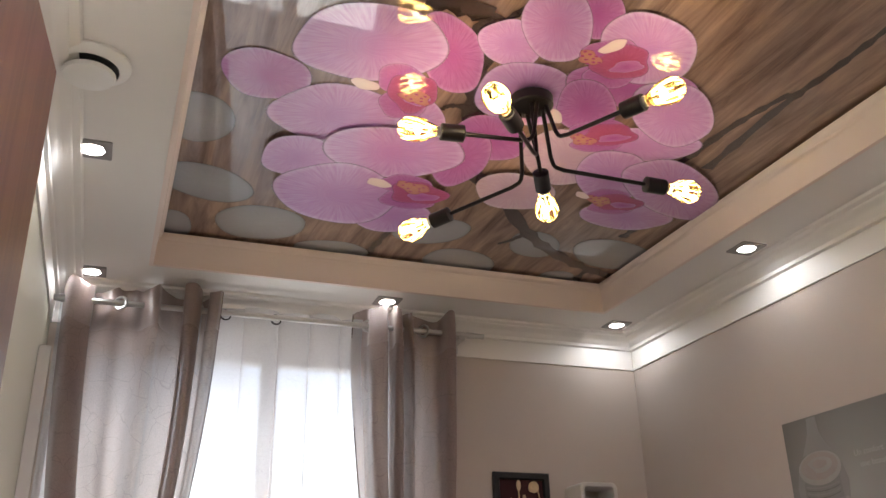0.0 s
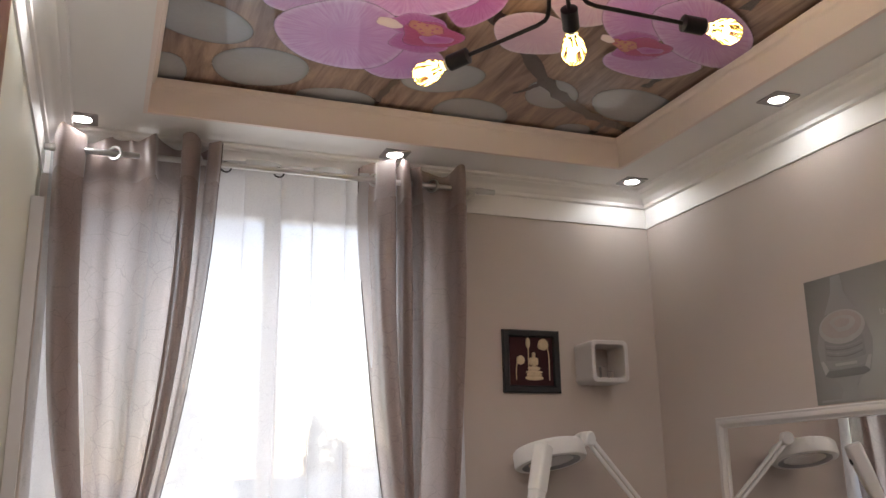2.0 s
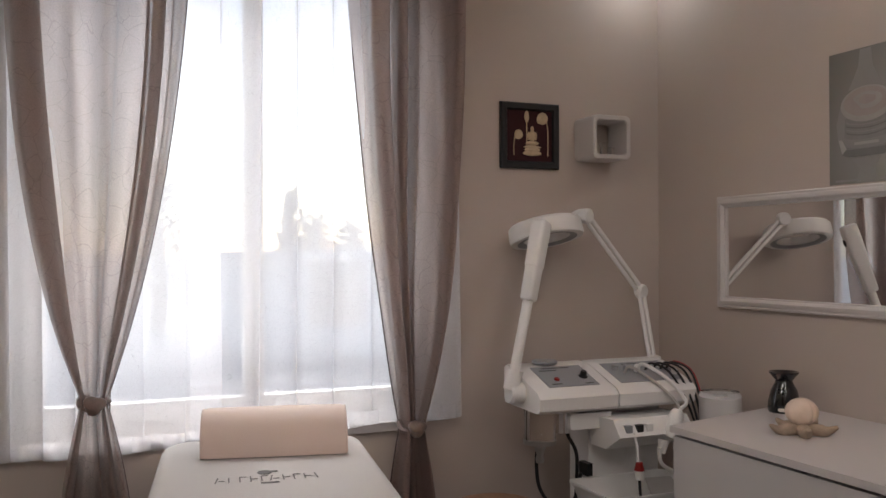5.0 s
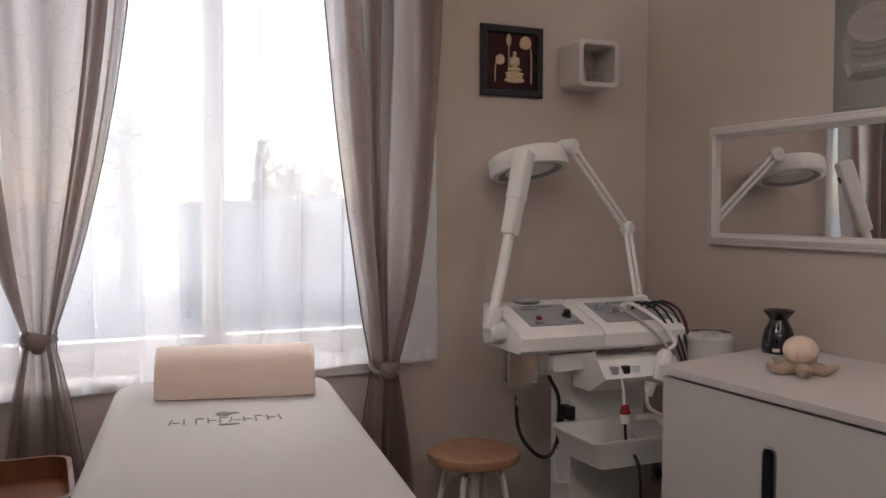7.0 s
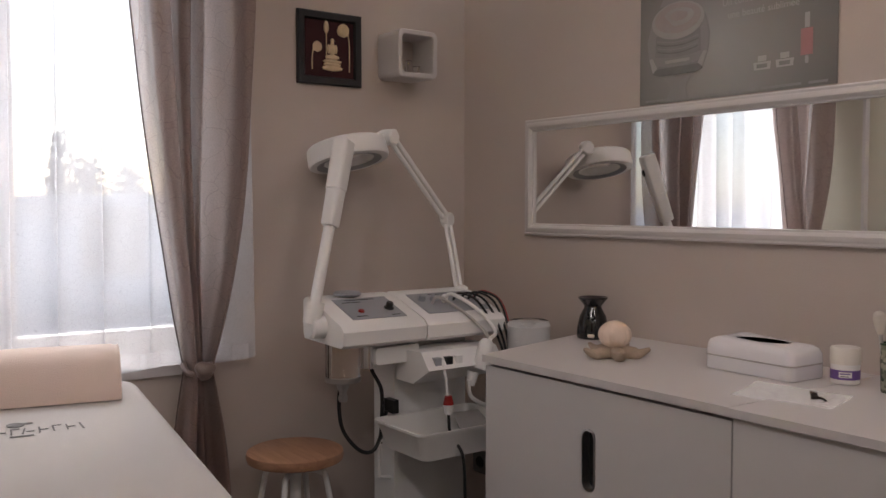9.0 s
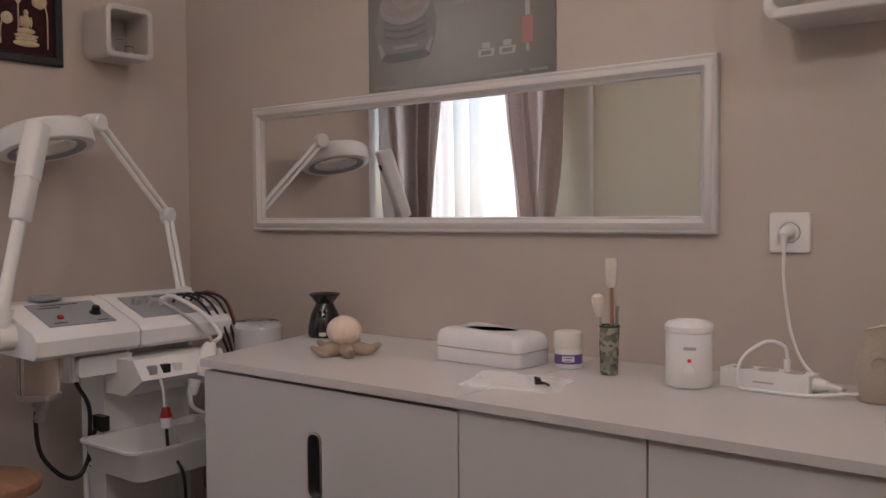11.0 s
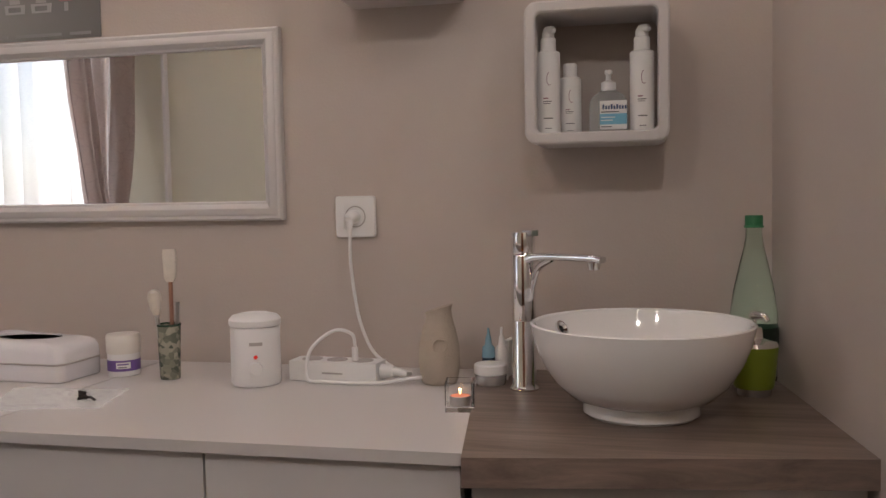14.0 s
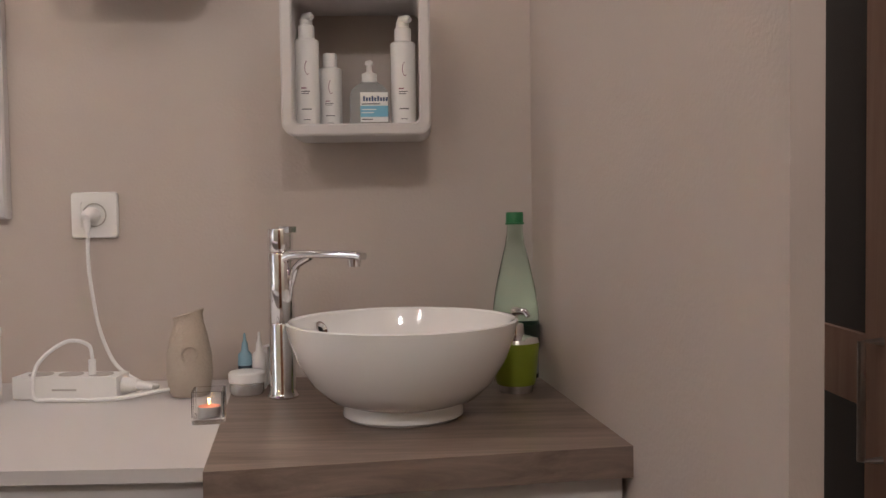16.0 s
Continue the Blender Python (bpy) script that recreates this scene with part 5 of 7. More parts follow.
def console(x0, x1):
    bm = B()
    loops = []
    for x, s in ((x0, 0.965), (x0 + 0.008, 1.0), (x1 - 0.008, 1.0), (x1, 0.965)):
        loops.append([(x, y * s, 0.93 + (z - 0.93) * s) for y, z in sec])
    loft(bm, loops)
    bevel(bm, 0.006, 3, 0.4)
    return bm


bm.free()
part("console", console(-0.29, -0.012), PLASTIC, trol, "white steamer console")
part("console", console(-0.008, 0.285), PLASTIC, trol, "white electrotherapy console")
SLOPE = math.degrees(math.atan2(0.057, 0.16))


def on_slope(x, s, lift=0.0):
    """The pose on the sloping face; s from its lower edge."""
    return pose(x, -0.108 + s * math.cos(radians(SLOPE)), 0.925 + s * math.sin(radians(SLOPE)), SLOPE) @ Matrix.Translation((0, 0, lift))


for x0, x1 in ((-0.235, -0.055), (0.025, 0.265)):
    bm = B()
    box(bm, x0, x1, 0.030, 0.165, 0.0005, 0.0025)
    bevel(bm, 0.0008, 1)
    part("control_panel", bm, GREYPLASTIC, trol, "grey control panel", at=on_slope(0, 0))
for x0, x1, s0 in ((-0.20, -0.10, 0.150), (-0.215, -0.155, 0.135), (-0.10, -0.07, 0.04), (0.10, 0.16, 0.150), (-0.215, -0.18, 0.045)):
    bm = B()
    box(bm, x0, x1, s0, s0 + 0.004, 0.0026, 0.0032)
    part("unreadable_line", bm, BLACK, trol, at=on_slope(0, 0))
REDLENS = mat("red_plastic", (0.26, 0.012, 0.010), 0.3, vary=0.1, scale=30, bump=0)
bm = B()
lathe(bm, [(0, 0), (0.009, 0), (0.009, 0.004), (0.007, 0.006), (0, 0.006)], 20)
part("red_button", bm, REDLENS, trol, "red round push button", at=on_slope(-0.185, 0.075, 0.0025))
bm = B()
lathe(bm, [(0, 0), (0.015, 0), (0.015, 0.003), (0.011, 0.005), (0.010, 0.018), (0.008, 0.020), (0, 0.020)], 24)
part("dial", bm, BLACK, trol, "black dial with a pale cap", at=on_slope(-0.085, 0.085, 0.0025))
for k, (x, s) in enumerate(((0.055, 0.12), (0.095, 0.115), (0.135, 0.11), (0.235, 0.125), (0.255, 0.07))):
    bm = B()
    lathe(bm, [(0, 0), (0.011, 0), (0.010, 0.014), (0.008, 0.016), (0, 0.016)], 18)
    part("dial", bm, GREYPLASTIC if k < 2 else PLASTIC, trol, at=on_slope(x, s, 0.0025))
bm = B()
lathe(bm, disc_profile(0.042, 0.988, 1.000, 0.004), 28, (-0.16, 0.085))
part("filler_cap", bm, GREYPLASTIC, trol, "grey filler cap")

# steamer arm on the outer side
arm = part("steamer_joint", (lambda b: (lathe(b, disc_profile(0.034, -0.03, 0.02, 0.006), 28, m=pose(-0.305, 0.0, 0.915, 0, 90, 0)), b)[1])(B()), PLASTIC, trol, "round white pivot joint")
bm = B()
tube(bm, [(-0.325, 0, 0.925), (-0.312, 0, 0.985)], 0.026, 16)
part("collar", bm, PLASTIC, arm)
bm = B()
tube(bm, [(-0.316, 0, 0.97), (-0.240, 0.040, 1.215)], 0.0165, 16)
part("tube", bm, PLASTIC, arm)
bm = B()
d = Vector((0.072, 0.042, 0.245)).normalized()
m = Matrix.Translation((-0.246, 0.034, 1.198)) @ d.to_track_quat("Z", "Y").to_matrix().to_4x4()
o = outline_rect(0.046, 0.052, 0.012, 4)
loft(bm, [[m @ Vector((a * s, b * s, z)) for a, b in o] for z, s in ((0.0, 0.80), (0.006, 0.95), (0.11, 1.0), (0.112, 1.1), (0.235, 1.16), (0.262, 1.12), (0.268, 0.9))])
head = part("steamer_head", bm, PLASTIC, arm, "white steamer head")
bm = B()
lathe(bm, [(0.013, 0), (0.013, 0.004), (0.008, 0.005), (0.006, 0.001), (0, 0.001)], 20, m=m @ pose(0, -0.030, 0.205, 90, 0, 0))
part("nozzle", bm, BLACK, arm, "dark steam nozzle")

# magnifying lamp on its folding arm
def bar(parent, a, b, gap, name="arm_bar"):
    a, b = Vector(a), Vector(b)
    d = (b - a).normalized()
    s = d.cross(Vector((0, 1, 0))).normalized() * gap
    for k in (-1, 1):
        bm = B()
        tube(bm, [a + s * k, b + s * k], 0.0075, 10)
        part(name, bm, PLASTIC, parent)


lampj = part("lamp_joint", (lambda b: (lathe(b, disc_profile(0.026, -0.016, 0.016, 0.005), 24, m=pose(0.316, 0.225, 1.209, 90, 0, 20)), b)[1])(B()), PLASTIC, trol, "round white elbow joint")
bar(lampj, (0.275, 0.10, 0.965), (0.316, 0.225, 1.209), 0.010)
bar(lampj, (0.316, 0.225, 1.209), (0.054, 0.173, 1.476), 0.010)
bm = B()
lathe(bm, disc_profile(0.026, -0.018, 0.018, 0.005), 24, m=pose(0.054, 0.173, 1.476, 90, 0, 20))
part("lamp_pivot", bm, PLASTIC, lampj)
bm = B()
lathe(bm, [(0, 0.95), (0.022, 0.95), (0.022, 0.99), (0.012, 0.995), (0, 0.995)], 20, (0.275, 0.09))
part("lamp_post_base", bm, PLASTIC, lampj)
HM = pose(-0.072, 0.232, 1.424, -15, -4, 0) @ Matrix.Scale(1.04, 4)
bm = B()
lathe(bm, [(0.074, -0.024), (0.104, -0.032), (0.121, -0.030), (0.125, -0.022), (0.122, 0.020), (0.114, 0.028), (0.080, 0.030), (0.070, 0.022), (0.068, 0.0), (0.074, -0.024)], 48, m=HM)
head2 = part("lamp_head", bm, PLASTIC, trol, "white ring lamp with a magnifying lens")
bm = B()
lathe(bm, [(0, -0.008), (0.045, -0.005), (0.069, 0.0), (0.045, 0.005), (0, 0.008)], 36, m=HM)
part("lens", bm, GLASS, head2, "clear magnifying lens")
bm = B()
lathe(bm, [(0.078, -0.0265), (0.100, -0.0325), (0.100, -0.0315), (0.078, -0.0255)], 40, m=HM)
part("light_ring", bm, GREYPLASTIC, head2)
bm = B()
tube(bm, smooth_path([(0.054, 0.173, 1.476), (0.045, 0.185, 1.492), (0.020, 0.20, 1.480), (0.005, 0.215, 1.452)], 4), 0.010, 10)
part("neck", bm, PLASTIC, head2)

# column, holders and trays
bm = B()
box(bm, -0.045, 0.225, 0.005, 0.12, 0.09, 0.875)
bevel(bm, 0.012, 3)
part("column", bm, PLASTIC, trol)
bm = B()
o = outline_rect(0.50, 0.36, 0.05, 5)
loft(bm, [[(x + 0.09, y + 0.0, z) for x, y in o] for z in (0.05, 0.09)])
part("base", bm, PLASTIC, trol)
for sx in (-0.12, 0.30):
    for sy in (-0.14, 0.14):
        bm = B()
        lathe(bm, disc_profile(0.025, -0.012, 0.012, 0.004), 20, m=pose(sx, sy, 0.026, 0, 90, 30))
        part("castor", bm, BLACK, trol)
bm = B()
o = outline_rect(0.15, 0.05, 0.010, 3)
loft(bm, [[(-0.09 + x, -0.085, 0.826 + z) for x, z in o], [(-0.09 + x, -0.035, 0.826 + z) for x, z in o]])
part("bracket", bm, PLASTIC, trol)
bm = B()
lathe(bm, [(0, 0.79), (0.022, 0.79), (0.022, 0.875), (0, 0.875)], 20, (-0.17, -0.05))
part("bracket_post", bm, CHROME, trol)
SMOKE = glass_mat("smoky_jar_glass", (0.93, 0.90, 0.87), 0.02, 1.3)
bm = B()
lathe(bm, [(0.046, 0.875), (0.050, 0.865), (0.050, 0.765), (0.044, 0.748), (0.0, 0.744), (0.0, 0.750), (0.040, 0.754), (0.046, 0.768), (0.046, 0.875)], 28, (-0.225, 0.0))
jar = part("water_jar", bm, SMOKE, trol, "clear glass water jar")
jar.visible_shadow = False
bm = B()
lathe(bm, [(0, 0.750), (0.052, 0.750), (0.052, 0.764), (0, 0.764)], 28, (-0.225, 0.0))
lathe(bm, [(0, 0.69), (0.012, 0.69), (0.014, 0.70), (0.010, 0.715), (0.018, 0.735), (0.018, 0.745), (0, 0.745)], 20, (-0.225, 0.0))
part("jar_drain", bm, STEEL, jar)
bm = B()
prof = [(-0.19, 0.80), (-0.20, 0.79), (-0.12, 0.742), (-0.03, 0.742), (-0.03, 0.835), (-0.16, 0.838)]
loft(bm, [[(x, y, z) for y, z in prof] for x in (-0.06, 0.215)])
bevel(bm, 0.006, 2)
hold = part("holder", bm, PLASTIC, trol, "white sloping holder for hand pieces")
for x, c in ((-0.02, GREYPLASTIC), (0.02, BLACK), (0.055, PLASTIC), (0.15, GREYPLASTIC)):
    bm = B()
    box(bm, x - 0.011, x + 0.011, -0.19, -0.16, 0.790, 0.822)
    bevel(bm, 0.003, 1)
    part("slot", bm, c, hold)
bm = B()
tube(bm, [(0.125, -0.20, 0.775), (0.135, -0.20, 0.80), (0.150, -0.195, 0.85), (0.155, -0.195, 0.862)], [0.020, 0.026, 0.022, 0.014], 16)
part("hand_piece", bm, PLASTIC, hold, "white hand piece")
bm = B()
tube(bm, [(0.095, -0.19, 0.73), (0.105, -0.19, 0.77)], [0.012, 0.018], 12)
part("hand_piece", bm, PLASTIC, hold)
bm = B()
tube(bm, [(0.185, -0.18, 0.72), (0.19, -0.18, 0.77)], [0.012, 0.018], 12)
part("hand_piece", bm, PLASTIC, hold)
bm = B()
lathe(bm, disc_profile(0.022, -0.004, 0.004, 0.002), 20, m=pose(0.19, -0.205, 0.80, 70, 0, 0))
part("gauge", bm, STEEL, hold, "round pressure gauge")
bm = B()
tube(bm, [(0.0, -0.21, 0.690), (0.0, -0.21, 0.715)], [0.016, 0.010], 14)
part("probe_tip", bm, REDLENS, hold, "red probe tip")
bm = B()
tube(bm, [(0.0, -0.21, 0.662), (0.0, -0.21, 0.690)], [0.011, 0.015], 14)
tube(bm, [(0.0, -0.205, 0.715), (0.0, -0.20, 0.76), (-0.005, -0.19, 0.80)], 0.004, 8)
part("probe", bm, PLASTIC, hold)
bm = B()
o = outline_rect(0.36, 0.25, 0.03, 5)
loft(bm, [[(0.055 + x * s, -0.13 + y * s, z) for x, y in o] for z, s in ((0.545, 0.86), (0.61, 0.98), (0.622, 1.04), (0.628, 1.04), (0.626, 0.97), (0.556, 0.84))])
tray = part("tray", bm, PLASTIC, trol, "white plastic tray")
bm = B()
for k in range(3):
    tube(bm, [(0.0 + 0.03 * math.cos(a + k) + 0.02 * k, -0.15 + 0.016 * math.sin(a), 0.566 + 0.004 * k) for a in [2 * math.pi * q / 16 for q in range(17)]], 0.003, 6, cap=False)
part("coiled_cord", bm, BLACK, tray, "coiled black cord")
bm = B()
loft(bm, [[(0.08, -0.18, 0.57), (0.20, -0.20, 0.57), (0.21, -0.08, 0.62), (0.12, -0.07, 0.62)], [(0.08, -0.18, 0.573), (0.20, -0.20, 0.573), (0.21, -0.08, 0.624), (0.12, -0.07, 0.624)]])
part("folded_cloth", bm, TOWEL, tray, "folded white cloth")
bm = B()
tube(bm, [(-0.05, 0.02, 0.55), (-0.085, 0.02, 0.55), (-0.09, 0.02, 0.54), (-0.09, 0.02, 0.44), (-0.05, 0.02, 0.43)], 0.006, 8)
part("cord_hook", bm, PLASTIC, trol)
bm = B()
box(bm, -0.065, -0.045, -0.02, 0.03, 0.635, 0.675)
bevel(bm, 0.008, 2)
part("power_plug", bm, BLACK, trol, "black power plug")
REDCORD = mat("red_cable", (0.33, 0.03, 0.025), 0.4, vary=0.1, bump=0)
GREYCORD = mat("grey_cable", (0.42, 0.39, 0.37), 0.45, vary=0.1, bump=0)


def cable(pts, r, material, label):
    bm = B()
    tube(bm, smooth_path(pts, 8), r, 8)
    return part("cable", bm, material, trol, label)


for k, x in enumerate((0.165, 0.195, 0.225, 0.248)):
    cable([(x, -0.01, 0.962), (x + 0.01, -0.03, 0.985), (x + 0.045, -0.08, 0.96), (x + 0.075 - 0.01 * k, -0.13, 0.87), (0.262 + 0.008 * k, -0.15, 0.76), (0.25, -0.14, 0.60 + 0.03 * k)], 0.0038, BLACK, "black cable")
cable([(0.255, 0.0, 0.97), (0.275, -0.03, 0.985), (0.305, -0.08, 0.95), (0.312, -0.12, 0.84), (0.30, -0.14, 0.70), (0.285, -0.13, 0.45), (0.28, -0.12, 0.30)], 0.0042, REDCORD, "red cable")
cable([(0.118, -0.02, 0.96), (0.135, -0.045, 0.985), (0.18, -0.12, 0.94), (0.205, -0.17, 0.88), (0.165, -0.195, 0.862)], 0.006, PLASTIC, "white cable")
cable([(0.075, -0.02, 0.955), (0.09, -0.04, 0.978), (0.14, -0.11, 0.93), (0.18, -0.16, 0.87), (0.19, -0.17, 0.82)], 0.005, GREYCORD, "grey cable")
cable([(0.08, -0.20, 0.75), (0.09, -0.20, 0.70), (0.16, -0.19, 0.66), (0.25, -0.17, 0.62), (0.28, -0.15, 0.56)], 0.006, PLASTIC, "white hose")
cable([(0.18, -0.19, 0.74), (0.21, -0.19, 0.66), (0.25, -0.18, 0.58), (0.27, -0.16, 0.40)], 0.006, PLASTIC, "white hose")
cable([(0.0, -0.21, 0.664), (0.005, -0.215, 0.60), (0.01, -0.265, 0.55), (0.015, -0.27, 0.40), (0.02, -0.27, 0.12)], 0.0045, BLACK, "black probe cable")
cable([(-0.12, 0.05, 0.876), (-0.10, 0.05, 0.77), (-0.075, 0.03, 0.70), (-0.075, 0.03, 0.60), (-0.085, 0.02, 0.54)], 0.006, BLACK, "black power cord")
cable([(-0.19, 0.06, 0.76), (-0.21, 0.05, 0.69), (-0.205, 0.04, 0.60), (-0.16, 0.03, 0.535), (-0.12, 0.02, 0.52), (-0.09, 0.02, 0.55), (-0.07, 0.01, 0.64)], 0.006, BLACK, "black power cord")

BIN = thing("waste_bin", "low black round bin beside the trolley", "bin", pose(1.46, 3.74, 0))
bm = B()
lathe(bm, [(0, 0.0), (0.085, 0.0), (0.10, 0.38), (0.103, 0.385), (0.096, 0.385), (0.082, 0.02), (0, 0.02)], 32)
part("body", bm, BLACK, BIN)

# ---- things on the white worktop ----
WRAP = glass_mat("clear_plastic_wrap", (0.95, 0.95, 0.96), 0.18, 1.25)
box_under = thing("low_box", "low white box on the floor behind the cabinets", "box", pose(1.735, 3.92, 0))
bm = B()
box(bm, -0.10, 0.10, -0.07, 0.07, 0, 0.36)
bevel(bm, 0.004, 2)
part("body", bm, LACQUER, box_under)
roll = thing("paper_roll", "white couch paper roll in clear plastic wrap", "paper roll", pose(1.735, 3.925, 0.361))
bm = B()
lathe(bm, [(0.02, 0.0), (0.062, 0.0), (0.064, 0.01), (0.064, 0.515), (0.060, 0.525), (0.02, 0.525), (0.018, 0.50), (0.018, 0.02), (0.02, 0.0)], 36)
part("roll", bm, TOWEL, roll)
bm = B()
lathe(bm, [(0.0, -0.0), (0.066, 0.0), (0.0685, 0.02), (0.067, 0.2), (0.0685, 0.36), (0.067, 0.53), (0.06, 0.542), (0.035, 0.536), (0.0, 0.532)], 36)
w = part("wrapper", bm, WRAP, roll, "clear plastic wrapper")
w.visible_shadow = False

burn = thing("oil_burner", "black glazed ceramic oil burner", "oil burner", pose(1.785, 3.70, ZT + 0.001))
bm = B()
lathe(bm, [(0, 0), (0.044, 0), (0.047, 0.006), (0.046, 0.03), (0.038, 0.065), (0.026, 0.088), (0.025, 0.094), (0.036, 0.108), (0.043, 0.116), (0.043, 0.120), (0.036, 0.118), (0.020, 0.108), (0, 0.106)], 36)
part("body", bm, BLACKCERAMIC, burn)
WAX = mat("white_wax", (0.75, 0.68, 0.60), 0.4, vary=0.05, bump=0)
# Black stands for shade in the burner's holes; the body is not cut.
HOLE_SHADE = mat("black_hole_shade", (0.004, 0.004, 0.004), 0.9, vary=0, bump=0)
face = Matrix.Rotation(radians(40), 4, "Z")
bm = B()
pts = [(-0.017, 0.006), (0.017, 0.006), (0.017, 0.028), (0.012, 0.040), (0.0, 0.046), (-0.012, 0.040), (-0.017, 0.028)]
loft(bm, [[Matrix.Rotation(radians(-52), 4, "Z") @ Vector((a, -0.0475 + b * 0.12, b)) for a, b in pts], [Matrix.Rotation(radians(-52), 4, "Z") @ Vector((a, -0.036 + b * 0.12, b)) for a, b in pts]])
part("opening", bm, HOLE_SHADE, burn, "black block standing for shade in the arched opening")
bm = B()
lathe(bm, disc_profile(0.012, 0.006, 0.016, 0.002), 18, m=Matrix.Rotation(radians(-52), 4, "Z") @ Matrix.Translation((0, -0.040, 0)))
part("tea_light", bm, WAX, burn)
bm = B()
for k in range(5):
    a = radians(72 * k)
    lathe(bm, disc_profile(0.0035, -0.001, 0.001, 0.0004), 10, m=Matrix.Rotation(radians(-52), 4, "Z") @ pose(0.010 * math.cos(a), -0.0395, 0.066 + 0.008 * math.sin(a), 65, 0, 0))
part("cut_out_shade", bm, HOLE_SHADE, burn)

SHELL = mat("pale_urchin_shell", (0.76, 0.61, 0.50), 0.22, vary=0.12, scale=40, bump=0.4, fine=260)
STARM = mat("weathered_starfish", (0.40, 0.31, 0.24), 0.8, vary=0.35, scale=60, bump=0.6, fine=300)
star = thing("starfish_holder", "weathered starfish candle holder", "candle holder", pose(1.583, 3.425, ZT + 0.001, 0, 0, 20))
bm = B()
for k in range(5):
    a = radians(72 * k)
    c, s = math.cos(a), math.sin(a)
    tube(bm, smooth_path([(0.0, 0.0, 0.014), (0.03 * c, 0.03 * s, 0.014), (0.06 * c, 0.06 * s, 0.012), (0.088 * c, 0.088 * s, 0.026)], 4), [0.018] * 4 + [0.017] * 4 + [0.013, 0.011, 0.009, 0.007, 0.004], 10)
part("star", bm, STARM, star)
urch = thing("urchin_candle", "pale round shell candle resting on the starfish", "candle", pose(1.583, 3.425, ZT + 0.022))
bm = B()
bmesh.ops.create_uvsphere(bm, u_segments=48, v_segments=24, radius=0.040)
for v in bm.verts:
    a = math.atan2(v.co.y, v.co.x)
    f = 1 + 0.09 * abs(math.cos(7 * a)) * (1 - (v.co.z / 0.040) ** 2) ** 0.5 - 0.02 - 0.05 * max(0, v.co.z / 0.040 - 0.8)
    v.co = Vector((v.co.x * f, v.co.y * f, v.co.z * 0.92 + 0.037))
part("shell", bm, SHELL, urch)

VINYL = mat("white_glossy_vinyl", (0.74, 0.72, 0.74), 0.25, vary=0.05, scale=18, bump=0.15, fine=45, coat=0.3)
tiss = thing("tissue_box", "white vinyl tissue box cover with a zip", "tissue box", pose(1.715, 3.085, ZT + 0.001, 0, 0, -3) @ Matrix.Scale(0.92, 4))
bm = B()
loops = []
for z, s in ((0.0, 0.985), (0.004, 1.0), (0.045, 1.0), (0.062, 0.99), (0.074, 0.94), (0.080, 0.84), (0.083, 0.70)):
    loops.append([(x * s + 0.002 * math.sin(30 * y), y * s, z + (0.005 * math.sin(14 * y + 1) + 0.003 * math.sin(41 * y + 30 * x)) * (z > 0.05)) for x, y in outline_rect(0.135, 0.262, 0.02, 6)])
vs = [[bm.verts.new(p) for p in l] for l in loops]
hole = [(x, y) for x, y in zip([0.042 * math.cos(radians(90 * (k // 7) + 90 * (k % 7) / 6)) for k in range(28)], [0.078 * math.sin(radians(90 * (k // 7) + 90 * (k % 7) / 6)) for k in range(28)])]
vs.append([bm.verts.new((x, y, 0.082)) for x, y in hole])
vs.append([bm.verts.new((x, y, 0.060)) for x, y in hole])
for a, b in zip(vs, vs[1:]):
    for i in range(len(a)):
        bm.faces.new((a[i], a[(i + 1) % len(a)], b[(i + 1) % len(a)], b[i]))
bm.faces.new(vs[0])
part("cover", bm, VINYL, tiss)
# Dark disc just under the rim stands for shade inside the box.
bm = B()
bm.faces.new([bm.verts.new((x, y, 0.079)) for x, y in hole])
bmesh.ops.solidify(bm, geom=bm.faces[:], thickness=0.002)
DARKBROWN = mat("dark_brown_shade_and_mark", (0.02, 0.013, 0.011), 1.0, vary=0.3, scale=30, bump=0.2)
part("opening", bm, DARKBROWN, tiss, "dark disc standing for shade inside the slit opening")
bm = B()
tube(bm, [(x * 1.005, y * 1.005, 0.036) for x, y in outline_rect(0.135, 0.262, 0.02, 6)] + [(0.0675 * 1.005, -0.131 + 0.02, 0.036)], 0.002, 6)
part("zip", bm, GREYCORD, tiss, "grey zip round the side")

LILAC = mat("purple_label", (0.16, 0.09, 0.30), 0.4, vary=0.15, scale=40, bump=0)
CREAMCAP = mat("ivory_plastic", (0.72, 0.68, 0.62), 0.4, vary=0.04, bump=0.02)
TEALDARK = mat("dark_text_ink", (0.05, 0.05, 0.06), 0.5, vary=0, bump=0)
jar = thing("cosmetic_jar", "white jar with ivory lid and purple label", "jar", pose(1.752, 2.905, ZT) @ Matrix.Scale(0.86, 4))
bm = B()
lathe(bm, [(0, 0.0), (0.033, 0.0), (0.035, 0.003), (0.035, 0.050), (0, 0.050)], 32)
part("body", bm, PLASTIC, jar)
bm = B()
lathe(bm, [(0.0352, 0.012), (0.0356, 0.012), (0.0356, 0.036), (0.0352, 0.036)], 32)
part("label", bm, LILAC, jar, "purple label band")
bm = B()
lathe(bm, [(0, 0.050), (0.036, 0.050), (0.037, 0.054), (0.037, 0.088), (0.034, 0.092), (0, 0.093)], 32)
part("lid", bm, CREAMCAP, jar, "ivory lid")


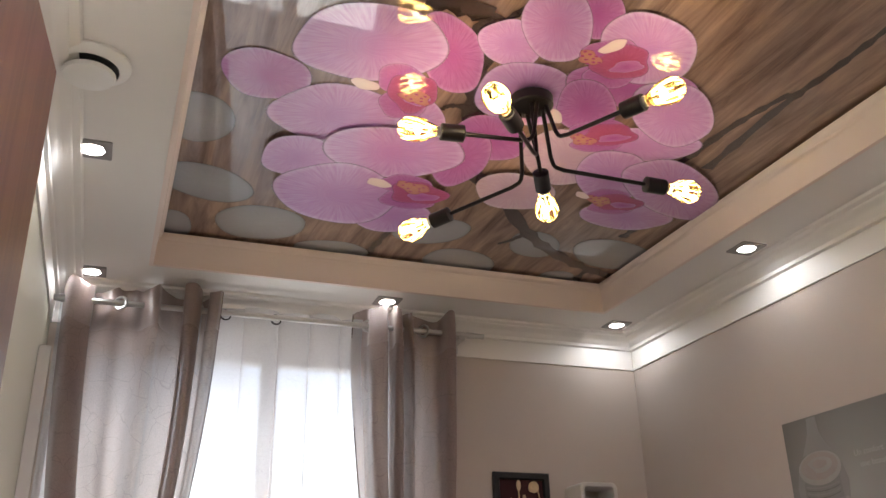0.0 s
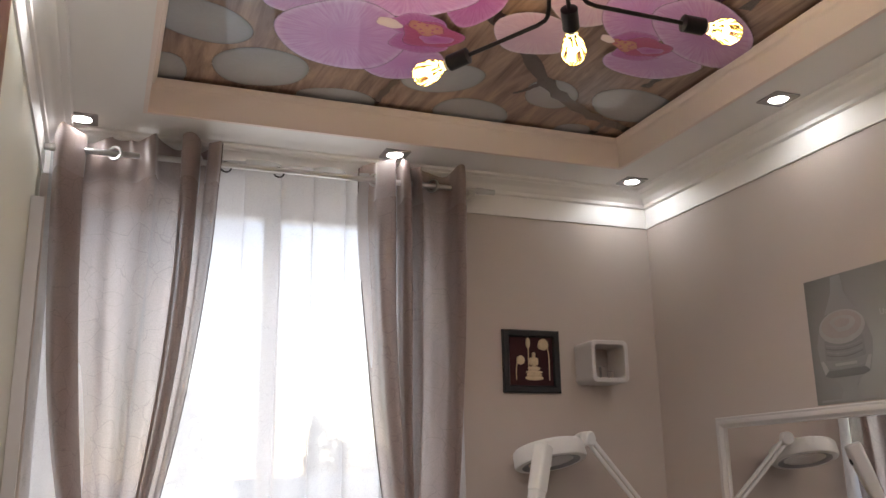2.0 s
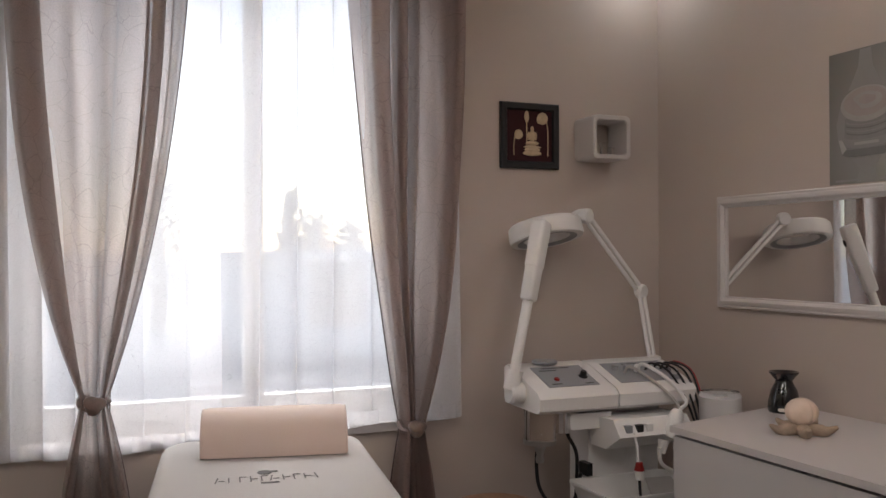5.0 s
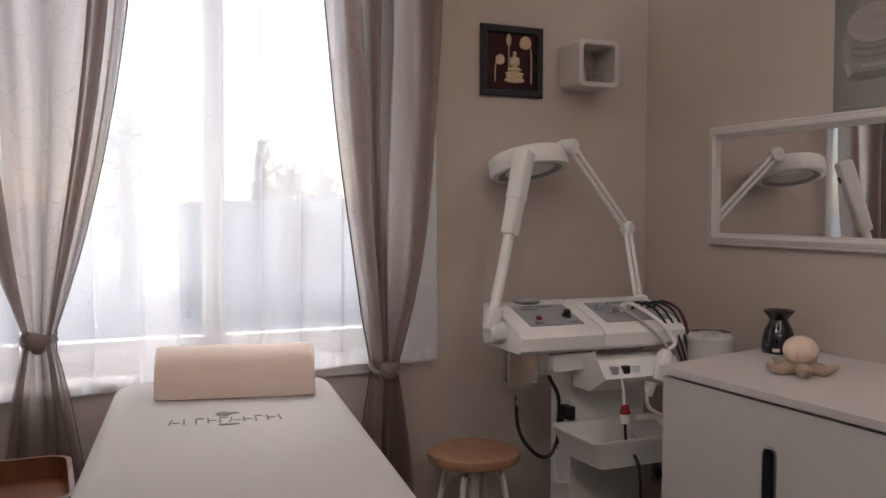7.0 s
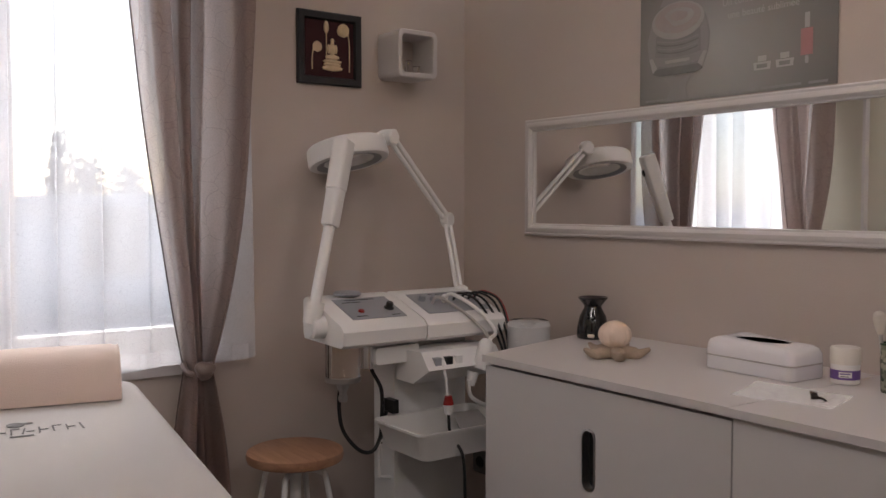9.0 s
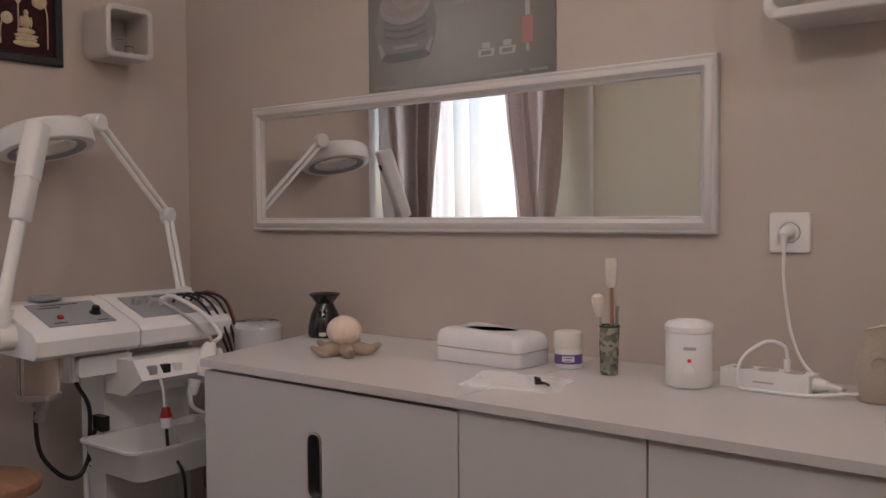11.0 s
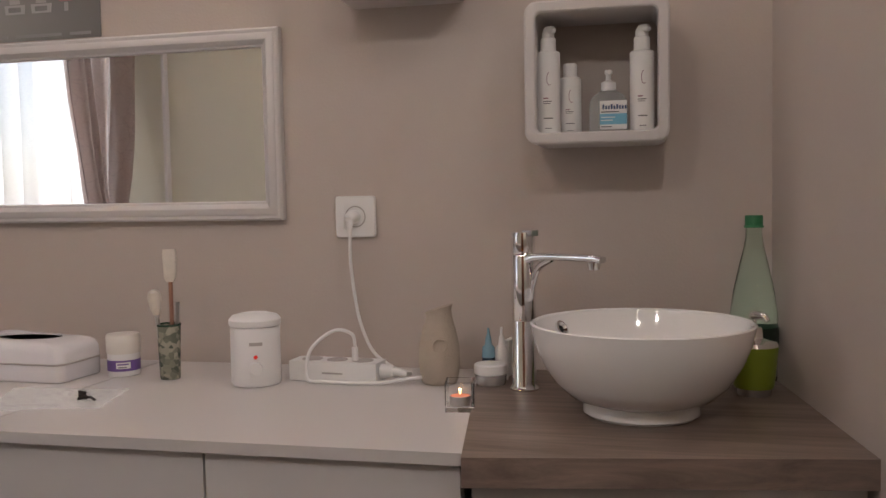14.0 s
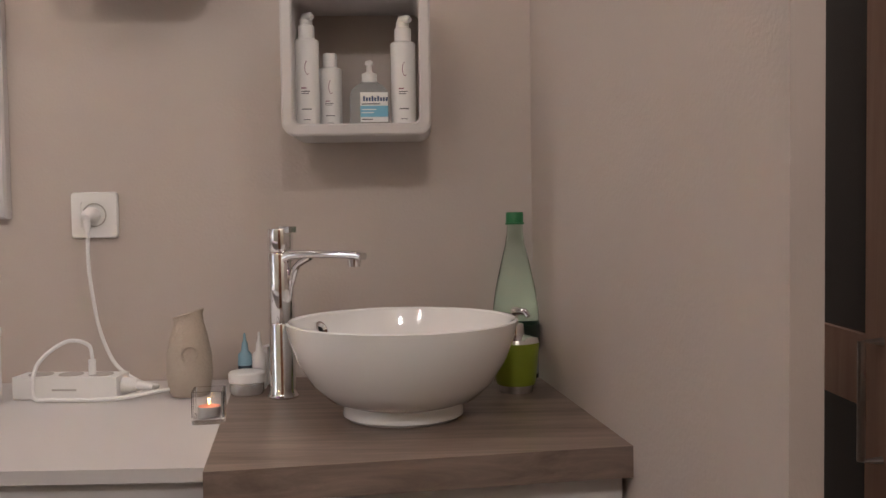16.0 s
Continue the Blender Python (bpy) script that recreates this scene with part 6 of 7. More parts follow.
def curved(name, r, a0, a1, z0, z1, material, parent, label=""):
    """A print that lies round a jar, from angle a0 to a1."""
    bm = B()
    n = 8
    lo = [bm.verts.new((r * math.cos(radians(a0 + (a1 - a0) * i / n)), r * math.sin(radians(a0 + (a1 - a0) * i / n)), z0)) for i in range(n + 1)]
    hi = [bm.verts.new((v.co.x, v.co.y, z1)) for v in lo]
    for i in range(n):
        bm.faces.new((lo[i], lo[i + 1], hi[i + 1], hi[i]))
    return part(name, bm, material, parent, label)


curved("label_patch", 0.0362, 185, 235, 0.018, 0.032, PLASTIC, jar)
curved("unreadable_line", 0.0366, 190, 228, 0.026, 0.029, LILAC, jar)
curved("unreadable_line", 0.0366, 192, 222, 0.020, 0.022, TEALDARK, jar)

MOSAIC = bpy.data.materials.new("green_glass_mosaic")
MOSAIC.use_nodes = True
nt = MOSAIC.node_tree
vo = nt.nodes.new("ShaderNodeTexVoronoi")
vo.inputs["Scale"].default_value = 95
co = nt.nodes.new("ShaderNodeTexCoord")
rp = nt.nodes.new("ShaderNodeValToRGB")
rp.color_ramp.elements[0].color = (0.03, 0.05, 0.035, 1)
rp.color_ramp.elements[1].color = (0.40, 0.38, 0.30, 1)
nt.links.new(co.outputs["Object"], vo.inputs["Vector"])
nt.links.new(vo.outputs["Color"], rp.inputs["Fac"])
nt.links.new(rp.outputs["Color"], nt.nodes["Principled BSDF"].inputs["Base Color"])
nt.nodes["Principled BSDF"].inputs["Roughness"].default_value = 0.2
pot = thing("brush_pot", "tall green mosaic glass pot of brushes", "pot", pose(1.728, 2.793, ZT) @ Matrix.Scale(0.93, 4))
bm = B()
lathe(bm, [(0, 0), (0.019, 0), (0.020, 0.003), (0.0235, 0.108), (0.022, 0.110), (0.0205, 0.108), (0.018, 0.008), (0, 0.006)], 28)
part("body", bm, MOSAIC, pot)
GREENRIM = mat("dark_green_rim", (0.02, 0.05, 0.03), 0.25, vary=0.1, bump=0)
bm = B()
tube(bm, [(0.0225 * math.cos(2 * math.pi * k / 28), 0.0225 * math.sin(2 * math.pi * k / 28), 0.109) for k in range(29)], 0.0025, 6, cap=False)
part("rim", bm, GREENRIM, pot)
BRISTLE = mat("ivory_bristles", (0.70, 0.64, 0.56), 0.9, vary=0.15, scale=90, bump=0.5, fine=500)
COPPER = mat("rose_handle", (0.45, 0.24, 0.18), 0.3, metal=0.6, vary=0.1, bump=0)
br = thing("brush", "flat brush with ivory bristles in the pot", "brush", pose(1.735, 2.790, ZT + 0.01, 5, 2, 100))
bm = B()
tube(bm, [(0, 0, 0.0), (0, 0, 0.17)], 0.004, 10)
part("handle", bm, COPPER, br)
bm = B()
o = outline_rect(0.026, 0.010, 0.004, 3)
loft(bm, [[(x * s, y * s, z) for x, y in o] for z, s in ((0.17, 0.55), (0.178, 0.9), (0.22, 1.05), (0.232, 0.95))])
part("bristles", bm, BRISTLE, br)
br = thing("brush", "round soft brush with pale bristles in the pot", "brush", pose(1.722, 2.802, ZT + 0.01, -3, -5, 0))
bm = B()
tube(bm, [(0, 0, 0.0), (0, 0, 0.12)], 0.004, 10)
part("handle", bm, STEEL, br)
bm = B()
tube(bm, [(0, 0, 0.112), (0, 0, 0.125), (0, 0, 0.145), (0, 0, 0.155), (0, 0, 0.16)], [0.006, 0.010, 0.013, 0.011, 0.005], 14)
part("bristles", bm, BRISTLE, br)
bm = B()
tube(bm, [(0.012, -0.006, 0.02), (0.016, -0.01, 0.15)], 0.0045, 8)
ob = tagged(part("spatula", bm, STEEL, None), "slim metal spatula standing in the pot", "spatula")
ob.matrix_basis = pose(1.726, 2.792, ZT - 0.008)

warm = thing("wax_warmer", "white round wax warmer with a red lamp", "wax warmer", pose(1.713, 2.612, ZT))
bm = B()
lathe(bm, [(0, 0), (0.042, 0), (0.0445, 0.004), (0.0445, 0.102), (0.043, 0.105), (0, 0.105)], 40)
part("body", bm, PLASTIC, warm)
bm = B()
lathe(bm, [(0, 0.106), (0.0455, 0.106), (0.0465, 0.109), (0.0465, 0.117), (0.041, 0.124), (0.026, 0.128), (0.024, 0.1255), (0.012, 0.1265), (0, 0.127)], 40)
part("lid", bm, PLASTIC, warm, "white domed lid")
A = math.degrees(math.atan2(1.93 - 2.612, 0.2 - 1.713)) % 360
REDGLOW = mat("red_pilot_lamp", (0.6, 0.02, 0.015), 0.3, vary=0, bump=0, emit=0.12, emit_color=(1, 0.04, 0.03))
bm = B()
lathe(bm, [(0, 0), (0.0038, 0), (0.003, 0.002), (0, 0.0025)], 16, m=Matrix.Rotation(radians(A), 4, "Z") @ pose(0.0443, 0, 0.054, 0, 90, 0))
part("pilot_lamp", bm, REDGLOW, warm, "lit red pilot lamp")
bm = B()
lathe(bm, [(0, 0), (0.012, 0), (0.011, 0.008), (0, 0.009)], 20, m=Matrix.Rotation(radians(A), 4, "Z") @ pose(0.0436, 0, 0.034, 0, 90, 0))
part("dial", bm, PLASTIC, warm)
curved("unreadable_line", 0.0449, A - 14, A + 16, 0.074, 0.080, GREYCORD, warm)

strip = thing("power_strip", "white power strip with plugged-in leads", "power strip", pose(1.765, 2.475, ZT, 0, 0, -4))
bm = B()
box(bm, -0.026, 0.026, -0.085, 0.085, 0.0, 0.036)
bevel(bm, 0.005, 3)
part("body", bm, PLASTIC, strip)
for y in (-0.05, 0.0, 0.05):
    bm = B()
    lathe(bm, [(0, 0.0362), (0.018, 0.0362), (0.019, 0.0372), (0.0195, 0.0362)], 24, (0, y))
    part("outlet", bm, GREYCORD, strip)
bm = B()
tube(bm, [(0, -0.035, 0.036), (0, -0.035, 0.060)], 0.006, 12)
part("plug", bm, PLASTIC, strip)
bm = B()
tube(bm, [(0.0, -0.086, 0.018), (0, -0.11, 0.018)], [0.014, 0.010], 12)
tube(bm, [(0.0, -0.108, 0.018), (0, -0.135, 0.014)], [0.008, 0.005], 10)
part("plug", bm, PLASTIC, strip)
bm = B()
box(bm, -0.0268, -0.0262, 0.0 - 0.02, 0.02, 0.014, 0.017)
part("unreadable_line", bm, GREYCORD, strip)
lead = thing("power_lead", "white lead looping from the power strip", "cable", pose(1.765, 2.475, ZT))
bm = B()
tube(bm, smooth_path([(0.0, -0.035, 0.06), (-0.005, -0.03, 0.085), (-0.02, 0.0, 0.092), (-0.045, 0.035, 0.06), (-0.05, 0.04, 0.01), (-0.045, 0.01, 0.004), (-0.045, -0.08, 0.004), (-0.02, -0.16, 0.012), (0.02, -0.18, 0.006), (0.03, -0.15, 0.004)], 8), 0.0032, 8)
part("lead", bm, PLASTIC, lead)

sock = thing("wall_socket", "square white wall socket with a plug in it", "socket", pose(XE, 2.477, 1.165))
bm = B()
o = outline_rect(0.081, 0.081, 0.006, 4)
i = outline_rect(0.046, 0.046, 0.003, 4)
loft(bm, [[(-0.001, a, b) for a, b in o], [(-0.007, a, b) for a, b in o], [(-0.010, a * 0.96, b * 0.96) for a, b in o], [(-0.009, a, b) for a, b in i], [(-0.007, a, b) for a, b in i]])
part("plate", bm, PLASTIC, sock)
bm = B()
lathe(bm, [(0, 0.006), (0.019, 0.006), (0.019, 0.009), (0.021, 0.009), (0.021, 0.006)], 32, m=pose(0, 0, 0, 0, -90, 0))
part("outlet_ring", bm, GREYCORD, sock)
bm = B()
tube(bm, [(-0.008, 0.002, 0.0), (-0.02, 0.002, 0.0), (-0.034, 0.002, -0.002), (-0.042, 0.002, -0.006)], [0.0135, 0.0135, 0.012, 0.007], 18)
tube(bm, [(-0.036, 0.002, -0.006), (-0.037, 0.002, -0.03)], [0.007, 0.004], 10)
part("plug", bm, PLASTIC, sock)
lead = thing("power_lead", "white lead hanging from the wall socket", "cable", pose(XE, 2.477, ZT))
bm = B()
tube(bm, smooth_path([(-0.037, 0.002, 0.268), (-0.034, 0.003, 0.21), (-0.028, -0.001, 0.15), (-0.022, -0.010, 0.09), (-0.028, -0.036, 0.035), (-0.06, -0.085, 0.010), (-0.10, -0.13, 0.008), (-0.132, -0.125, 0.012), (-0.14, -0.13, 0.014)], 8), 0.0034, 8)
part("lead", bm, PLASTIC, lead)

DARKSOCKET = mat("grey_socket_plastic", (0.16, 0.155, 0.15), 0.45, vary=0.08, scale=20, bump=0.02)
low = thing("wall_socket", "dark grey wall socket low in the corner", "socket", pose(XE, 4.36, 0.33))
bm = B()
o = outline_rect(0.082, 0.082, 0.008, 4)
loft(bm, [[(-0.001, a, b) for a, b in o], [(-0.009, a, b) for a, b in o], [(-0.012, a * 0.94, b * 0.94) for a, b in o]])
part("plate", bm, DARKSOCKET, low)
bm = B()
lathe(bm, [(0, 0.0122), (0.018, 0.0122), (0.020, 0.0145), (0.022, 0.0122)], 28, m=pose(0, 0, 0, 0, -90, 0))
part("outlet_ring", bm, BLACK, low)

CLAY = mat("pale_stone_clay", (0.46, 0.39, 0.32), 0.8, vary=0.12, scale=30, bump=0.5, fine=220)
vase = thing("clay_vase", "pale stoneware vase with a slanted mouth", "vase", pose(1.765, 2.283, ZT))
bm = B()
rings = []
for r, z in ((0.0, 0.001), (0.040, 0.0), (0.044, 0.006), (0.050, 0.05), (0.049, 0.09), (0.041, 0.135), (0.032, 0.168), (0.031, 0.180), (0.034, 0.190), (0.030, 0.192), (0.024, 0.175), (0.0, 0.165)):
    rings.append((r * 0.74, z * 0.70))
lathe(bm, rings, 36)
for v in bm.verts:
    if v.co.z > 0.105:
        v.co.z += (v.co.z - 0.105) / 0.028 * (-0.30 * v.co.y)
part("body", bm, CLAY, vase)
bm = B()
tube(bm, [(0.012 * math.cos(a), -0.0, 0.012 * math.sin(a)) for a in [2 * math.pi * k / 20 for k in range(21)]], 0.0022, 6, cap=False)
part("ornament", bm, CLAY, vase, at=pose(-0.0335, -0.009, 0.071, 0, 0, -75))

FLAME = mat("candle_flame", (1, 0.7, 0.3), 0.5, vary=0, bump=0, emit=2.2, emit_color=(1.0, 0.66, 0.32))
PINKWAX = mat("lit_pink_wax", (0.70, 0.22, 0.14), 0.4, vary=0.05, bump=0, emit=0.12, emit_color=(1.0, 0.35, 0.18))
cand = thing("tea_light_glass", "square glass tea-light holder with a lit candle", "candle holder", pose(1.572, 2.205, ZT, 0, 0, 8) @ Matrix.Scale(0.86, 4))
bm = B()
o, i = outline_rect(0.052, 0.052, 0.003, 3), outline_rect(0.045, 0.045, 0.002, 3)
loft(bm, [[(x, y, 0.0) for x, y in o], [(x, y, 0.053) for x, y in o], [(x, y, 0.053) for x, y in i], [(x, y, 0.009) for x, y in i]])
g = part("glass", bm, GLASS, cand)
g.visible_shadow = False
bm = B()
lathe(bm, [(0, 0.0095), (0.019, 0.0095), (0.0195, 0.025), (0.019, 0.026), (0.018, 0.024), (0, 0.024)], 28)
part("cup", bm, STEEL, cand, "metal tea-light cup")
bm = B()
lathe(bm, [(0, 0.0245), (0.0178, 0.0245), (0.0178, 0.0255), (0, 0.0257)], 28)
part("wax", bm, PINKWAX, cand, "glowing pink wax")
bm = B()
lathe(bm, [(0, 0.027), (0.002, 0.029), (0.0026, 0.032), (0.0014, 0.036), (0, 0.039)], 14)
part("flame", bm, FLAME, cand, "small candle flame")
lamp("POINT", "candle_lamp", 0.006, (1.0, 0.55, 0.22), Matrix.Translation((1.572, 2.205, ZT + 0.031)), radius=0.002)

PAPER = mat("thin_clear_packet", (0.92, 0.91, 0.90), 0.25, vary=0.03, scale=30, bump=0.2, fine=50, trans=0.75, ior=1.2)
pk = thing("paper_packet", "thin clear plastic packet with a dark scribble mark", "packet", pose(1.525, 2.90, ZT + 0.001, 0, 0, 14))
bm = B()
g = [[bm.verts.new((-0.075 + 0.15 * i / 8, -0.11 + 0.2 * j / 8, 0.001 + 0.002 * math.sin(i * 1.1 + j * 0.5) ** 2 + (0.007 * max(0, (i - 5) / 3) * max(0, (j - 4) / 4)))) for i in range(9)] for j in range(9)]
for a, b in zip(g, g[1:]):
    for i in range(8):
        bm.faces.new((a[i], a[i + 1], b[i + 1], b[i]))
bmesh.ops.solidify(bm, geom=bm.faces[:], thickness=0.0008)
part("sheet", bm, PAPER, pk).visible_shadow = False
bm = B()
tube(bm, smooth_path([(-0.03, -0.085, 0.006), (-0.01, -0.07, 0.006), (-0.02, -0.055, 0.006), (0.0, -0.06, 0.006), (0.01, -0.045, 0.006), (0.025, -0.05, 0.006), (0.035, -0.035, 0.006)], 5), 0.0025, 5)
part("scribble", bm, DARKBROWN, pk, "dark brown mark")

# ---- basin ----
basin = thing("wash_basin", "round white ceramic bowl basin", "basin", pose(1.588, 1.93, ZT + 0.001))
bm = B()
out = [(0.0, 0.0), (0.083, 0.0), (0.087, 0.004), (0.086, 0.014), (0.082, 0.020), (0.108, 0.029), (0.131, 0.051), (0.149, 0.081), (0.160, 0.110), (0.1645, 0.132), (0.1655, 0.137), (0.162, 0.1385), (0.158, 0.136), (0.150, 0.112), (0.136, 0.084), (0.115, 0.058), (0.09, 0.040), (0.05, 0.030), (0.02, 0.027), (0.0, 0.026)]
lathe(bm, out, 72)
part("bowl", bm, CERAMIC, basin)
bm = B()
lathe(bm, [(0, 0.027), (0.022, 0.028), (0.022, 0.031), (0.017, 0.032), (0.016, 0.028), (0, 0.027)], 28)
part("drain", bm, CHROME, basin, "chrome drain ring")
bm = B()
lathe(bm, [(0.006, 0.0), (0.0135, 0.0), (0.0135, 0.004), (0.010, 0.005), (0.006, 0.001)], 24, m=Matrix.Rotation(radians(-30), 4, 'Z') @ pose(0.0, 0.146, 0.114, 62, 0, 0))
ov = part("overflow_ring", bm, CHROME, basin, "chrome overflow ring")
# Black disc stands for shade in the overflow; no hole is cut.
bm = B()
lathe(bm, [(0, 0), (0.0065, 0), (0.0065, 0.001), (0, 0.001)], 18, m=Matrix.Rotation(radians(-30), 4, 'Z') @ pose(0.0, 0.1465, 0.114, 62, 0, 0))
part("overflow_shade", bm, BLACK, basin)

tap = thing("basin_tap", "tall chrome single-lever basin tap", "tap", pose(1.725, 2.125, ZT + 0.001, 0, 0, -122))
bm = B()
lathe(bm, [(0, 0), (0.024, 0), (0.0245, 0.003), (0.0225, 0.006), (0.0205, 0.012), (0.0205, 0.118), (0.020, 0.119), (0.0205, 0.120), (0.0205, 0.228), (0.019, 0.231), (0, 0.231)], 36)
part("body", bm, CHROME, tap)
bm = B()
o = outline_rect(0.030, 0.016, 0.006, 4)
path = [((0.012, 0.222), 24, 0.95), ((0.030, 0.2275), 8, 0.85), ((0.055, 0.2290), 1, 0.78), ((0.10, 0.2292), 0, 0.74), ((0.150, 0.2285), -2, 0.70), ((0.161, 0.2265), -6, 0.62)]
loops = []
for (x, z), tilt, s in path:
    m = pose(x, 0, z, 0, -tilt, 0)
    loops.append([m @ Vector((0, a * s, b * s)) for a, b in o])
loft(bm, loops)
tube(bm, [(0.145, 0, 0.222), (0.145, 0, 0.211)], [0.011, 0.0095], 16)
tube(bm, smooth_path([(0.016, 0, 0.15), (0.022, 0, 0.185), (0.034, 0, 0.210), (0.06, 0, 0.224)], 4), [0.004] * 4 + [0.006] * 4 + [0.0055] * 5, 12)
part("spout", bm, CHROME, tap)
bm = B()
lathe(bm, [(0, 0.231), (0.0185, 0.232), (0.0205, 0.236), (0.0205, 0.262), (0.019, 0.268), (0, 0.269)], 32)
box(bm, 0.006, 0.026, -0.009, 0.009, 0.262, 0.2715, m=pose(0, 0, 0))
part("lever", bm, CHROME, tap, "chrome lever cap")

BLUELIQ = mat("blue_plastic", (0.24, 0.42, 0.52), 0.2, vary=0.1, bump=0)
SERUM = mat("dark_liquid", (0.03, 0.05, 0.07), 0.2, vary=0.1, bump=0)
cream = thing("cream_pot", "small glass cream pot with a white lid", "jar", pose(1.762, 2.190, ZT + 0.001))
bm = B()
lathe(bm, [(0, 0), (0.026, 0), (0.028, 0.004), (0.028, 0.018), (0, 0.018)], 28)
part("pot", bm, mat("silver_glass", (0.6, 0.6, 0.6), 0.15, metal=0.7, vary=0.1, bump=0), cream)
bm = B()
lathe(bm, disc_profile(0.029, 0.018, 0.036, 0.002), 28)
part("lid", bm, PLASTIC, cream)
for label, x, y, h, ms, z0 in (("tiny dropper bottle with blue tip and dark serum", 1.800, 2.200, 0.084, (SERUM, BLUELIQ), 0), ("tiny white dropper bottle behind the cream pot", 1.800, 2.176, 0.086, (PLASTIC, PLASTIC), 0)):
    t = thing("dropper_bottle", label, "bottle", pose(x, y, ZT + 0.001))
    bm = B()
    lathe(bm, [(0, 0), (0.011, 0), (0.012, 0.003), (0.012, 0.040), (0, 0.040)], 20)
    part("bottle", bm, ms[0], t)
    bm = B()
    lathe(bm, [(0, 0.040), (0.012, 0.040), (0.011, 0.058), (0.006, 0.064), (0.005, 0.076), (0.0025, 0.082), (0.002, h + 0.008), (0, h + 0.01)], 18)
    part("tip", bm, ms[1], t)
bm = B()
box(bm, -0.006, 0.006, -0.03, 0.03, 0, 0.065)
bevel(bm, 0.002, 1)
ob = tagged(part("soap_packet", bm, PLASTIC, None), "slim white packet behind the tap", "packet")
ob.matrix_basis = pose(1.86, 2.168, ZT + 0.001, 0, 0, 80)

LIME = mat("lime_green_plastic", (0.26, 0.34, 0.03), 0.35, vary=0.08, scale=20, bump=0.02)
disp = thing("soap_dispenser", "lime green soap dispenser with a chrome pump", "soap dispenser", pose(1.742, 1.752, ZT + 0.001))
bm = B()
lathe(bm, [(0, 0.0), (0.026, 0.0), (0.026, 0.012), (0, 0.012)], 32)
part("foot", bm, STEEL, disp)
bm = B()
lathe(bm, [(0, 0.012), (0.030, 0.012), (0.032, 0.016), (0.038, 0.076), (0.038, 0.080), (0, 0.080)], 36)
part("body", bm, LIME, disp)
bm = B()
lathe(bm, [(0, 0.080), (0.038, 0.080), (0.036, 0.086), (0.022, 0.090), (0.014, 0.092), (0.013, 0.108), (0.011, 0.110), (0, 0.110)], 32)
tube(bm, [(0, 0, 0.108), (0, 0, 0.128)], 0.0045, 12)
tube(bm, [(0.006, 0.0, 0.128), (-0.004, 0.0, 0.131), (-0.022, -0.014, 0.130), (-0.027, -0.018, 0.124)], [0.008, 0.008, 0.005, 0.004], 12)
part("pump", bm, CHROME, disp, "chrome pump head")

PETGREEN = glass_mat("pale_green_bottle_plastic", (0.74, 0.93, 0.82), 0.0, 1.33)
CAPGREEN = mat("green_cap_plastic", (0.02, 0.16, 0.06), 0.4, vary=0.1, bump=0.05)
LABEL = mat("dark_green_label", (0.015, 0.03, 0.02), 0.4, vary=0.2, scale=40, bump=0)
bot = thing("water_bottle", "pale green plastic water bottle with a green cap", "bottle", pose(1.838, 1.742, ZT + 0.001))
bm = B()
lathe(bm, [(0, 0.004), (0.030, 0.0), (0.039, 0.006), (0.040, 0.09), (0.040, 0.115), (0.034, 0.16), (0.024, 0.205), (0.0165, 0.235), (0.0135, 0.256), (0.0135, 0.270), (0.0, 0.270)], 36)
part("body", bm, PETGREEN, bot).visible_shadow = False
bm = B()
lathe(bm, [(0.0405, 0.055), (0.0410, 0.055), (0.0410, 0.098), (0.0405, 0.098)], 36)
part("label", bm, LABEL, bot, "dark green paper label")
bm = B()
lathe(bm, [(0, 0.268), (0.0165, 0.268), (0.0165, 0.271), (0.0150, 0.272), (0.0150, 0.287), (0.0140, 0.289), (0, 0.289)], 28)
part("cap", bm, CAPGREEN, bot, "green screw cap")

# ---- bottles on the cube shelf ----
SZ = 1.407 - 0.120 + 0.0195
MAUVE = mat("mauve_print", (0.28, 0.13, 0.18), 0.5, vary=0, bump=0)


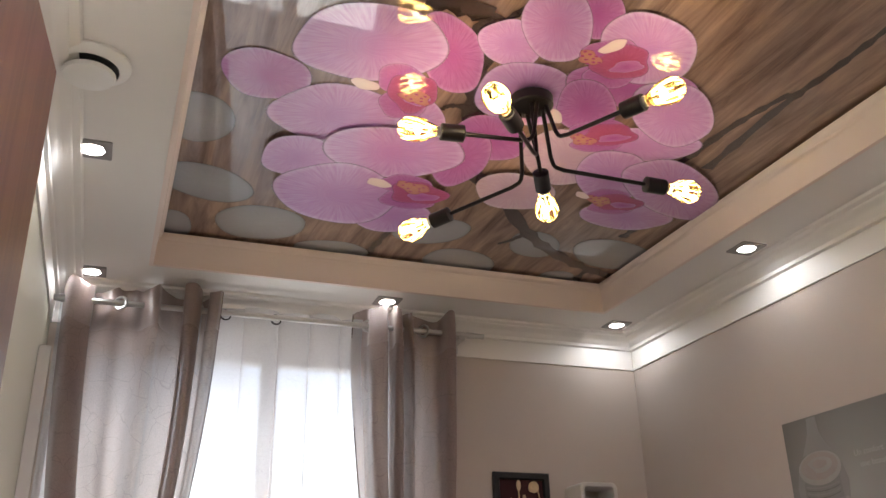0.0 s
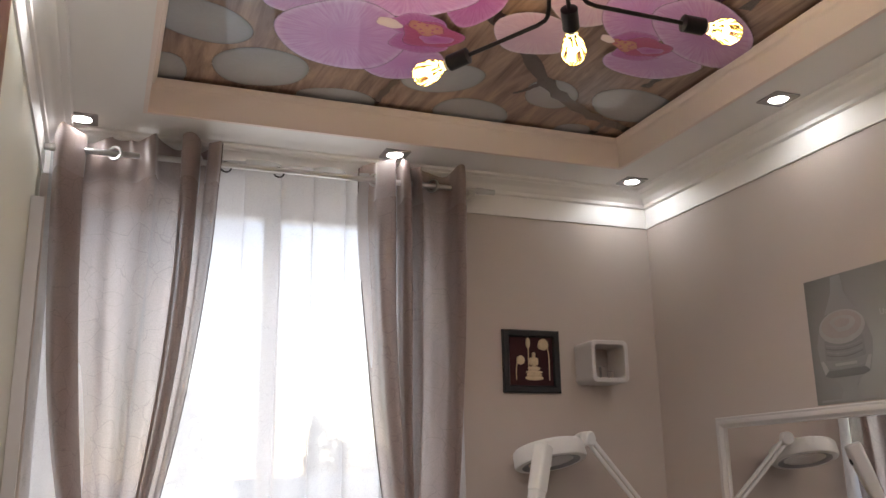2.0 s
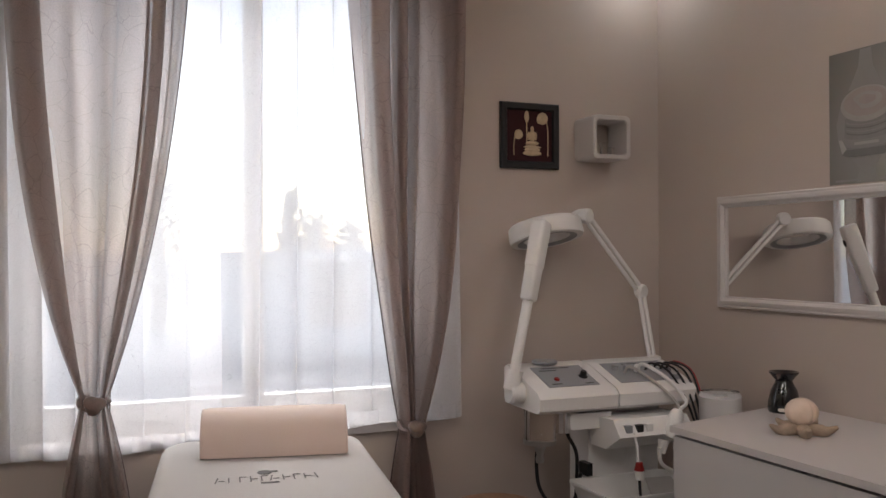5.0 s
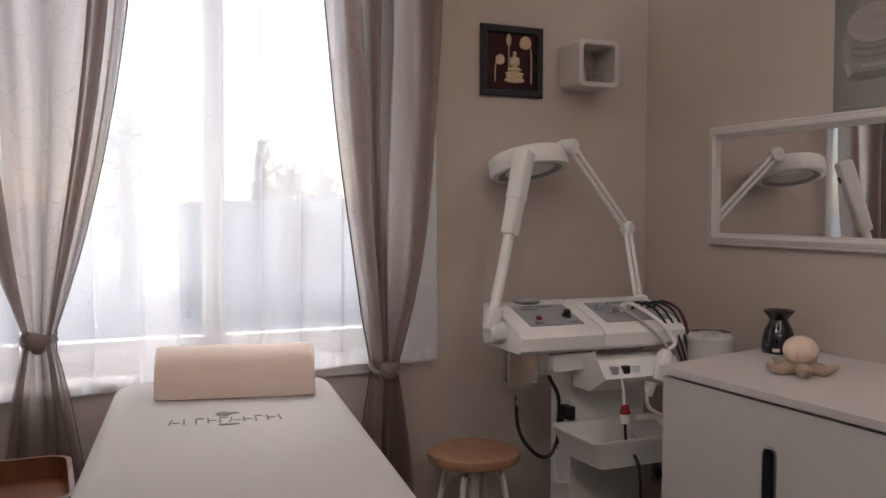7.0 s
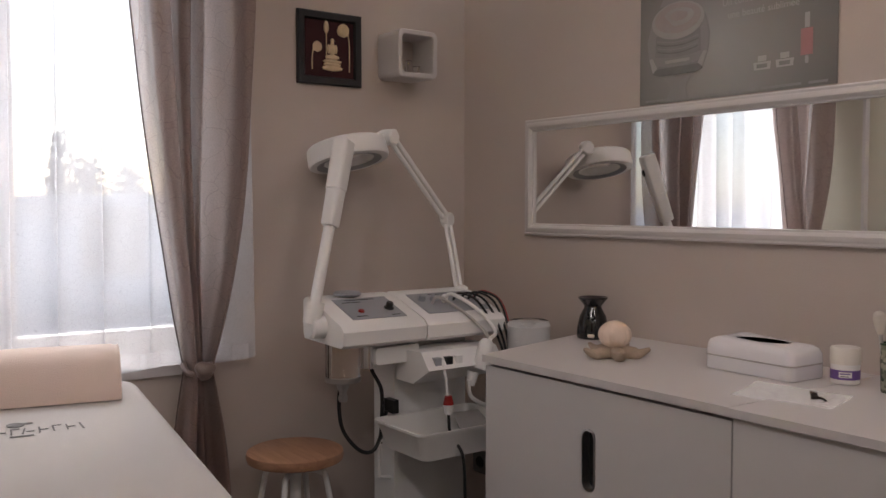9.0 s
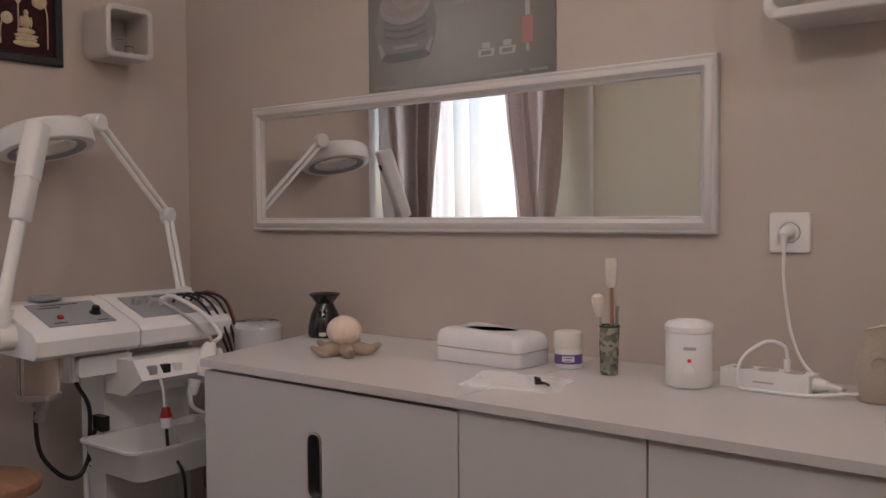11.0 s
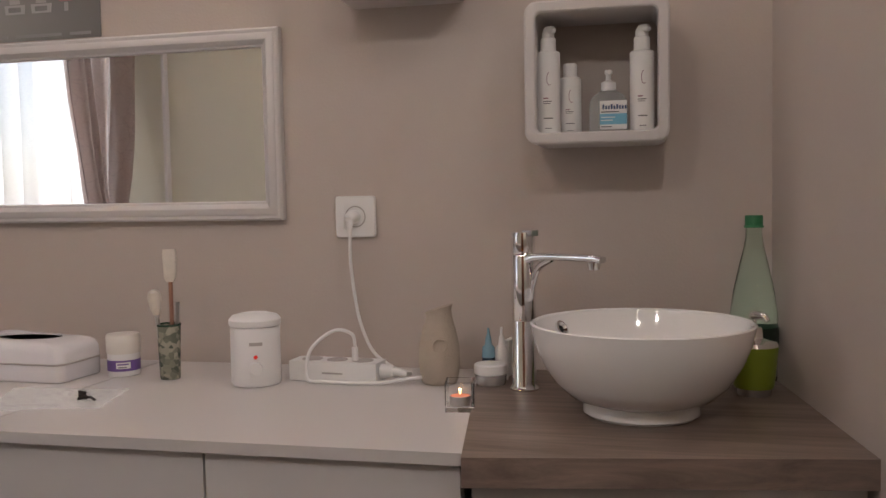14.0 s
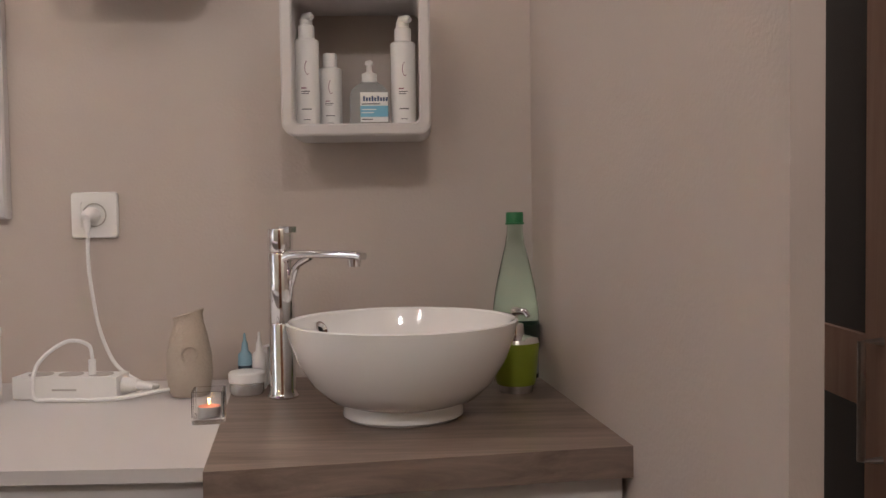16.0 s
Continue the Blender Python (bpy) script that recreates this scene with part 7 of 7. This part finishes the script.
def airless(x, y, r, h, label, flat_top=False):
    t = thing("pump_bottle", label, "bottle", pose(x, y, SZ), "white cosmetic bottles")
    A2 = 190
    bm = B()
    lathe(bm, [(0, 0), (r - 0.002, 0), (r, 0.002), (r, h - 0.003), (r - 0.003, h), (0, h)], 32)
    part("body", bm, PLASTIC, t)
    bm = B()
    if flat_top:
        lathe(bm, [(0, h), (r * 0.62, h), (r * 0.62, h + 0.020), (r * 0.55, h + 0.024), (0, h + 0.025)], 28)
    else:
        lathe(bm, [(0, h), (r * 0.66, h), (r * 0.66, h + 0.022), (r * 0.52, h + 0.024), (r * 0.52, h + 0.032), (0, h + 0.034)], 28)
        tube(bm, [(0.006, 0.004, h + 0.030), (0.0, 0.0, h + 0.036), (-0.012, -0.008, h + 0.037), (-0.018, -0.012, h + 0.033)], [0.008, 0.009, 0.006, 0.004], 10)
    part("pump", bm, PLASTIC, t)
    for a0, a1, z0, z1, m in ((A2 - 16, A2 - 4, 0.62, 0.72, MAUVE), (A2 - 30, A2 - 6, 0.42, 0.435, MAUVE), (A2 - 30, A2 + 10, 0.385, 0.395, TEALDARK), (A2 - 30, A2 + 4, 0.36, 0.368, TEALDARK), (A2 - 28, A2 + 16, 0.18, 0.192, TEALDARK), (A2 - 22, A2 + 10, 0.06, 0.068, TEALDARK)):
        if z1 - z0 > 0.05:
            bm = B()
            tube(bm, [((r + 0.0002) * math.cos(radians(A2 + 12 * math.cos(u))), (r + 0.0002) * math.sin(radians(A2 + 12 * math.cos(u))), h * 0.66 + 0.011 * math.sin(u)) for u in [radians(100 + 25 * k) for k in range(9)]], 0.0006, 5)
            part("round_mark", bm, MAUVE, t)
        else:
            curved("unreadable_line", r + 0.0004, a0, a1, z0 * h, z1 * h, m, t)
    return t


airless(1.800, 2.087, 0.0205, 0.142, "tall white cosmetic bottle with a pump head")
airless(1.830, 2.052, 0.0195, 0.100, "shorter white cosmetic bottle with a flat cap", True)
airless(1.800, 1.928, 0.0205, 0.136, "tall white pump bottle at the shelf's end")
gel = thing("gel_dispenser", "clear hand gel bottle with a white pump and blue label", "bottle", pose(1.795, 1.984, SZ))
bm = B()
o = outline_rect(0.036, 0.066, 0.014, 5)
loft(bm, [[(x * s, y * s, z) for x, y in o] for z, s in ((0.0, 0.96), (0.003, 1.0), (0.045, 1.0), (0.056, 0.92), (0.064, 0.72), (0.069, 0.45), (0.072, 0.40))])
part("body", bm, mat("clear_gel", (0.78, 0.82, 0.84), 0.08, vary=0, bump=0, trans=0.85, ior=1.3), gel).visible_shadow = False
bm = B()
lathe(bm, [(0, 0.070), (0.0125, 0.070), (0.0125, 0.084), (0.008, 0.086), (0.0045, 0.088), (0.0045, 0.098), (0.007, 0.100), (0.006, 0.105), (0, 0.106)], 24)
tube(bm, [(0, 0, 0.102), (-0.014, -0.002, 0.101)], 0.004, 10)
part("pump", bm, PLASTIC, gel, "white pump")
bm = B()
box(bm, -0.0192, -0.0186, -0.031, 0.014, 0.004, 0.052)
part("label", bm, PLASTIC, gel, "white label")
bm = B()
box(bm, -0.0197, -0.0193, -0.031, 0.014, 0.012, 0.030)
part("label_band", bm, mat("sky_blue_print", (0.18, 0.45, 0.62), 0.4, vary=0.05, bump=0), gel, "sky blue label band")
NAVY = mat("navy_print", (0.06, 0.09, 0.18), 0.5, vary=0, bump=0)
for k in range(9):
    bm = B()
    box(bm, -0.0200, -0.0196, 0.0095 - 0.0046 * k - 0.0032, 0.0095 - 0.0046 * k, 0.0375, 0.0435 + (0.0022 if k in (0, 3, 5) else 0))
    part("unreadable_mark", bm, NAVY, gel)
for z, w2 in ((0.033, 0.030), (0.024, 0.024), (0.019, 0.020), (0.008, 0.018)):
    bm = B()
    box(bm, -0.0201, -0.0198, 0.012 - w2, 0.012, z - 0.0008, z + 0.0008)
    part("unreadable_line", bm, PLASTIC if 0.012 < z < 0.03 else TEALDARK, gel)
